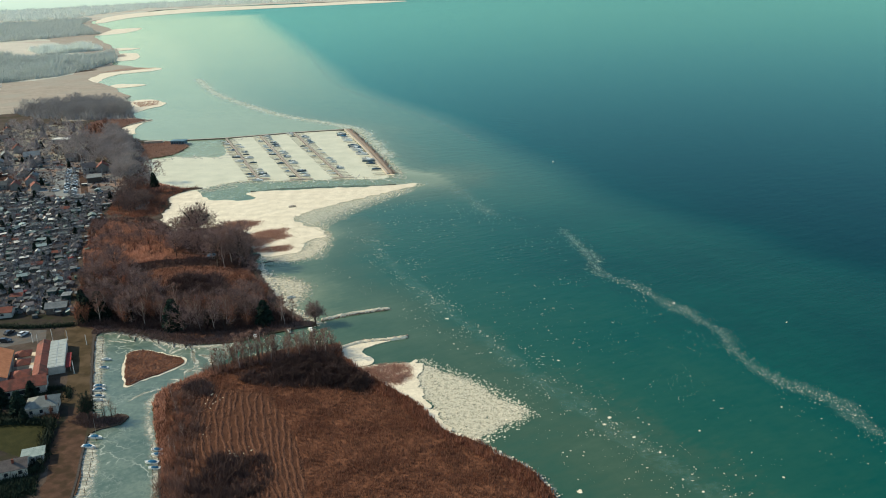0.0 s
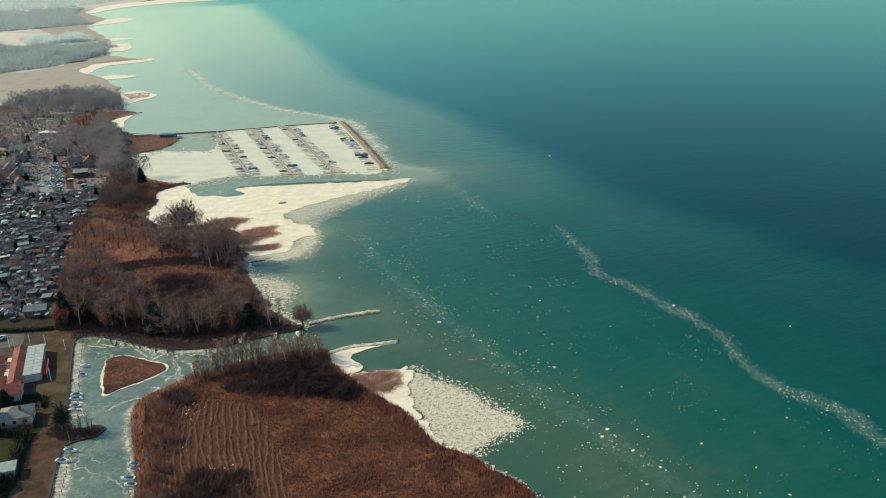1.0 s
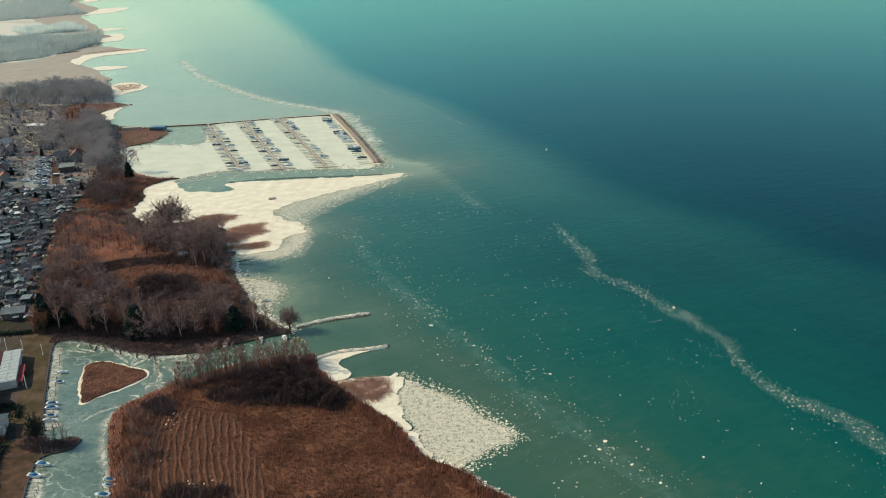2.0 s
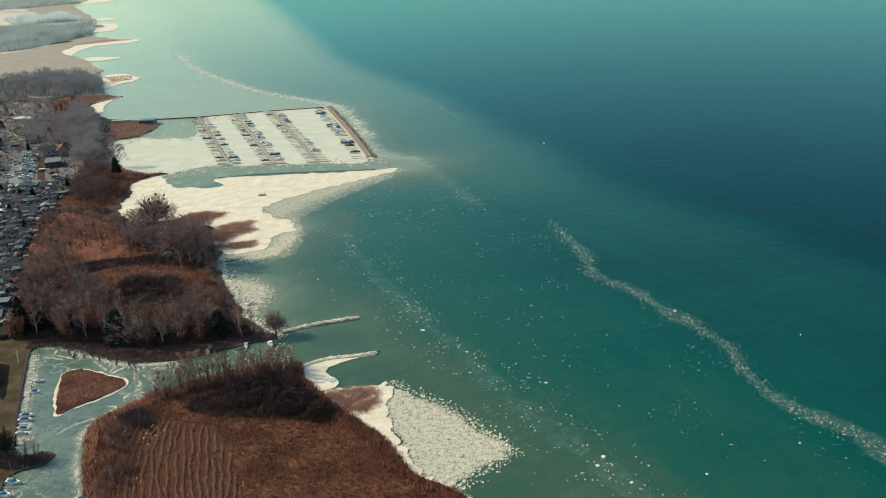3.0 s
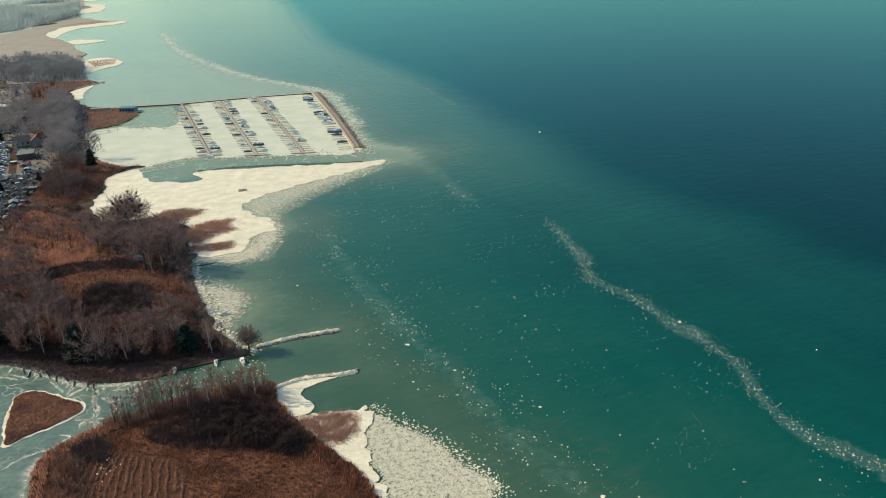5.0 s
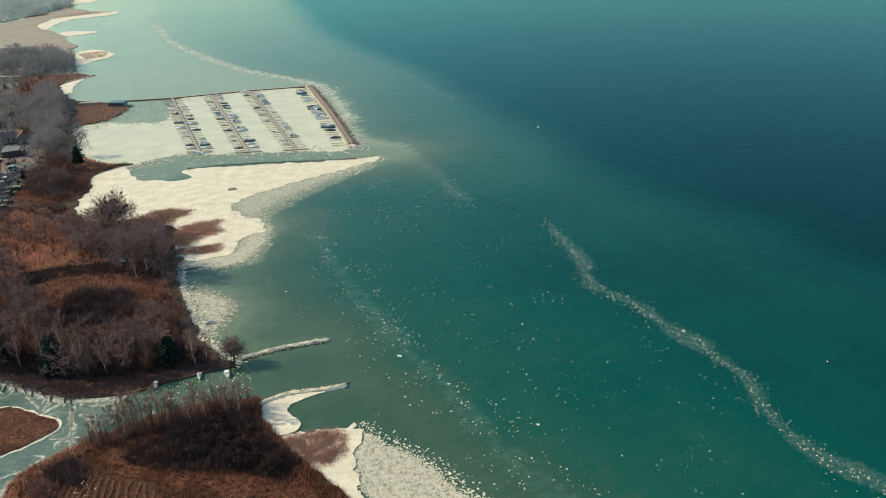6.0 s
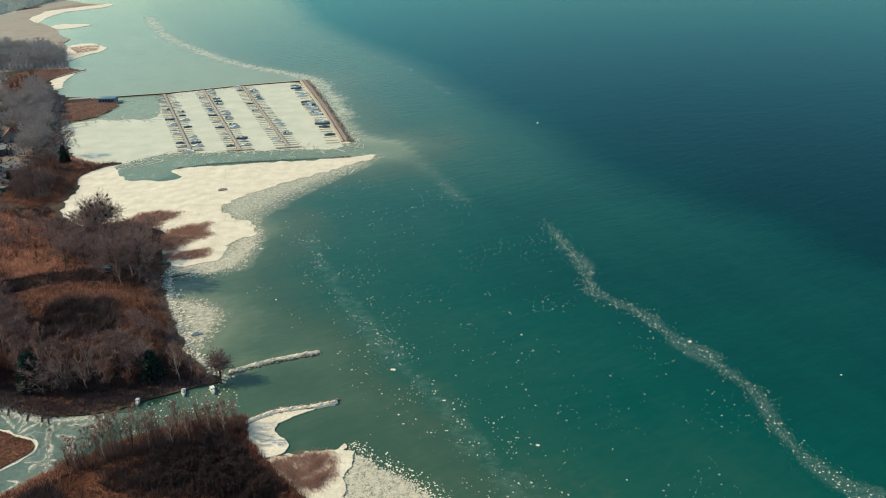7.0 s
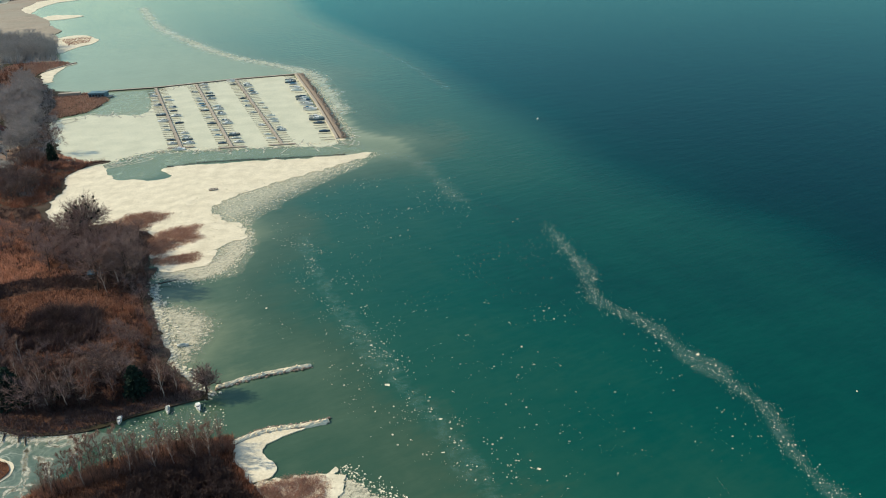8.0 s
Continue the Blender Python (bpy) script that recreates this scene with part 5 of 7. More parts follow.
floe_field([(a + rr.normal(0.8, 0.8), b + rr.normal(0.5, 0.8)) for a, b in spline(FIELD_SHORE[6:], step=0.8) for _ in range(1)], "brash_ice", "ice blocks stranded along the reed", 63, 0.15, 0.6, 2.0, 0.04, 0.25, False)
floe_field([(a + rr.normal(0, 2.2), b + rr.normal(0, 1.6)) for a, b in spline(BAY_ICE[3:14], step=0.9) for _ in range(2)], "brash_ice", "broken rim of the bay ice", 64, 0.1, 0.6, 2.0, 0.04, 0.3, False)
floe_field([(a + rr.normal(1.5, 3.5), b + rr.normal(0.5, 3.5)) for a, b in spline(OUTER_BANK[2:6], step=2.2) for _ in range(2)], "floe", "floes along the pale band outside the harbour", 65, 0.15, 0.9, 2.5, 0.04, 0.12, False)
floe_field([(a + rr.normal(2.0, 1.6), b + rr.normal(0.8, 1.6)) for a, b in spline([(x + 4, y + 2) for x, y in MOLE], step=0.8) for _ in range(2)], "brash_ice", "ice blocks against the harbour mole", 66, 0.15, 0.55, 2.0, 0.04, 0.25, False)
floe_field([(a + rr.normal(0, 3.0), b + rr.normal(0, 2.2)) for a, b in spline(HARBOUR_ICE[8:16], step=1.2) for _ in range(2)], "brash_ice", "jumbled ice edge at the harbour entrance", 67, 0.15, 0.9, 2.0, 0.04, 0.3, False)
ridge = [(-244, 580), (-200, 592), (-150, 600), (-128, 605), (-160, 566), (-185, 530), (-196, 506), (-170, 492), (-165, 470), (-180, 470), (-205, 505), (-210, 545)]
floe_field(spaced(ridge, 1500, 1.0, 68), "ice_blocks", "rough blocks frozen into the bay ice", 69, 0.1, 0.55, 2.2, 0.03, 0.28, False)

flecks = [(a + rr.normal(0, 2.2), b + rr.normal(0, 2.2)) for a, b in ((-140.6, 262), (-137, 261), (-149, 264), (-133.6, 240), (-117, 222), (-114, 225), (-138, 257), (-131, 235), (-114, 220)) for _ in range(5)]
floe_field(flecks, "snow_patches", "small leftover snow patches in the mown reed", 73, 0.12, 0.5, 2.0, 0.02, 0.2, False).location.z = 0.42

# ---- harbour ----
def box(bm, x0, x1, y0, y1, z0, z1):
    v = [bm.verts.new((x, y, z)) for z in (z0, z1) for x, y in ((x0, y0), (x1, y0), (x1, y1), (x0, y1))]
    for f in ((3, 2, 1, 0), (4, 5, 6, 7), (0, 1, 5, 4), (1, 2, 6, 5), (2, 3, 7, 6), (3, 0, 4, 7)):
        bm.faces.new([v[i] for i in f])


def boxed(name, material, parent, *dims, label=""):
    bm = bmesh.new()
    for d in dims:
        box(bm, *d)
    return part(name, bm, material, parent, label)


def along(a, b):
    return math.atan2(b[1] - a[1], b[0] - a[0]), math.hypot(b[0] - a[0], b[1] - a[1])


def tube(name, a, b, r0, r1, sides, material, parent):
    V, F = [], []
    limb(V, F, Vector(a), Vector(b), r0, r1, sides)
    n = len(V)
    F.append(tuple(range(n - sides, n)))
    return raw(name, [tuple(v) for v in V], F, material, parent)


def shared(ob, m, parent):
    """One more piece like ob, at m under parent."""
    o = ob.copy()
    scene.collection.objects.link(o)
    o.parent = parent
    o.matrix_basis = m
    return o


FINGER = radians(9)


def pier(a, b, label, tee=True, left=True, right=True, step=5.8, reach=7.4):
    """A boardwalk on posts with mooring fingers to both sides."""
    g, length = along(a, b)
    root = tagged(new("pier"), label, "pier", "harbour piers")
    root.matrix_basis = Matrix.Translation((*a, 0)) @ Matrix.Rotation(g, 4, "Z")
    boxed("deck", TIMBER, root, (0, length, -1.1, 1.1, 0.62, 0.8))
    boxed("beam", DARK_TIMBER, root, (0, length, -1.0, -0.75, 0.35, 0.616), (0, length, 0.75, 1.0, 0.35, 0.616))
    post = tube("post", (0, 0, -0.8), (0, 0, 1.5), 0.14, 0.13, 6, DARK_TIMBER, root)
    post.matrix_basis = Matrix.Translation((1, 1.25, 0))
    k = 9.0
    while k < length:
        for s in (-1.25, 1.25):
            shared(post, Matrix.Translation((k, s, 0)), root)
        k += 9.0
    finger = boxed("finger", DARK_TIMBER, root, (0, reach, -0.14, 0.14, 0.4, 0.55))
    turn = FINGER - g
    k, first = 6.0, True
    while k < length - 3:
        for side, on in ((1, right), (-1, left)):
            if on:
                m = Matrix.Translation((k, 0, 0)) @ Matrix.Rotation(turn + (0 if side > 0 else math.pi), 4, "Z") @ Matrix.Translation((1.2, 0, 0))
                if first: finger.matrix_basis, first = m, False
                else: shared(finger, m, root)
        k += step
    if tee:
        t = boxed("end_platform", TIMBER, root, (-9, 9, -1.0, 1.0, 0.6, 0.82))
        t.matrix_basis = Matrix.Translation((length, 0, 0)) @ Matrix.Rotation(turn, 4, "Z")
    return root


LANES = [(PIERS[i], PIERS[i + 1]) for i in (0, 2, 4, 6)]
pier(*LANES[0], "long weathered timber pier with mooring fingers in ice")
pier(*LANES[1], "timber harbour pier with fingers and a cross platform")
pier(*LANES[2], "timber harbour pier with many empty mooring fingers")


def walkway(pts, label):
    root = tagged(new("walkway"), label, "walkway")
    for a, b in zip(pts, pts[1:]):
        g, n = along(a, b)
        m = Matrix.Translation((*a, 0)) @ Matrix.Rotation(g, 4, "Z")
        boxed("deck", TIMBER, root, (0, n, -1.2, 1.2, 0.75, 0.95)).matrix_basis = m
        boxed("sheet_piling", DARK_TIMBER, root, (0, n, -1.05, 1.05, -0.8, 0.746)).matrix_basis = m


walkway([(-504, 884), (-500, 900), (-493, 922)], "icy timber landing stage by the beach")
walkway(HARBOUR_WALL, "timber walkway on dark piling closing the harbour")


def rock(rnd, r):
    bm = bmesh.new()
    bmesh.ops.create_icosphere(bm, subdivisions=1, radius=r)
    for v in bm.verts:
        v.co *= rnd.uniform(0.7, 1.15)
        v.co.z *= 0.7
    return bm


def mound(root, line, width, height, material, name, seed, lumps=0.35, lift=0.0, step=0.8, label=""):
    """A heaped ridge along a line, of uneven height."""
    c = spline(line, step=step)
    V, F, across = [], [], 9
    for i, (x, y) in enumerate(c):
        ax, ay = c[max(0, i - 1)]
        bx, by = c[min(len(c) - 1, i + 1)]
        d = math.hypot(bx - ax, by - ay)
        nx, ny = -(by - ay) / d, (bx - ax) / d
        end = min(1, (min(i, len(c) - 1 - i) + 1) / 3)
        for k in range(across):
            s = k / (across - 1) * 2 - 1
            w = s * width / 2 * (0.8 + 0.35 * noise.noise((x / 3, y / 3, seed + (1 if s > 0 else 5)))) * (0.5 + 0.5 * end)
            bump = noise.noise((x * 1.1 + s * 3, y * 1.1, seed)) + 0.5 * noise.noise((x * 2.7, y * 2.7 + s * 6, seed))
            z = lift + height * end * (1 - abs(s) ** 2.2) * (0.75 + lumps * bump) - (0.3 if abs(s) > 0.99 else 0)
            V.append((x + nx * w, y + ny * w, z))
    for i in range(len(c) - 1):
        for k in range(across - 1):
            q = i * across + k
            F.append((q, q + 1, q + across + 1, q + across))
    return raw(name, V, F, material, root, label)


def jetty(line, label, seed, stones):
    rnd = random.Random(seed)
    root = tagged(new("jetty"), label, "jetty")
    mound(root, line, 3.4, 0.9, STONE, "rubble", seed)
    mound(root, line, 3.0, 0.9, ICE_LUMP, "ice_crust", seed + 3, 0.6, 0.3)
    shapes = [rock(rnd, 0.55) for _ in range(3)]
    kinds = [part("stone", b, STONE, root) for b in shapes]
    c = spline(line, step=1.1)
    first = 0
    for i, (x, y) in enumerate(c):
        for s in stones:
            m = Matrix.Translation((x + rnd.gauss(0, 0.25) - 0.35 * s, y + rnd.gauss(0, 0.2) + s * 1.45, rnd.uniform(0.1, 0.4))) @ Matrix.Rotation(rnd.uniform(0, 6), 4, "Z") @ Matrix.Scale(rnd.uniform(0.6, 1.25), 4)
            if first < 3:
                kinds[first].matrix_basis = m
                first += 1
            else:
                shared(rnd.choice(kinds), m, root)
    lump = part("ice_lump", rock(rnd, 0.6), ICE_LUMP, root, smooth=True)
    lump.matrix_basis = Matrix.Translation((*c[len(c) // 2], 1.0))
    for x, y in c[::2]:
        shared(lump, Matrix.Translation((x + rnd.gauss(0, 0.6), y + rnd.gauss(0, 0.6), rnd.uniform(0.7, 1.05))) @ Matrix.Rotation(rnd.uniform(0, 6), 4, "Z") @ Matrix.Scale(rnd.uniform(0.35, 0.85), 4), root)


jetty(JETTIES[:3], "rubble jetty thickly crusted with white ice", 5, (-1,))
jetty(JETTIES[3:], "ice-capped rubble jetty with dark stones beside it", 6, (1, 1))


def mole():
    rnd = random.Random(9)
    root = tagged(new("mole"), "curved stone harbour mole with a path on top", "breakwater")
    mound(root, MOLE, 6.2, 1.9, STONE, "rubble", 12, 0.25, step=2)
    c = spline([(x - 3.2, y - 1.4) for x, y in MOLE], step=6)
    for a, b in zip(c, c[1:]):
        g, n = along(a, b)
        boxed("path", CONCRETE, root, (-0.05, n + 0.05, -0.9, 0.9, -0.5, 1.35)).matrix_basis = Matrix.Translation((*a, 0)) @ Matrix.Rotation(g, 4, "Z")
    kinds = [part("stone", rock(rnd, 1.0), STONE, root) for _ in range(3)]
    line = spline(MOLE, step=1.9)
    for i, (x, y) in enumerate(line):
        for s in (0, 1):
            m = Matrix.Translation((x + 2.0 + rnd.gauss(0, 0.9), y + 0.9 + rnd.gauss(0, 0.7), rnd.uniform(0.4, 1.3))) @ Matrix.Rotation(rnd.uniform(0, 6), 4, "Z") @ Matrix.Scale(rnd.uniform(0.5, 1.1), 4)
            if i + s < 3 and i < 3 and s == 0: kinds[i].matrix_basis = m
            else: shared(rnd.choice(kinds), m, root)
    finger = boxed("finger", DARK_TIMBER, root, (-9.5, 0, -0.15, 0.15, 0.4, 0.58))
    done = False
    for x, y in spline([(x - 4.6, y - 2.0) for x, y in MOLE], step=9.0):
        m = Matrix.Translation((x, y, 0)) @ Matrix.Rotation(FINGER, 4, "Z")
        if not done: finger.matrix_basis, done = m, True
        else: shared(finger, m, root)
    tip = mound(root, [(MOLE[-1][0] - 6, MOLE[-1][1] - 1), (MOLE[-1][0] + 3, MOLE[-1][1] - 2)], 4, 0.8, ICE_LUMP, "ice_crust", 33)


mole()


def pile_row(pts, label, seed, gap=1.0):
    rnd = random.Random(seed)
    root = tagged(new("pile_breakwater"), label, "breakwater")
    post = tube("post", (0, 0, -0.8), (0, 0, 0.8), 0.32, 0.28, 6, DARK_TIMBER, root)
    first = True
    for x, y in spline(pts, step=gap):
        m = Matrix.Translation((x + rnd.gauss(0, 0.12), y + rnd.gauss(0, 0.12), rnd.uniform(-0.4, 0.3))) @ Matrix.Rotation(rnd.gauss(0, 0.08), 4, "X")
        if first: post.matrix_basis, first = m, False
        else: shared(post, m, root)


pile_row(PILES_LONG, "row of dark timber piles along the bay ice", 1)
pile_row(PILES_SHORT, "short row of dark piles with brush", 2)
pile_row([(-226, 321), (-214, 324), (-201, 321), (-184, 315), (-170, 311), (-156, 315), (-142, 325), (-128, 333)], "row of low stakes under the wooded bank", 3, 2.6)
thicket([(-309, 574), (-302, 588), (-293, 595), (-291, 598), (-302, 594), (-312, 580)], 1.2, 1.8, 101, "brush grown through the short pile row", base=0.0)

# ---- boats ----
WHITE_PAINT = surface("white_gelcoat", (0.62, 0.6, 0.55), (0.8, 0.78, 0.72), 1.5, 0.2, rough=0.35, bump=0.05, vary=0.1, gloss=0.5)
DARK_HULL = surface("dark_blue_hull_paint", (0.02, 0.05, 0.07), (0.06, 0.1, 0.13), 1.5, 0.2, rough=0.35, bump=0.05, vary=0.2, gloss=0.5)
BLUE_TARP = surface("bright_blue_tarpaulin", (0.008, 0.066, 0.14), (0.022, 0.145, 0.26), 1.2, 0.2, rough=0.55, bump=0.5, depth=0.06, vary=0.25)
NAVY_TARP = surface("navy_tarpaulin", (0.02, 0.05, 0.085), (0.05, 0.105, 0.16), 1.2, 0.2, rough=0.6, bump=0.5, depth=0.06, vary=0.25)
GREY_TARP = surface("grey_tarpaulin", (0.32, 0.37, 0.34), (0.52, 0.55, 0.5), 1.2, 0.2, rough=0.6, bump=0.5, depth=0.06, vary=0.3)
TINT_GLASS = surface("tinted_glass", (0.01, 0.014, 0.016), (0.03, 0.035, 0.04), 1, 0.2, rough=0.1, bump=0.02, gloss=0.6)
ALLOY = surface("dull_aluminium", (0.4, 0.4, 0.4), (0.55, 0.55, 0.54), 0.6, 0.1, rough=0.35, bump=0.05, metal=0.9)


def hull(length, beam, free, bow=0.25):
    """Lofted hull with flared sides, closed by a sunken deck."""
    bm = bmesh.new()
    rows, n = [], 9
    for i in range(n):
        s = i / (n - 1)
        x = (s - 0.5) * length
        w = beam / 2 * (1 - max(0, (s - 0.45) / 0.55) ** 2.2) * (0.82 + 0.18 * min(1, s / 0.3))
        w = max(w, 0.04)
        top = free * (1 + bow * s * s)
        low = -0.25 + 0.5 * max(0, s - 0.8) * free * 3
        rows.append([bm.verts.new((x, a, z)) for a, z in ((-w * 0.9, top - 0.12), (-w, top), (-w * 0.86, 0.12 + low * 0.3), (0, low), (w * 0.86, 0.12 + low * 0.3), (w, top), (w * 0.9, top - 0.12))])
    for a, b in zip(rows, rows[1:]):
        for k in range(6):
            bm.faces.new((a[k], a[k + 1], b[k + 1], b[k]))
        bm.faces.new((a[6], a[0], b[0], b[6]))
    bm.faces.new(rows[0])
    bm.faces.new(rows[-1][::-1])
    return tidy(bm)


def loft(sections):
    """A closed body through equal rings of corners."""
    bm = bmesh.new()
    rings = [[bm.verts.new(p) for p in s] for s in sections]
    for a, b in zip(rings, rings[1:]):
        for k in range(len(a)):
            j = (k + 1) % len(a)
            bm.faces.new((a[k], a[j], b[j], b[k]))
    bm.faces.new(rings[0])
    bm.faces.new(rings[-1][::-1])
    return tidy(bm)


def cabin_ring(x, w, z0, z1):
    return [(x, -w, z0), (x, -w * 0.82, z1), (x, w * 0.82, z1), (x, w, z0)]


def cruiser(label, hull_mat, top=None):
    root = tagged(new("motor_boat"), label, "boat", "boats in the harbour")
    part("hull", hull(8.4, 2.9, 1.15), hull_mat, root)
    c = loft([cabin_ring(-1.6, 1.1, 0.95, 1.95), cabin_ring(0.3, 1.12, 1.0, 2.1), cabin_ring(1.3, 1.0, 1.05, 1.6), cabin_ring(2.9, 0.55, 1.15, 1.32)])
    cab = part("cabin", c, WHITE_PAINT, root)
    part("windscreen", loft([cabin_ring(0.36, 1.13, 1.62, 2.06), cabin_ring(1.26, 1.02, 1.45, 1.63)]), TINT_GLASS, cab)
    if top:
        part("cover", loft([cabin_ring(-4.0, 1.15, 1.0, 1.45), cabin_ring(-3.0, 1.25, 1.05, 2.05), cabin_ring(-1.5, 1.2, 1.1, 2.15)]), top, root, "canvas cockpit cover")
    boxed("rail", ALLOY, root, (1.5, 3.7, -0.75, -0.7, 1.35, 1.75))
    boxed("rail", ALLOY, root, (1.5, 3.7, 0.7, 0.75, 1.35, 1.75))
    return root


def covered(label, hull_mat, tarp, length=7.0, beam=2.5, mast=False):
    root = tagged(new("sailing_boat" if mast else "covered_boat"), label, "boat", "boats in the harbour")
    part("hull", hull(length, beam, 0.85), hull_mat, root)
    h = beam / 2
    def ring(x, w, z):
        return [(x, -w, 0.78), (x, -w * 0.5, z * 0.93), (x, 0, z), (x, w * 0.5, z * 0.93), (x, w, 0.78)]
    part("cover", loft([ring(-length * 0.36, h * 0.66, 1.0), ring(-length * 0.2, h * 0.8, 1.4), ring(length * 0.05, h * 0.8, 1.5), ring(length * 0.16, h * 0.66, 1.3), ring(length * 0.24, h * 0.5, 1.1)]), tarp, root, "tarpaulin tied down over the deck")
    if mast:
        tube("mast", (0.5, 0, 0.8), (0.5, 0, 9.0), 0.07, 0.05, 6, ALLOY, root)
        tube("boom", (0.4, 0, 1.85), (-2.6, 0, 1.8), 0.05, 0.05, 5, ALLOY, root)
    return root


FLEET = [cruiser("white cabin motor boat frozen in at its berth", WHITE_PAINT, None), cruiser("white motor boat with a navy cockpit cover", WHITE_PAINT, NAVY_TARP), cruiser("dark-hulled motor cruiser with a grey cover", DARK_HULL, GREY_TARP),
         covered("white boat under a grey winter tarpaulin", WHITE_PAINT, GREY_TARP), covered("boat under a bright blue tarpaulin", WHITE_PAINT, BLUE_TARP, 7.6, 2.7), covered("dark boat under a navy tarpaulin", DARK_HULL, NAVY_TARP)]
DINGHIES = [covered("small moored boat under a blue cover", WHITE_PAINT, BLUE_TARP, 5.6, 2.0), covered("small sailing boat with mast and blue cover", WHITE_PAINT, BLUE_TARP, 5.8, 2.0, True), covered("small white boat under a grey cover", WHITE_PAINT, GREY_TARP, 5.4, 1.9)]
moored = set()


def moor(t, x, y, turn, size=1.0, z=0.1, **tags):
    m = Matrix.Translation((x, y, z)) @ Matrix.Rotation(turn, 4, "Z")
    if t.name in moored:
        ob = copy_thing(t, m)
    else:
        moored.add(t.name)
        ob = t
        ob.matrix_basis = m
    ob.scale = (size,) * 3
    return tagged(ob, **tags) if tags else ob


def berth(lane, picks, seed, reach=5.6, size=1.0):
    """Boats beside a pier. picks: share of the way along it, side, boat."""
    (ax, ay), (bx, by) = lane
    rnd = random.Random(seed)
    for s, side, kind in picks:
        g = FINGER + (0 if side > 0 else math.pi) + rnd.gauss(0, 0.04) + (math.pi if rnd.random() < 0.3 else 0)
        x, y = ax + (bx - ax) * s, ay + (by - ay) * s
        d = reach * side
        moor(FLEET[kind], x + math.cos(FINGER) * d, y + math.sin(FINGER) * d + 1.9, g, size * rnd.uniform(0.74, 0.98))


berth(LANES[0], ((0.1, -1, 3), (0.17, -1, 0), (0.26, -1, 3), (0.35, -1, 1), (0.52, -1, 2), (0.62, -1, 0), (0.76, -1, 3), (0.9, -1, 5), (0.95, -1, 0), (0.2, 1, 3), (0.27, 1, 0), (0.4, 1, 1), (0.46, 1, 5), (0.55, 1, 0), (0.66, 1, 5), (0.86, 1, 3), (0.91, 1, 2), (0.96, 1, 0)), 1)
berth(LANES[1], ((0.28, -1, 3), (0.38, -1, 4), (0.42, -1, 4), (0.49, -1, 2), (0.69, -1, 5), (0.78, -1, 3), (0.85, -1, 4), (0.95, -1, 5), (0.03, 1, 0), (0.2, 1, 2), (0.25, 1, 5), (0.3, 1, 1), (0.43, 1, 3), (0.48, 1, 0), (0.66, 1, 1), (0.7, 1, 0), (0.86, 1, 2), (0.9, 1, 3), (0.95, 1, 0)), 2)
berth(LANES[2], ((0.02, -1, 0), (0.09, -1, 5), (0.35, -1, 5), (0.4, -1, 3), (0.58, -1, 3), (0.93, -1, 3), (0.1, 1, 0), (0.14, 1, 1), (0.24, 1, 4), (0.28, 1, 4), (0.64, 1, 3), (0.69, 1, 3)), 3)
berth(LANES[3], ((0.03, -1, 5), (0.08, -1, 2), (0.12, -1, 4), (0.2, -1, 0), (0.25, -1, 3), (0.38, -1, 5), (0.43, -1, 2), (0.47, -1, 1), (0.52, -1, 0), (0.57, -1, 4), (0.61, -1, 0), (0.73, -1, 0), (0.77, -1, 2), (0.82, -1, 5), (0.94, -1, 5)), 4, 5.0, 1.35)
for lane, taken, s0, s1 in ((LANES[0], (0.1, 0.17, 0.2, 0.27, 0.35, 0.4, 0.46, 0.52, 0.55, 0.62, 0.66, 0.76, 0.86, 0.91, 0.95), 0.3, 0.9), (LANES[1], (0.28, 0.38, 0.43, 0.49, 0.66, 0.7, 0.78, 0.86, 0.9, 0.95), 0.05, 0.9), (LANES[2], (0.09, 0.14, 0.24, 0.28, 0.35, 0.4, 0.58, 0.64, 0.69, 0.93), 0.05, 0.97)):
    spare = [k / 50 for k in range(int(s0 * 50), int(s1 * 50), 2) if all(abs(k / 50 - q) > 0.03 for q in taken)]
    berth(lane, [(s, 1 if i % 3 else -1, (3, 0, 3, 1, 3)[i % 5]) for i, s in enumerate(spare)], 7, 5.6, 0.85)
moor(FLEET[0], -252, 619, FINGER + math.pi, 1.0)


SLATE_BOARDS = surface("faded_blue_boards", (0.05, 0.1, 0.13), (0.12, 0.2, 0.24), 1.5, 0.2, rough=0.6, bump=0.3, depth=0.03)


def boathouse():
    root = tagged(new("boathouse"), "dark blue-green wooden boathouse on the harbour walkway", "boathouse")
    root.matrix_basis = Matrix.Translation((-389, 772, 0.5)) @ Matrix.Rotation(radians(3), 4, "Z")
    boxed("wall", SLATE_BOARDS, root, (-7, 7, -4, 4, 0, 3.8))
    boxed("roof", SLATE_BOARDS, root, (-7.5, 7.5, -4.6, 4.6, 3.804, 4.1))
    boxed("terrace", TIMBER, root, (7.002, 12, -3.4, 3.4, 0.1, 0.4))
    for k in range(5):
        boxed("window", TINT_GLASS, root, (-6.4 + k * 2.7, -4.8 + k * 2.7, -4.06, -4.002, 1.2, 2.7))
    low = tagged(new("shed"), "low pale wooden shed beside the boathouse", "shed")
    low.matrix_basis = Matrix.Translation((-419, 778, 0.5)) @ Matrix.Rotation(radians(12), 4, "Z")
    boxed("wall", CONCRETE, low, (-9, 9, -2, 2, 0, 2.4))
    boxed("roof", TIMBER, low, (-9.4, 9.4, -2.4, 2.4, 2.404, 2.6))


boathouse()

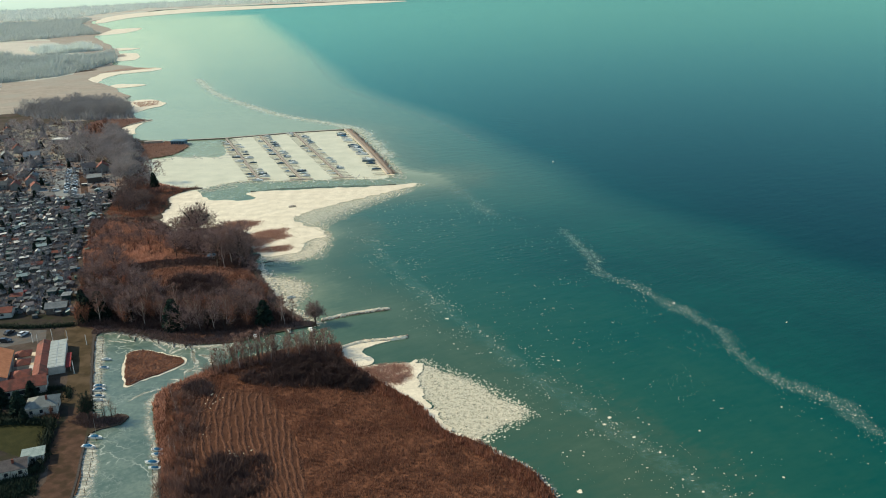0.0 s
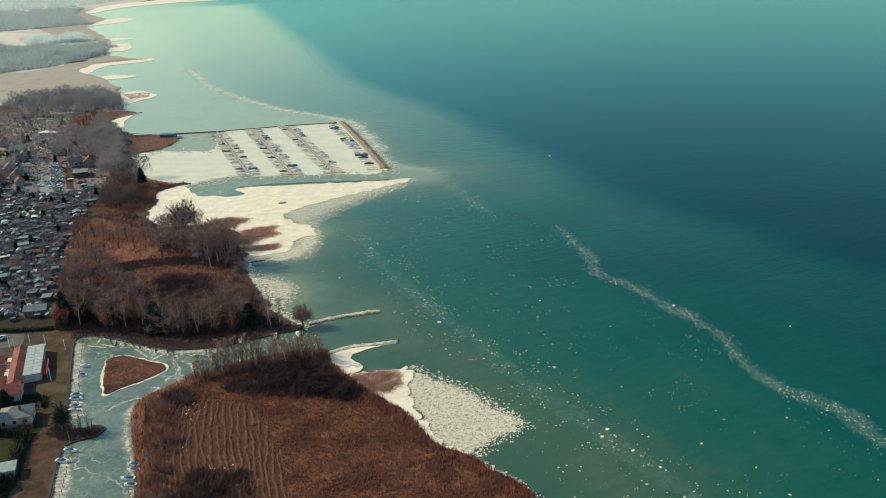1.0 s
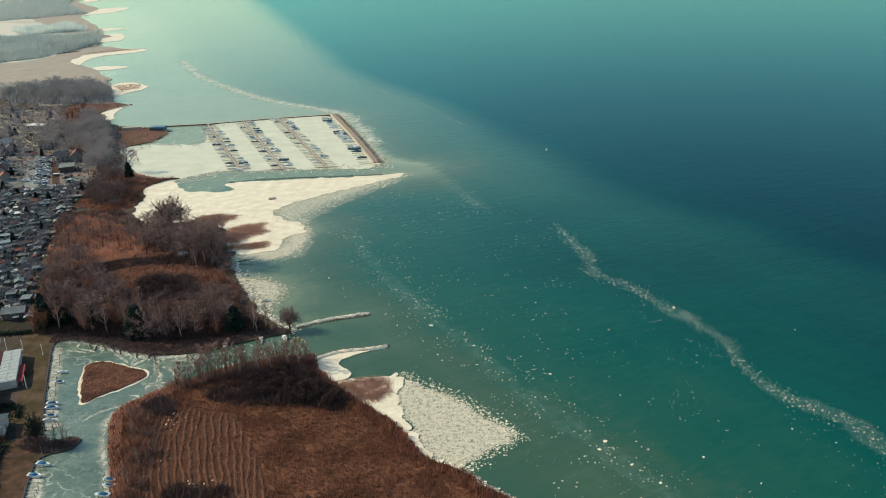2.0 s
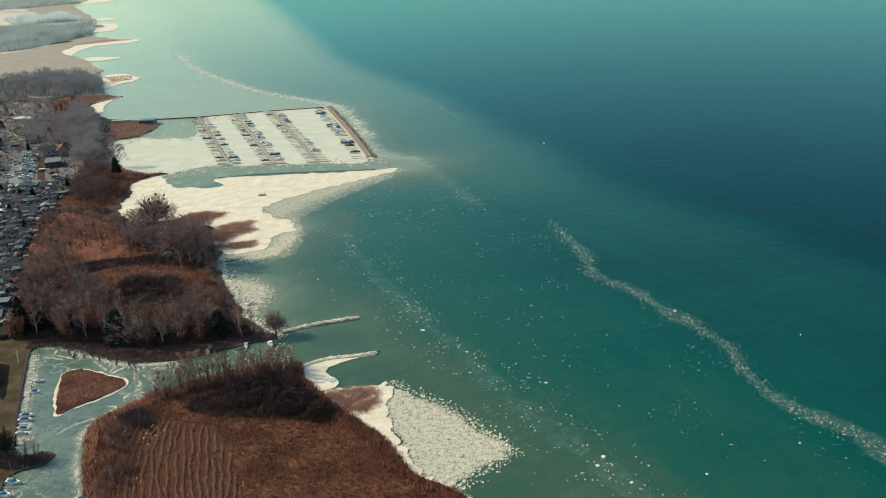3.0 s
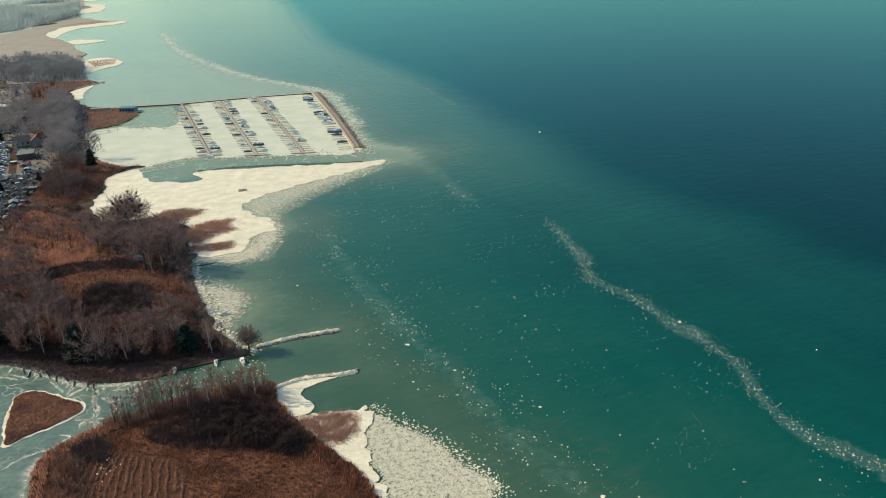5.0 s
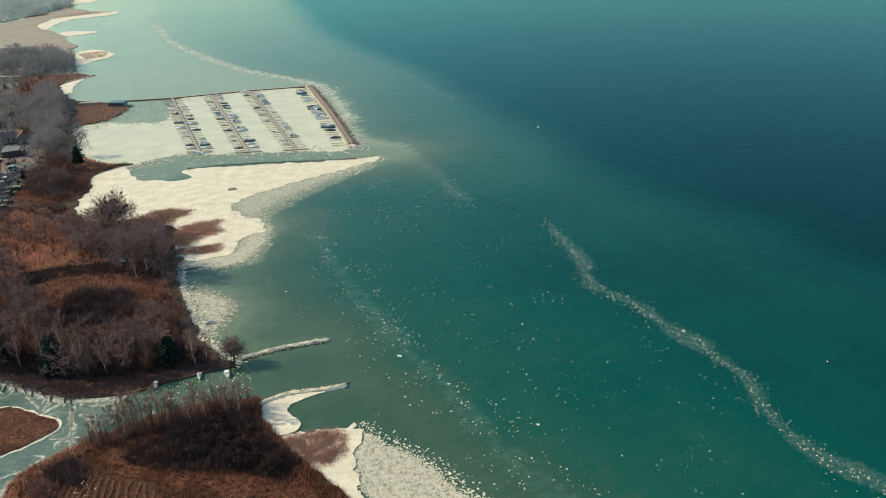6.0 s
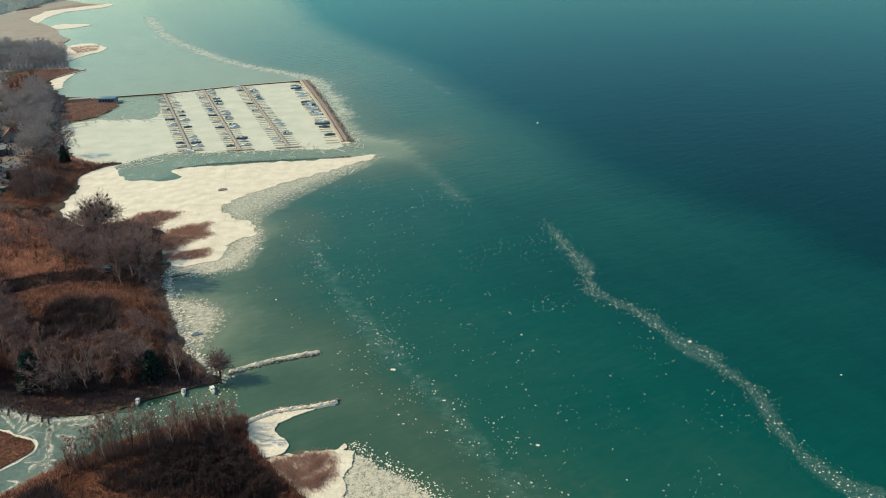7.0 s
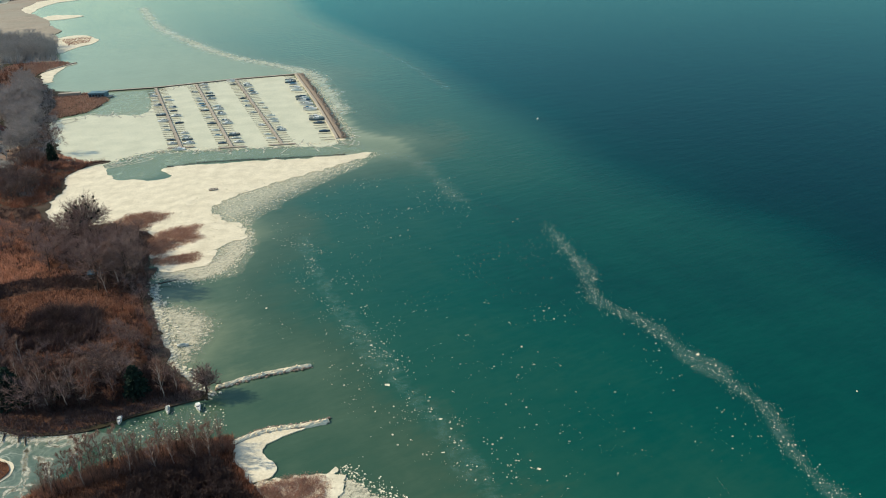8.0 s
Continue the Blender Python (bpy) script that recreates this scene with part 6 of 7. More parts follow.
for line, label in ((HARBOUR_ICE[7:16], "jumbled white seams along the harbour entrance"), (HARBOUR_ICE[:6], "white seams along the boathouse pool")):
    pick = random.Random(23)
    edge = spline(line, step=7)
    streaks([(pick.uniform(0.5, 1.1), [(x + pick.gauss(0, 2), y + pick.gauss(0, 2)), (x + pick.gauss(6, 4), y + pick.gauss(0, 5)), (x + pick.gauss(11, 5), y + pick.gauss(0, 7))]) for x, y in edge for _ in range(2)], label).location.z = 0.1

# canal moorings
for x, y, t, g, s in ((-203, 293, 2, 5, 1.0), (-200, 285, 0, 185, 0.9), (-192.5, 268.5, 0, 5, 1.1), (-191, 265.5, 1, 8, 1.1), (-188.5, 260, 0, 185, 1.0), (-187, 257, 2, 5, 1.0), (-172.5, 230, 1, -5, 1.1), (-171.5, 223.5, 0, -3, 1.15),
                      (-145.5, 223.5, 0, 178, 0.95), (-144, 220.5, 0, 182, 0.95), (-143.5, 215.5, 0, 180, 1.1), (-141, 212.3, 0, 180, 0.95)):
    moor(DINGHIES[t], x, y, radians(g), s * 0.82)
tagged(moor(FLEET[0], -144.5, 320.5, radians(-70), 0.6), "small white motor boat moored under the wooded bank")
moor(DINGHIES[2], -130.5, 327, radians(-65), 0.85)
tagged(moor(FLEET[0], -120.5, 329, radians(-60), 0.62), "white motor boat crusted with ice at the point")
moor(DINGHIES[2], -143, 369, radians(20), 0.8)


def stage(pts, label, seed, reach, side, gap=2.6):
    """Mooring bank: a plank walk with small stakes and booms over the ice."""
    rnd = random.Random(seed)
    root = tagged(new("landing_stage"), label, "landing stage")
    for a, b in zip(pts, pts[1:]):
        g, n = along(a, b)
        boxed("walk", DARK_TIMBER, root, (0, n, -0.4, 0.4, 0.45, 0.6)).matrix_basis = Matrix.Translation((*a, 0)) @ Matrix.Rotation(g, 4, "Z")
    boom = boxed("boom", TIMBER, root, (0, reach, -0.07, 0.07, 0.32, 0.44))
    stake = tube("stake", (0, 0, -0.5), (0, 0, 1.3), 0.08, 0.07, 5, DARK_TIMBER, root)
    first = True
    for x, y in spline(pts, step=gap):
        m = Matrix.Translation((x, y, 0)) @ Matrix.Rotation(radians(rnd.gauss(3, 4)) + (0 if side > 0 else math.pi), 4, "Z")
        p = m @ Matrix.Translation((reach * rnd.uniform(0.85, 1.0), 0, 0))
        if first: boom.matrix_basis, stake.matrix_basis, first = m, p, False
        else:
            shared(boom, m, root)
            shared(stake, p, root)


stage([(-222, 316), (-206, 286), (-192, 261), (-183, 245)], "plank walk with mooring booms along the canal", 1, 4.8, 1)
stage([(-176, 230), (-171, 218), (-165, 205), (-158, 188)], "mooring booms along the lower canal bank", 2, 4.4, 1, 2.0)
stage([(-146, 226), (-139, 212), (-131, 196), (-128, 186)], "mooring booms along the reed bank", 3, 2.6, -1, 2.2)

log_pick = random.Random(19)
for k in range(9):
    x, y = -206 + k * 4.4 + log_pick.uniform(-1, 1), 318.5 - k * 1.15
    log = tagged(new("log"), "dark log frozen slantwise into the canal ice", "log", "logs under the wooded bank")
    log.matrix_basis = Matrix.Translation((x, y, 0.16)) @ Matrix.Rotation(radians(log_pick.gauss(-55, 12)), 4, "Z")
    tube("trunk", (0, 0, 0), (log_pick.uniform(3, 5.5), 0, 0.25), 0.24, 0.15, 6, DARK_TIMBER, log)
    tube("stub", (1.2, 0, 0.1), (1.7, 0.5, 0.6), 0.08, 0.05, 5, DARK_TIMBER, log)

wreck = tagged(new("rowing_boat"), "old brown rowing boat frozen into the bay ice", "boat")
wreck.matrix_basis = Matrix.Translation((-197.5, 541, 0.25)) @ Matrix.Rotation(radians(25), 4, "Z") @ Matrix.Rotation(radians(14), 4, "X")
part("hull", hull(5.2, 2.0, 0.7), TIMBER, wreck)
boxed("thwart", DARK_TIMBER, wreck, (-0.9, -0.6, -0.75, 0.75, 0.6, 0.68), (0.6, 0.9, -0.7, 0.7, 0.62, 0.7))
fallen = tagged(new("fallen_tree"), "fallen bare tree lying over the shore ice", "tree")
fallen.matrix_basis = Matrix.Translation((-176, 420, 0.8)) @ Matrix.Rotation(radians(15), 4, "Z")
FV, FF = [], []
limb(FV, FF, Vector((0, 0, 0)), Vector((9, 0.5, 0.8)), 0.3, 0.08, 6)
for k in range(9):
    a = Vector((2 + k * 0.75, 0.1 * k * 0.5, 0.2 + k * 0.06))
    limb(FV, FF, a, a + Vector((1.4, (-1) ** k * 1.6, 1.2 + 0.2 * (k % 3))), 0.09, 0.02)
quick("trunk", FV, FF, BARK, fallen)

# ---- lanes, lawns, yards ----
LAWN_EDGE = [(-214, 237), (-196, 238), (-189, 221), (-193, 215), (-204, 219), (-214, 226)]
def ground_patch(name, outline, material, label, z=0.47, kind="structure"):
    return slab(name, outline, 0.2, z, material, kind, label, name)


ground_patch("track", spline([(-171, 193), (-160, 195), (-170, 216), (-179, 235), (-190, 252), (-201, 252), (-191, 236), (-184, 220), (-176, 205)], True, 3, 0.8, 5), GRAVEL, "brown gravel track beside the canal")
ground_patch("grass", spline([(-200, 253), (-188, 253), (-199, 272), (-222, 314), (-228, 325), (-242, 325), (-222, 296), (-208, 270)], True, 3, 0.8, 5), DRY_GRASS, "strip of dry yellow-brown grass", 0.474)
ground_patch("lawn", LAWN_EDGE, LAWN, "green garden lawn behind a hedge", 0.478)
ground_patch("garden", spline([(-238, 266), (-223, 263), (-209, 265), (-193, 246), (-189, 231), (-178, 207), (-180, 202), (-174, 192), (-190, 188), (-215, 215), (-238, 240)], True, 3, 1, 5), GARDEN_SOIL, "dark soil of the gardens beside the track", 0.472)
ground_patch("yard", [(-300, 322), (-250, 322), (-244, 312), (-262, 300), (-290, 300)], YARD, "grey car yard of the restaurant", 0.472)
ground_patch("garden", spline([(-305, 352), (-272, 344), (-246, 338), (-238, 328), (-262, 324), (-300, 324)], True, 4, 1, 6), GARDEN_SOIL, "dark soil and beds before the garden plots", 0.466)
PARKING = [(-452, 657), (-436, 668), (-386, 580), (-400, 571)]
ground_patch("parking", PARKING, ASPHALT, "pale asphalt parking lot", 0.476)
ground_patch("path", [(-440, 672), (-433, 672), (-376, 579), (-382, 579)], GRAVEL, "bare brown strip beside the parking lot", 0.472)
ground_patch("road", ribbon([(-600, 480), (-470, 558), (-432, 583), (-410, 590), (-393, 574), (-350, 587)], 6), ASPHALT, "pale asphalt lane behind the gardens", 0.484)
ground_patch("road", ribbon([(-620, 620), (-508, 659), (-478, 668), (-430, 669), (-400, 660)], 6), ASPHALT, "asphalt lane north of the parking lot", 0.482)
ground_patch("path", ribbon([(-379, 576), (-350, 518), (-328, 470), (-298, 414), (-272, 365), (-262, 342)], 3), GRAVEL, "straight garden path between the plots", 0.488)
ground_patch("path", ribbon([(-440, 560), (-400, 480), (-360, 418), (-322, 366), (-300, 336)], 3), GRAVEL, "second straight garden path between plots", 0.49)
ground_patch("field", [(-512, 657), (-476, 662), (-452, 626), (-480, 616)], STUBBLE, "bare earth plot beside the lane", 0.478)

# ---- houses ----
RED_TILE = surface("red_roof_tiles", (0.125, 0.038, 0.026), (0.25, 0.08, 0.052), 2, 0.3, bump=0.5, depth=0.05, vary=0.2, stain=(0.1, 0.042, 0.03), stain_size=3)
ORANGE_TILE = surface("orange_roof_tiles", (0.42, 0.15, 0.06), (0.62, 0.25, 0.11), 2, 0.3, bump=0.5, depth=0.05, vary=0.1)
# dark, green and brown roofs and wood walls are lifted towards haze grey
DARK_ROOF = surface("dark_felt_roof", (0.07, 0.08, 0.085), (0.18, 0.19, 0.185), 2, 0.3, bump=0.3, depth=0.03, vary=0.5)
GREEN_ROOF = surface("grey_green_roof_sheet", (0.13, 0.175, 0.165), (0.29, 0.335, 0.305), 2, 0.3, bump=0.3, depth=0.03, vary=0.5)
PALE_ROOF = surface("pale_roof_sheet", (0.4, 0.4, 0.36), (0.62, 0.6, 0.54), 2, 0.3, bump=0.2, depth=0.03, vary=0.15)
GREY_ROOF = surface("light_grey_roof", (0.12, 0.13, 0.12), (0.22, 0.225, 0.2), 2, 0.3, bump=0.3, depth=0.03)
GLASS_ROOF = surface("dull_glazed_roof", (0.26, 0.275, 0.24), (0.4, 0.41, 0.36), 2, 0.3, rough=0.4, bump=0.1, depth=0.02)
BROWN_ROOF = surface("brown_roof_shingles", (0.1, 0.083, 0.075), (0.22, 0.18, 0.16), 2, 0.3, bump=0.4, depth=0.04, vary=0.4)
PLASTER = surface("cream_plaster", (0.36, 0.33, 0.28), (0.55, 0.51, 0.44), 2, 0.3, bump=0.1, depth=0.02, vary=0.15)
GREY_PLASTER = surface("weathered_grey_plaster", (0.17, 0.155, 0.135), (0.3, 0.275, 0.24), 2, 0.3, bump=0.1, depth=0.02, vary=0.25)
WOOD_WALL = surface("dark_wooden_wall", (0.06, 0.047, 0.04), (0.15, 0.12, 0.1), 1, 0.15, bump=0.3, depth=0.02, vary=0.4)
GREEN_WALL = surface("green_painted_boards", (0.03, 0.06, 0.05), (0.07, 0.11, 0.09), 1, 0.15, bump=0.3, depth=0.02, vary=0.3)
PAVING = surface("cream_paving", (0.46, 0.38, 0.28), (0.64, 0.55, 0.42), 1.5, 0.3, bump=0.15, depth=0.02)
RED_AWNING = surface("dark_red_canvas", (0.16, 0.02, 0.02), (0.3, 0.045, 0.04), 1.5, 0.2, bump=0.3, depth=0.03)


def gable(l, w, z0, z1, top):
    bm = bmesh.new()
    a = [bm.verts.new((x, y, z)) for x in (-l / 2, l / 2) for y, z in ((-w / 2, z0), (-w / 2, z1), (0, top), (w / 2, z1), (w / 2, z0))]
    bm.faces.new(a[:5]); bm.faces.new(a[5:][::-1])
    for k in range(5):
        bm.faces.new((a[k], a[(k + 1) % 5], a[5 + (k + 1) % 5], a[5 + k]))
    return tidy(bm)


def roof_slope(l, w, z1, top, side, over=0.4, thick=0.16):
    rise = (top - z1) / (w / 2)
    y0, z0 = side * (w / 2 + over), z1 - rise * over
    bm = bmesh.new()
    p = [(-l / 2 - over, y0, z0), (l / 2 + over, y0, z0), (l / 2 + over, 0, top), (-l / 2 - over, 0, top)]
    v = [bm.verts.new((x, y, z + 0.004)) for x, y, z in p] + [bm.verts.new((x, y, z + thick)) for x, y, z in p]
    for f in ((0, 1, 2, 3), (4, 5, 6, 7), (0, 1, 5, 4), (1, 2, 6, 5), (2, 3, 7, 6), (3, 0, 4, 7)):
        bm.faces.new([v[i] for i in f])
    return tidy(bm)


def hip(l, w, z1, top, over=0.5):
    bm = bmesh.new()
    L, W, r = l / 2 + over, w / 2 + over, max(0.02, (l - w) / 2)
    b = [bm.verts.new(p) for p in ((-L, -W, z1), (L, -W, z1), (L, W, z1), (-L, W, z1))]
    e = [bm.verts.new(p) for p in ((-L, -W, z1 + 0.15), (L, -W, z1 + 0.15), (L, W, z1 + 0.15), (-L, W, z1 + 0.15))]
    t = [bm.verts.new((-r, 0, top)), bm.verts.new((r, 0, top))]
    bm.faces.new(b[::-1])
    for k in range(4):
        bm.faces.new((b[k], b[(k + 1) % 4], e[(k + 1) % 4], e[k]))
    bm.faces.new((e[0], e[1], t[1], t[0])); bm.faces.new((e[1], e[2], t[1])); bm.faces.new((e[2], e[3], t[0], t[1])); bm.faces.new((e[3], e[0], t[0]))
    return tidy(bm)


def house(name, label, l, w, wall_h, rise, wall, roof, style="gable", chimney=False, category="house", group="", glazing=2, skylight=False):
    root = tagged(new(name), label, category, group)
    top = wall_h + rise
    if style == "gable":
        part("wall", gable(l, w, -0.2, wall_h, top), wall, root)
        part("roof", roof_slope(l, w, wall_h, top, -1), roof, root)
        r = part("roof", roof_slope(l, w, wall_h, top, 1), roof, root)
    else:
        boxed("wall", wall, root, (-l / 2, l / 2, -w / 2, w / 2, -0.2, wall_h))
        if style == "hip":
            r = part("roof", hip(l, w, wall_h + 0.004, top), roof, root)
        else:
            r = boxed("roof", roof, root, (-l / 2 - 0.4, l / 2 + 0.4, -w / 2 - 0.4, w / 2 + 0.4, wall_h + 0.004, wall_h + 0.22))
    for k in range(glazing):
        x = -l / 2 + l * (k + 0.5) / glazing
        for s in (-1, 1):
            y0, y1 = sorted((s * (w / 2 + 0.005), s * (w / 2 + 0.05)))
            f = boxed("window", PLASTER, root, (x - 0.7, x + 0.7, y0, y1, wall_h * 0.35, wall_h * 0.82))
            y0, y1 = sorted((s * (w / 2 + 0.052), s * (w / 2 + 0.07)))
            boxed("pane", TINT_GLASS, f, (x - 0.58, x + 0.58, y0, y1, wall_h * 0.4, wall_h * 0.78))
    boxed("door", WOOD_WALL, root, (l / 2 + 0.004, l / 2 + 0.06, -0.5, 0.5, 0, min(2.05, wall_h * 0.9)))
    if chimney:
        boxed("chimney", RED_TILE, root, (l * 0.15, l * 0.15 + 0.7, -w * 0.18 - 0.35, -w * 0.18 + 0.35, wall_h, top + 0.7))
    if skylight:
        boxed("skylight", WHITE_PAINT, root, (-l * 0.2, l * 0.12, -w * 0.34, -w * 0.12, wall_h + 0.25, wall_h + rise * 0.9 + 0.1))
    return root


G = "garden plot cabins"
CABINS = [house("garden_cabin", "dark wooden garden cabin with a black felt roof", 6.5, 4.6, 2.3, 1.1, WOOD_WALL, DARK_ROOF, category="cabin", group=G, glazing=1),
          house("garden_cabin", "green-boarded garden cabin with grey-green roof", 6.8, 5.0, 2.3, 1.0, GREEN_WALL, GREEN_ROOF, category="cabin", group=G, glazing=1),
          house("garden_cabin", "brown-shingled garden cabin with wooden walls", 6.2, 4.8, 2.3, 1.3, WOOD_WALL, BROWN_ROOF, category="cabin", group=G, glazing=1),
          house("garden_cabin", "flat-roofed dark garden cabin", 5.8, 4.4, 2.5, 0.2, GREEN_WALL, DARK_ROOF, "flat", category="cabin", group=G, glazing=1),
          house("garden_cabin", "garden cabin with a pale sheet roof", 5.6, 3.6, 2.3, 0.2, WOOD_WALL, PALE_ROOF, "flat", category="cabin", group=G, glazing=1),
          house("garden_cabin", "cream garden cabin with a weathered red roof", 6.4, 4.8, 2.3, 1.2, PLASTER, RED_TILE, category="cabin", group=G, glazing=1),
          house("garden_cabin", "garden cabin with grey-green roof and pale skylight", 6.6, 5.0, 2.3, 0.9, GREEN_WALL, GREEN_ROOF, category="cabin", group=G, glazing=1, skylight=True)]
SHEDS = [house("tool_shed", "small dark tool shed on a garden plot", 2.6, 2.0, 2.0, 0.2, WOOD_WALL, DARK_ROOF, "flat", category="shed", glazing=0), house("greenhouse", "small pale greenhouse on a garden plot", 3.2, 2.2, 1.7, 0.7, PALE_ROOF, PALE_ROOF, category="greenhouse", glazing=0)]
HOUSES = [house("house", "plastered house with a red tiled gable roof", 11, 8.5, 4.6, 3.2, GREY_PLASTER, RED_TILE, chimney=True, glazing=3), house("house", "plastered house with a dark roof", 12, 8, 4.4, 3.0, GREY_PLASTER, DARK_ROOF, chimney=True, glazing=3),
          house("house", "house with a brown shingled roof", 10, 8, 4.2, 3.0, GREY_PLASTER, BROWN_ROOF, chimney=True, glazing=3)]
built = set()


def put(t, x, y, turn, size=1.0, z=0.45):
    m = Matrix.Translation((x, y, z)) @ Matrix.Rotation(turn, 4, "Z")
    if t.name in built:
        ob = copy_thing(t, m)
    else:
        built.add(t.name)
        ob = t
        ob.matrix_basis = m
    ob.scale = (size,) * 3
    return ob


GARDENS = [(-250, 343), (-262, 362), (-322, 478), (-345, 565), (-354, 582), (-394, 566), (-434, 578), (-480, 552), (-350, 372), (-312, 335)]
U, W = Vector((-0.49, 0.87)), Vector((0.87, 0.49))
plots = random.Random(77)
GRID = math.atan2(0.87, -0.49)
spots = []
for i in range(-5, 41):
    for j in range(-20, 12):
        c = Vector((-262, 345)) + U * (i * 9.2 + plots.uniform(-2.6, 2.6)) + W * (j * 9.4 + plots.uniform(-2.2, 2.2))
        if not inside(c.x, c.y, GARDENS):
            continue
        if plots.random() < 0.2:
            continue
        put(plots.choices(CABINS, (4, 5, 4, 3, 2.0, 1.0, 2.2))[0], c.x, c.y, GRID + plots.choice((0, math.pi / 2)) + plots.gauss(0, 0.16), plots.uniform(0.55, 0.98))
        spots.append((c.x, c.y))
        if plots.random() < 0.7:
            d = c + U * plots.uniform(-1.2, 1.2) + W * plots.choice((-5.2, 5.2))
            put(plots.choices(SHEDS, (6, 0.6))[0], d.x, d.y, GRID + plots.gauss(0, 0.1), plots.uniform(0.8, 1.2))

town = random.Random(78)
for x, y in ((-406, 656), (-419, 655), (-470, 640), (-462, 700), (-490, 690), (-505, 705), (-520, 676), (-540, 715), (-545, 742), (-565, 760), (-580, 780), (-560, 690), (-600, 800), (-630, 850), (-600, 740), (-500, 640), (-520, 620), (-445, 610), (-462, 596), (-480, 590), (-500, 600)):
    put(town.choice(HOUSES), x, y, GRID + town.choice((0, math.pi / 2)) + town.gauss(0, 0.1), town.uniform(0.85, 1.15))
for x, y in spaced([(-640, 640), (-560, 730), (-500, 700), (-455, 690), (-452, 625), (-405, 610), (-360, 590), (-400, 575), (-440, 590), (-480, 556), (-560, 560)], 900, 13, 79):
    if not inside(x, y, [(-458, 657), (-436, 672), (-380, 580), (-400, 565)]) and town.random() < 0.8:
        put(town.choice(HOUSES + CABINS), x, y, GRID + town.choice((0, math.pi / 2)) + town.gauss(0, 0.15), town.uniform(0.65, 0.9))
hall_far = house("hall", "long pale-roofed hall beside the park", 19, 10, 4.5, 0.3, PLASTER, PALE_ROOF, "flat", glazing=4)
hall_far.matrix_basis = Matrix.Translation((-524, 787, 0.45)) @ Matrix.Rotation(radians(-4), 4, "Z")
kiosk = house("house", "dark flat building beside the parking strip", 14, 11, 4.0, 0.3, WOOD_WALL, DARK_ROOF, "flat", glazing=3)
kiosk.matrix_basis = Matrix.Translation((-395, 622, 0.45)) @ Matrix.Rotation(GRID, 4, "Z")
for x, y, t, s in ((-283, 338, 5, 1.35), (-258, 345, 0, 1.5)):
    put(CABINS[t], x, y, GRID + 1.4, s)

hut = house("hut", "small dark-blue roofed hut among the shore trees", 6.5, 4.6, 2.6, 0.2, WOOD_WALL, NAVY_TARP, "flat", category="hut", glazing=1)
hut.matrix_basis = Matrix.Translation((-209, 427, 0.45)) @ Matrix.Rotation(radians(20), 4, "Z")

# ---- restaurant by the canal ----
REST = Matrix.Translation((-224.5, 291, 0.45)) @ Matrix.Rotation(math.atan2(-0.875, 0.485), 4, "Z")


def restaurant():
    """Own axes: x along the long wing towards the south, y to the canal."""
    root = tagged(new("restaurant"), "sprawling restaurant with red tiled roofs and courtyard", "restaurant")
    root.matrix_basis = REST

    def wing(x0, x1, y0, y1, wall_h, top, roof, along_x):
        l, w = (x1 - x0, y1 - y0) if along_x else (y1 - y0, x1 - x0)
        m = Matrix.Translation(((x0 + x1) / 2, (y0 + y1) / 2, 0)) @ Matrix.Rotation(0 if along_x else math.pi / 2, 4, "Z")
        part("wall", gable(l, w, -0.2, wall_h, top), PLASTER, root).matrix_basis = m
        for s in (-1, 1):
            part("roof", roof_slope(l, w, wall_h, top, s, 0.5, 0.2), roof, root).matrix_basis = m

    wing(-15, 22, -8.6, -3.4, 3.4, 4.9, RED_TILE, True)
    wing(22.5, 31, -40, -3, 3.6, 6.2, RED_TILE, False)
    wing(-9, 20, -40, -18.5, 4.6, 9.6, ORANGE_TILE, True)
    boxed("courtyard", PAVING, root, (-14, 22.4, -18.4, -8.7, 0.02, 0.12))
    for x, y, s in ((-8, -14.5, 3.4), (2, -14, 3.2), (14, -14, 4.0)):
        p = boxed("pavilion", PLASTER, root, (x - s * 0.75, x + s * 0.75, y - s * 0.75, y + s * 0.75, 0.122, 2.5))
        bm = hip(s * 2, s * 2, 2.504, 4.4, 0.1)
        part("roof", bm, RED_TILE, p).matrix_basis = Matrix.Translation((x, y, 0))
    boxed("parasol_base", PLASTER, root, (6, 12, -11, -9.4, 0.122, 2.4))
    for k in range(6):
        boxed("window", TINT_GLASS, root, (31.004, 31.06, -36 + k * 5.5, -33 + k * 5.5, 1.0, 2.6))


def conservatory():
    root = tagged(new("conservatory"), "white glazed hall with a ribbed pale roof", "conservatory")
    root.matrix_basis = REST
    boxed("wall", PLASTER, root, (-15, 15, -3.2, 3.2, -0.2, 3.4))
    for k in range(9):
        x = -15 + k * 30 / 9
        boxed("roof_panel", GLASS_ROOF, root, (x + 0.12, x + 30 / 9 - 0.12, -3.4, -0.1, 3.52, 3.66), (x + 0.12, x + 30 / 9 - 0.12, 0.1, 3.4, 3.52, 3.66))
    boxed("roof_frame", WHITE_PAINT, root, (-15.2, 15.2, -3.5, 3.5, 3.404, 3.516))
    boxed("awning", RED_AWNING, root, (-1, 15, 3.55, 5.6, 2.2, 2.35))
    for k in range(3):
        tube("awning_post", (0 + 7 * k, 5.4, 0), (0 + 7 * k, 5.4, 2.2), 0.06, 0.06, 5, WHITE_PAINT, root)


restaurant()
conservatory()
villa = house("house", "white villa with a pale grey-green hipped roof", 11, 9.5, 3.6, 2.8, PLASTER, GREY_ROOF, "hip", True, glazing=3)
villa.matrix_basis = Matrix.Translation((-204, 247.5, 0.45)) @ Matrix.Rotation(radians(24), 4, "Z")
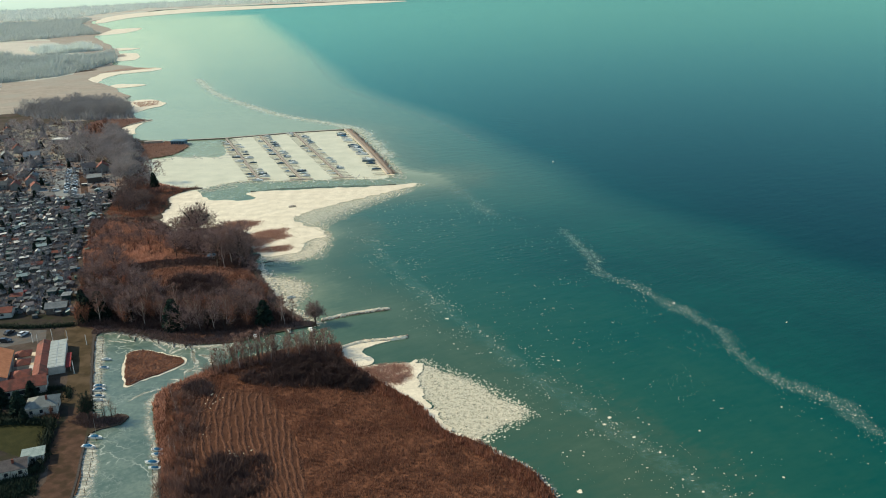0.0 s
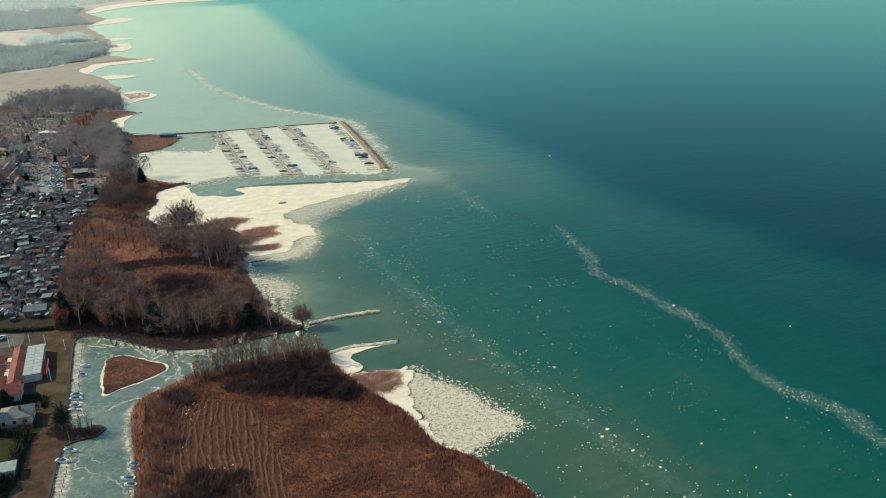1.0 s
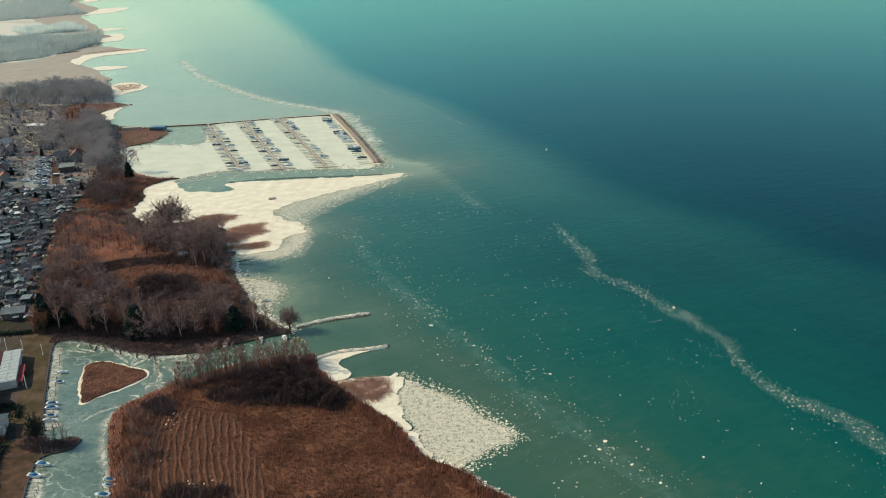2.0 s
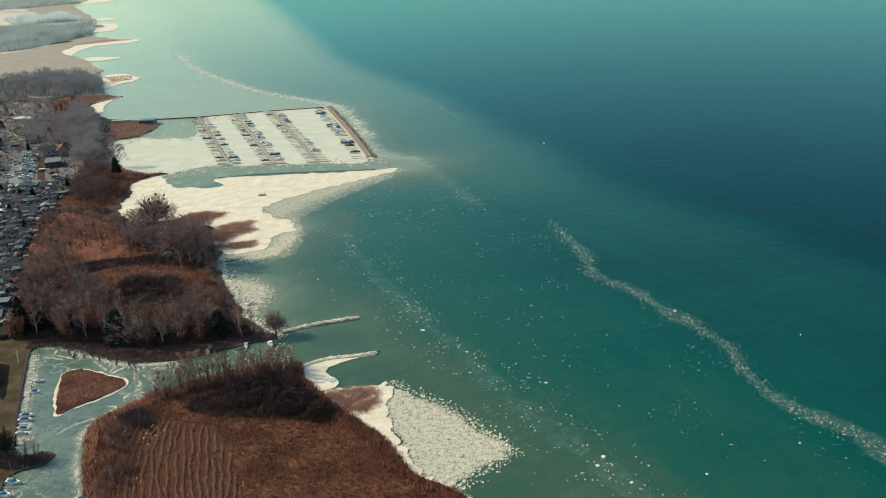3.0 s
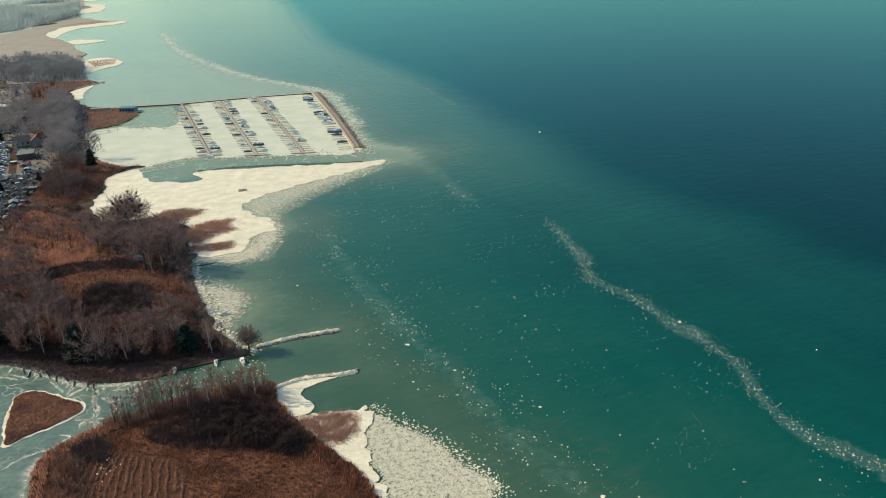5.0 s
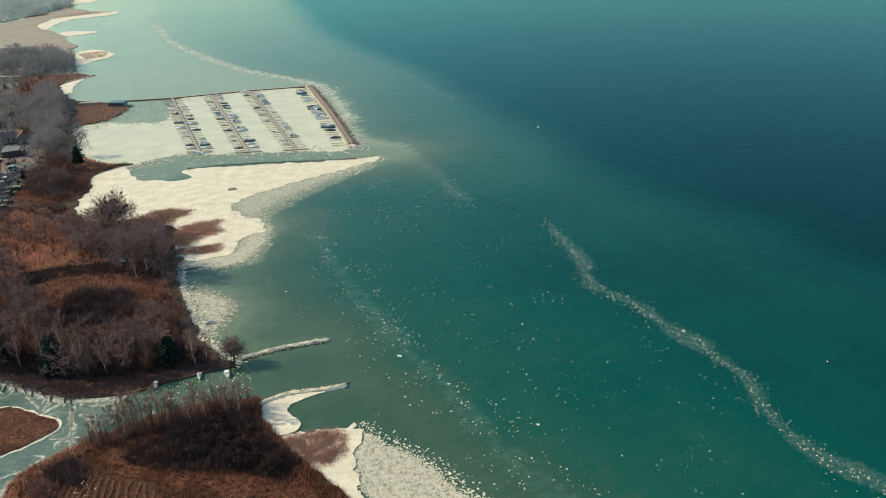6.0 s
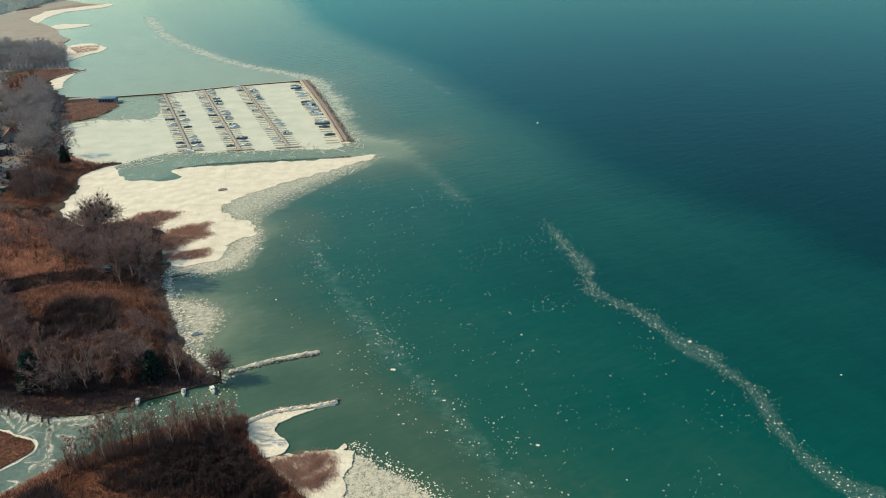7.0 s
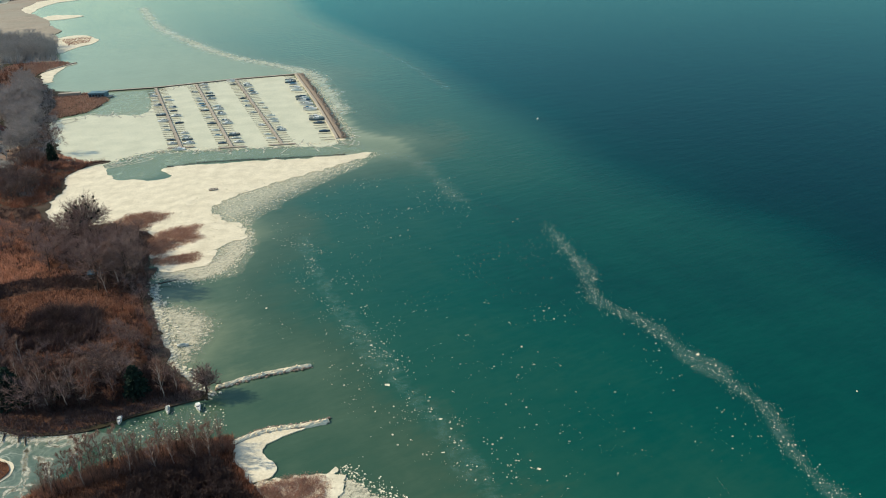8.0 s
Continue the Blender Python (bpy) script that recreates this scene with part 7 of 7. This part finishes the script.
low_house = house("house", "grey house with a red-brown roof behind a hedge", 13, 7.5, 3.4, 2.0, PLASTER, BROWN_ROOF, "gable", True, glazing=3)
low_house.matrix_basis = Matrix.Translation((-190, 204.5, 0.45)) @ Matrix.Rotation(radians(28), 4, "Z")
annex = house("garage", "flat pale garage beside the grey house", 7, 6, 2.8, 0.2, PLASTER, GREEN_ROOF, "flat", category="garage", glazing=1)
annex.matrix_basis = Matrix.Translation((-186.5, 214, 0.45)) @ Matrix.Rotation(radians(28), 4, "Z")


def hedge(pts, height, width, seed, label, per=30):
    c = spline(pts, step=0.5)
    rr = np.random.RandomState(seed)
    x = np.repeat([p[0] for p in c], per // 2) + rr.normal(0, width / 3, len(c) * (per // 2))
    y = np.repeat([p[1] for p in c], per // 2) + rr.normal(0, width / 3, len(c) * (per // 2))
    V, F = blades(x, y, 0.45 + rr.uniform(0, height * 0.55, len(x)), height * 0.5, 0.45, 0.4, 1, seed)
    core = mound(tagged(new("hedge"), label, "hedge"), pts, width, height * 0.85, HEDGE_LEAF, "core", seed, 0.3, 0.3)
    return quick("leaves", V, F, HEDGE_LEAF, core.parent)


hedge([(-218, 236), (-197, 238.5), (-194, 236), (-187, 220), (-182, 207), (-190, 202)], 3.2, 2.6, 1, "tall dark clipped hedge round the garden")
hedge([(-284, 325), (-262, 324), (-240, 328)], 2.2, 2.0, 2, "dark hedge in front of the garden plots")
hedge([(-222, 262), (-206, 265), (-200, 258)], 1.8, 1.6, 3, "dark hedge beside the white villa")
plant(FIRS, -212, 244, 0.62, squash=1.2); plant(FIRS, -216, 258, 0.5, squash=1.2); plant(FIRS, -206, 238, 0.42); plant(FIRS, -224, 250, 0.6, squash=1.2); plant(FIRS, -226, 240, 0.55, squash=1.2)
plant(REDS, -198, 243, 0.45)
thicket([(-193, 204), (-186, 206), (-179, 204), (-173, 193), (-187, 188)], 1.2, 2.4, 141, "dark evergreen shrubs beside the grey house", HEDGE_LEAF, each=9, width=0.4)
thicket([(-236, 262), (-222, 258), (-212, 262), (-200, 262), (-197, 256), (-214, 240), (-226, 236), (-236, 244)], 0.35, 1.8, 142, "dark shrubs round the white villa", HEDGE_LEAF, each=8, width=0.4)
thicket([(-202, 244), (-196, 245), (-194, 241), (-199, 239)], 2.0, 2.0, 143, "rusty brown shrub in the villa garden", TWIGS_RED, each=8)
pine = dome_tree(13, 3.8, 70, 77, NEEDLES, "tall dark pine on the canal bank", 0)
pine.matrix_basis = Matrix.Translation((-182, 242, 0.45))

# ---- cars ----
CAR_PAINTS = [surface("white_car_paint", (0.6, 0.6, 0.58), (0.75, 0.75, 0.73), 2, 0.3, rough=0.25, bump=0.0, gloss=0.6), surface("dark_car_paint", (0.015, 0.017, 0.02), (0.03, 0.033, 0.04), 2, 0.3, rough=0.2, bump=0.0, gloss=0.6),
              surface("silver_car_paint", (0.3, 0.31, 0.32), (0.42, 0.43, 0.44), 2, 0.3, rough=0.25, bump=0.0, metal=0.5, gloss=0.6), surface("blue_car_paint", (0.03, 0.07, 0.14), (0.05, 0.1, 0.2), 2, 0.3, rough=0.2, bump=0.0, gloss=0.6)]
RUBBER = surface("tyre_rubber", (0.012, 0.012, 0.012), (0.03, 0.03, 0.03), 0.5, 0.1, rough=0.9)


def car(paint, label):
    root = tagged(new("car"), label, "car", "parked cars")
    def ring(x, w, z0, z1):
        return [(x, -w, z0), (x, -w * 0.97, z1), (x, w * 0.97, z1), (x, w, z0)]
    body = part("body", loft([ring(-2.15, 0.78, 0.4, 0.8), ring(-1.9, 0.88, 0.25, 0.95), ring(0.9, 0.9, 0.22, 0.95), ring(1.9, 0.86, 0.25, 0.78), ring(2.15, 0.7, 0.4, 0.62)]), paint, root)
    cab = part("cabin", loft([ring(-1.85, 0.8, 0.954, 0.98), ring(-1.35, 0.72, 0.954, 1.4), ring(0.2, 0.72, 0.954, 1.44), ring(1.0, 0.8, 0.954, 0.99)]), TINT_GLASS, root)
    boxed("roof", paint, root, (-1.3, 0.15, -0.68, 0.68, 1.43, 1.48))
    for x in (-1.35, 1.35):
        for y in (-0.82, 0.82):
            wheel = tube("wheel", (x, y - 0.11, 0.33), (x, y + 0.11, 0.33), 0.33, 0.33, 12, RUBBER, root)
            tube("rim", (x, y + (0.115 if y > 0 else -0.115), 0.33), (x, y + (0.125 if y > 0 else -0.125), 0.33), 0.2, 0.2, 8, ALLOY, wheel)
    for y in (-0.6, 0.6):
        boxed("headlight", WHITE_PAINT, root, (2.03, 2.12, y - 0.16, y + 0.16, 0.58, 0.68))
    return root


CARS = [car(p, n) for p, n in zip(CAR_PAINTS, ("white parked car on asphalt", "dark parked car on asphalt", "silver parked car on asphalt", "blue parked car on asphalt"))]
lot = random.Random(5)
for k in range(17):
    s = (k + 0.5) / 17
    for off in (2.6, 8.4):
        if lot.random() < 0.15:
            continue
        x, y = -436 + 50 * s - off * 0.87, 668 - 88 * s - off * 0.49
        put(lot.choice((CARS[0], CARS[0], CARS[2], CARS[1])), x, y, math.atan2(0.49, 0.87) + lot.choice((0, math.pi)) + lot.gauss(0, 0.04), 1.12, 0.48)
for x, y, k, g in ((-262, 308, 1, 10), (-269, 309, 2, 5), (-258, 316, 0, 80), (-275, 312, 3, 15), (-266, 317, 1, 80)):
    put(CARS[k], x, y, radians(g), 1.3, 0.475)
for x, y, k, g in ((-424, 583, 2, 25), (-410, 588, 0, 25), (-480, 664, 3, 20), (-500, 658, 1, 20), (-384, 573, 0, 20), (-366, 580, 1, 20)):
    put(CARS[k], x, y, radians(g), 1.3, 0.49)

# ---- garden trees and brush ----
far_grove(GARDENS, 280, ((REDS, 3), (OAKS, 3)), 90, 0.46, 5, "small bare fruit trees on the garden plots", HAZE_GREY_TWIGS)
far_grove(GARDENS, 50, ((FIRS, 1),), 99, 0.42, 9, "small dark conifers on the garden plots")
thicket(GARDENS, 0.10, 1.3, 111, "low winter shrubs between the garden plots", THICKET, each=7, width=0.3)
thicket(GARDENS, 0.10, 1.0, 112, "dry perennial beds between the garden plots", TWIGS_RED, each=6, width=0.3)
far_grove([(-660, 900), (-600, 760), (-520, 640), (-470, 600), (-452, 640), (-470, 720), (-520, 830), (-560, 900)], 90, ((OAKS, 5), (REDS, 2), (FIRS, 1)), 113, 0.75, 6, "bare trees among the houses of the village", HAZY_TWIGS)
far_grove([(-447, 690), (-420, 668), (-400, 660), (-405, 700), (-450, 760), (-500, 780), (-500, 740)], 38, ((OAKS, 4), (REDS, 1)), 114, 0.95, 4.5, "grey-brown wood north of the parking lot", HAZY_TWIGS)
far_grove([(-704, 985), (-687, 1066), (-640, 1060), (-580, 1035), (-530, 945), (-560, 930), (-640, 945)], 130, ((OAKS, 4), (REDS, 1)), 115, 1.15, 5, "bare wood behind the bathing beach", FAR_HAZE_TWIGS)
far_grove([(-500, 820), (-506, 852), (-520, 880), (-540, 900), (-530, 850), (-512, 815)], 20, ((REDS, 3),), 116, 0.7, 4, "reddish alders along the beach")
VILLAGE = [(-660, 900), (-640, 780), (-560, 640), (-500, 560), (-450, 570), (-400, 592), (-352, 590), (-345, 600), (-400, 668), (-440, 690), (-470, 760), (-520, 840), (-560, 910)]
far_grove(VILLAGE, 240, ((REDS, 4), (OAKS, 2)), 117, 0.5, 6, "garden trees and tall shrubs of the village", HAZE_GREY_TWIGS)
far_grove(VILLAGE, 22, ((FIRS, 1),), 127, 0.5, 16, "dark conifers among the village houses")
thicket(VILLAGE, 0.05, 2.0, 118, "dark garden hedges and shrubs of the village", BRUSH, each=9, width=0.5)
thicket(GARDENS, 0.05, 1.8, 119, "clipped dark hedges between garden plots", HEDGE_LEAF, each=9, width=0.6)
ground_patch("grass", [(-650, 890), (-640, 790), (-560, 650), (-520, 650), (-470, 720), (-500, 800), (-560, 900)], HAZED_GRASS, "grass paled for haze between the village houses", 0.468)
ground_patch("ground", spline(GARDENS, True, 6, 2, 9), PLOT_SOIL, "trodden ground of the garden plots", 0.462)
ground_patch("ground", spline([(-660, 560), (-500, 548), (-440, 575), (-392, 568), (-352, 588), (-362, 612), (-404, 668), (-450, 700), (-520, 690), (-660, 620)], True, 6, 2, 9), PLOT_SOIL, "trodden ground between village houses", 0.464)


def plot_hedges():
    """Hedges and fences that part the plots, grown in and uneven."""
    rnd = random.Random(44)
    xs, ys = [], []
    for i in range(-4, 34):
        for j in range(-32, 20):
            for along_u in (True, False):
                if rnd.random() < 0.35:
                    continue
                c = Vector((-262, 345)) + U * (i * 11.0 + 5.5) + W * (j * 5.75)
                d = U if along_u else W
                for k in range(9):
                    q = c + d * rnd.uniform(-5, 5)
                    if inside(q.x, q.y, GARDENS):
                        xs.append(q.x + rnd.gauss(0, 0.3)); ys.append(q.y + rnd.gauss(0, 0.3))
    V, F = blades(np.array(xs), np.array(ys), 0.45, 2.0, 0.45, 0.35, 7, 45, 0.5)
    tagged(quick("plot_hedges", V, F, HAZE_GREY_TWIGS), "uneven dark hedges parting the garden plots", "hedge", "", "stuff")


def clutter(material, count, seed, label, low, high, tall):
    """Small boxes, tables, covers and beds strewn over the plots."""
    rnd = random.Random(seed)
    bm_v, bm_f = [], []
    for _ in range(count):
        x, y = spots[rnd.randrange(len(spots))]
        x, y = x + rnd.uniform(-6.5, 6.5), y + rnd.uniform(-6.5, 6.5)
        a, b, h, g = rnd.uniform(low, high) / 2, rnd.uniform(low, high) / 2, rnd.uniform(0.3, tall), GRID + rnd.gauss(0, 0.3)
        o = len(bm_v)
        for z in (0.4, 0.45 + h):
            for p, q in ((-a, -b), (a, -b), (a, b), (-a, b)):
                bm_v.append((x + p * math.cos(g) - q * math.sin(g), y + p * math.sin(g) + q * math.cos(g), z))
        bm_f += [tuple(o + i for i in f) for f in ((4, 5, 6, 7), (0, 1, 5, 4), (1, 2, 6, 5), (2, 3, 7, 6), (3, 0, 4, 7))]
    tagged(raw("garden_clutter", bm_v, bm_f, material), label, "garden clutter", "", "stuff")


plot_hedges()
clutter(WHITE_PAINT, 90, 46, "white garden furniture and covers on the plots", 0.5, 1.8, 1.0)
clutter(BLUE_TARP, 25, 47, "blue tarpaulins over garden gear", 0.8, 2.2, 0.9)
clutter(DARK_ROOF, 260, 48, "dark beds, bins and stacks on the plots", 0.8, 3.2, 1.6)
clutter(GREEN_WALL, 160, 49, "green sheds, tanks and arbours on the plots", 1.0, 3.0, 2.0)
clutter(RED_AWNING, 14, 50, "red awnings and covers on the plots", 1.2, 3.2, 2.2)
clutter(PALE_ROOF, 70, 51, "pale paved corners and sheets on the plots", 1.0, 3.0, 0.5)

# white poles and benches in front of the restaurant
for x, y, h in ((-252, 313, 5), (-248, 311, 5), (-243, 315, 6), (-236, 316, 5), (-213, 283, 6), (-224, 312, 5)):
    pole = tagged(new("flagpole"), "white pole in front of the restaurant", "pole", "restaurant poles")
    pole.location = (x * 0.985, y * 0.985, 0.45)
    tube("shaft", (0, 0, 0), (0, 0, h), 0.16, 0.12, 6, WHITE_PAINT, pole)
    tube("foot", (0, 0, 0), (0, 0, 0.3), 0.4, 0.35, 8, CONCRETE, pole)

# ---- the far shore ----
# base colours of the far ground are paled to stand for haze
FAR_FIELD = surface("haze_paled_far_meadow", (0.38, 0.37, 0.29), (0.52, 0.5, 0.4), 90, 12, bump=0.0, stain=(0.42, 0.35, 0.27), stain_size=160)
PALE_FIELD = surface("pale_far_field", (0.44, 0.4, 0.31), (0.55, 0.5, 0.4), 90, 12, bump=0.0)
FAR_REED = surface("far_reed_belt", (0.23, 0.19, 0.14), (0.36, 0.3, 0.23), 24, 4, bump=0.0, stain=(0.29, 0.26, 0.2), stain_size=70)
slab("field", [(-9000, 1480), (-1100, 1150), (-720, 985), (-640, 1075), (-700, 1190), (-790, 1290), (-880, 1400), (-940, 1520), (-985, 1650), (-1090, 1850), (-1210, 2030), (-1420, 2350), (-1560, 2650), (-2020, 3370), (-2180, 4420), (-1640, 4640), (-900, 4640), (0, 5000), (0, 10800), (-9000, 10800)], 0.2, 0.6, FAR_FIELD, "structure", "meadows paled for haze along the far shore", "field")
slab("field", spline([(-1345, 1875), (-1225, 1845), (-1300, 2010), (-1500, 2245), (-1640, 2290), (-1900, 2300), (-1700, 2000)], True, 60, 12, 80), 0.3, 0.66, PALE_FIELD, "structure", "pale cream field in the distance", "field")
slab("field", spline([(-1900, 1250), (-1500, 1080), (-1000, 930), (-720, 985), (-640, 1085), (-690, 1175), (-776, 1281), (-880, 1440), (-905, 1378), (-960, 1330), (-1300, 1480)], True, 30, 8, 50), 0.3, 0.66, FAR_REED, "structure", "broad brown reed meadow in the distance", "field")
slab("field", spline([(-1010, 1800), (-1100, 1960), (-1260, 2200), (-1420, 2420), (-1560, 2700), (-1700, 2600), (-1480, 2300), (-1200, 1950), (-1060, 1790)], True, 50, 12, 60), 0.3, 0.64, FAR_REED, "structure", "reed flats on the far shore", "field")


far_line = spline(FAR_SHORE[:-3], step=14, rough=9, size=60)
slab("field", [(x + 1, y) for x, y in far_line] + [(x - 90, y - 10) for x, y in far_line[::-1]], 0.3, 0.56, FAR_REED, "structure", "pale reed fringe of the far shore", "field")


def far_wood(poly, count, height, width, seed, label, material=None):
    x, y = scatter(poly, count, seed)
    h = height * np.clip(0.75 + 1.1 * patchy(x, y, 45, seed), 0.3, 1.5)
    V, F = blades(x, y, 0.5, h, width * 0.6, 0.38, 12, seed + 1, width * 1.6)
    tagged(quick("far_wood", V, F, material or HAZE_WOOD), label, "woodland", "", "stuff")


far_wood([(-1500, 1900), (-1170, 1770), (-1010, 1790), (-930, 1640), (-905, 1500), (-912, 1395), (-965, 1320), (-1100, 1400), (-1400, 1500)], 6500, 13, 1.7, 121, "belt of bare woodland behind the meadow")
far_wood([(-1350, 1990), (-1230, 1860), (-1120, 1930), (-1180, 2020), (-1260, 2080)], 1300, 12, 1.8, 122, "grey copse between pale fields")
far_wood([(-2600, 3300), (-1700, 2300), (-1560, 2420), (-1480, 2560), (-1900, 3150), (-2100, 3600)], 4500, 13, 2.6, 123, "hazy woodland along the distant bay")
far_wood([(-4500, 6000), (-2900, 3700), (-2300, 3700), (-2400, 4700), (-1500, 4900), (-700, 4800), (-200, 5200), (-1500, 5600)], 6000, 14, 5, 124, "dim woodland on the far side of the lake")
far_wood([(-712, 985), (-690, 1070), (-580, 1032), (-524, 932), (-560, 922), (-650, 945)], 700, 8, 1.4, 125, "grey bare wood by the far landing", FAR_HAZE_TWIGS)
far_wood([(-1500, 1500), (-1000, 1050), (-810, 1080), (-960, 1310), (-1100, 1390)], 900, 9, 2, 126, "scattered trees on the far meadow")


def spit_ice(pts, label, rough=4, size=18, step=8, z=0.3):
    slab("shore_ice", spline(pts, True, step, rough, size), 0.0, z, SNOW_ICE, "structure", label, "ice")


spit_ice([(-805, 1320), (-855, 1440), (-830, 1495), (-762, 1500), (-752, 1460), (-795, 1410), (-790, 1350), (-771, 1290)], "long white ice spit on the far shore")
spit_ice([(-720, 1270), (-665, 1255), (-690, 1225), (-720, 1235)], "white ice patch in the far bay", 3)
spit_ice([(-565, 1000), (-600, 1070), (-579, 1092), (-534, 1046), (-540, 1010), (-545, 975)], "white ice round a reed clump", 3)
spit_ice([(-484, 824), (-505, 868), (-515, 905), (-490, 918), (-494, 905), (-484, 866), (-470, 835)], "ice rim along the beach", 2, 10, 4)
spit_ice([(-1007, 1775), (-1010, 1830), (-970, 1820), (-905, 1690), (-925, 1655), (-955, 1650)], "white ice between reed tongues", 5)
spit_ice([(-1110, 1950), (-1095, 1990), (-1035, 1960), (-1060, 1915)], "white ice edge of the far reeds", 4)
spit_ice([(-1500, 2480), (-1560, 2760), (-1465, 2810), (-1400, 2570)], "white ice tongue across the far bay", 8, 40, 20)
spit_ice([(-1853, 3224), (-1905, 3500), (-1910, 3690), (-1757, 3951), (-1392, 4111), (-1133, 4199), (-868, 4288), (-840, 4400), (-1120, 4620), (-1235, 4586), (-1517, 4486), (-1979, 4460), (-2137, 4136), (-2139, 3860), (-2015, 3512)], "broad white ice rim of the far bay", 12, 80, 40, 0.7)
reed_stand([(-590, 1062), (-560, 1080), (-542, 1040), (-556, 1020)], 0.3, 1.2, 0.5, 131, "reed clump in the far ice", ICE_REED)
reed_stand([(-850, 1440), (-835, 1500), (-770, 1505), (-780, 1480), (-820, 1470)], 0.15, 1.4, 0.7, 132, "reed fringe on the far spit", ICE_REED)
buoy = tagged(new("buoy"), "small pale buoy on the open lake", "buoy")
buoy.location = (-16, 679, 0)
tube("float", (0, 0, -0.4), (0, 0, 0.7), 0.75, 0.6, 10, WHITE_PAINT, buoy)
tube("staff", (0, 0, 0.7), (0, 0, 2.0), 0.08, 0.06, 6, ALLOY, buoy)


def backdrop():
    """An added wall beyond the far shore, glowing in a pale haze colour."""
    m = bpy.data.materials.new("glowing_haze")
    m.use_nodes = True
    n, l = m.node_tree.nodes, m.node_tree.links
    b = n["Principled BSDF"]
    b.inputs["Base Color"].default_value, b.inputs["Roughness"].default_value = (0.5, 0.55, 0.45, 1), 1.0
    # the wall's own glow stands for bright hazy air
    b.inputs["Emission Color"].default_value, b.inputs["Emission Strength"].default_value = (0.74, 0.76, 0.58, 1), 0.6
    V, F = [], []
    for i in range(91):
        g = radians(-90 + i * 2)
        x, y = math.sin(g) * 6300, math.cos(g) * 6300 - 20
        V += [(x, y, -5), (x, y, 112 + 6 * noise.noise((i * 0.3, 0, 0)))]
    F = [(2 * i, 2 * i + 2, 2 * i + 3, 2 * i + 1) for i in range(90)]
    tagged(raw("backdrop", V, F, m), "glowing wall in place of distant haze", "backdrop", "", "structure")


backdrop()

# ---- the plan above is drawn at four thirds: bring the whole place to its true size ----
TRUE_SIZE = 0.75
for ob in list(scene.objects):
    if ob.parent is None and ob.type in ("MESH", "EMPTY"):
        ob.matrix_basis = Matrix.Scale(TRUE_SIZE, 4) @ ob.matrix_basis
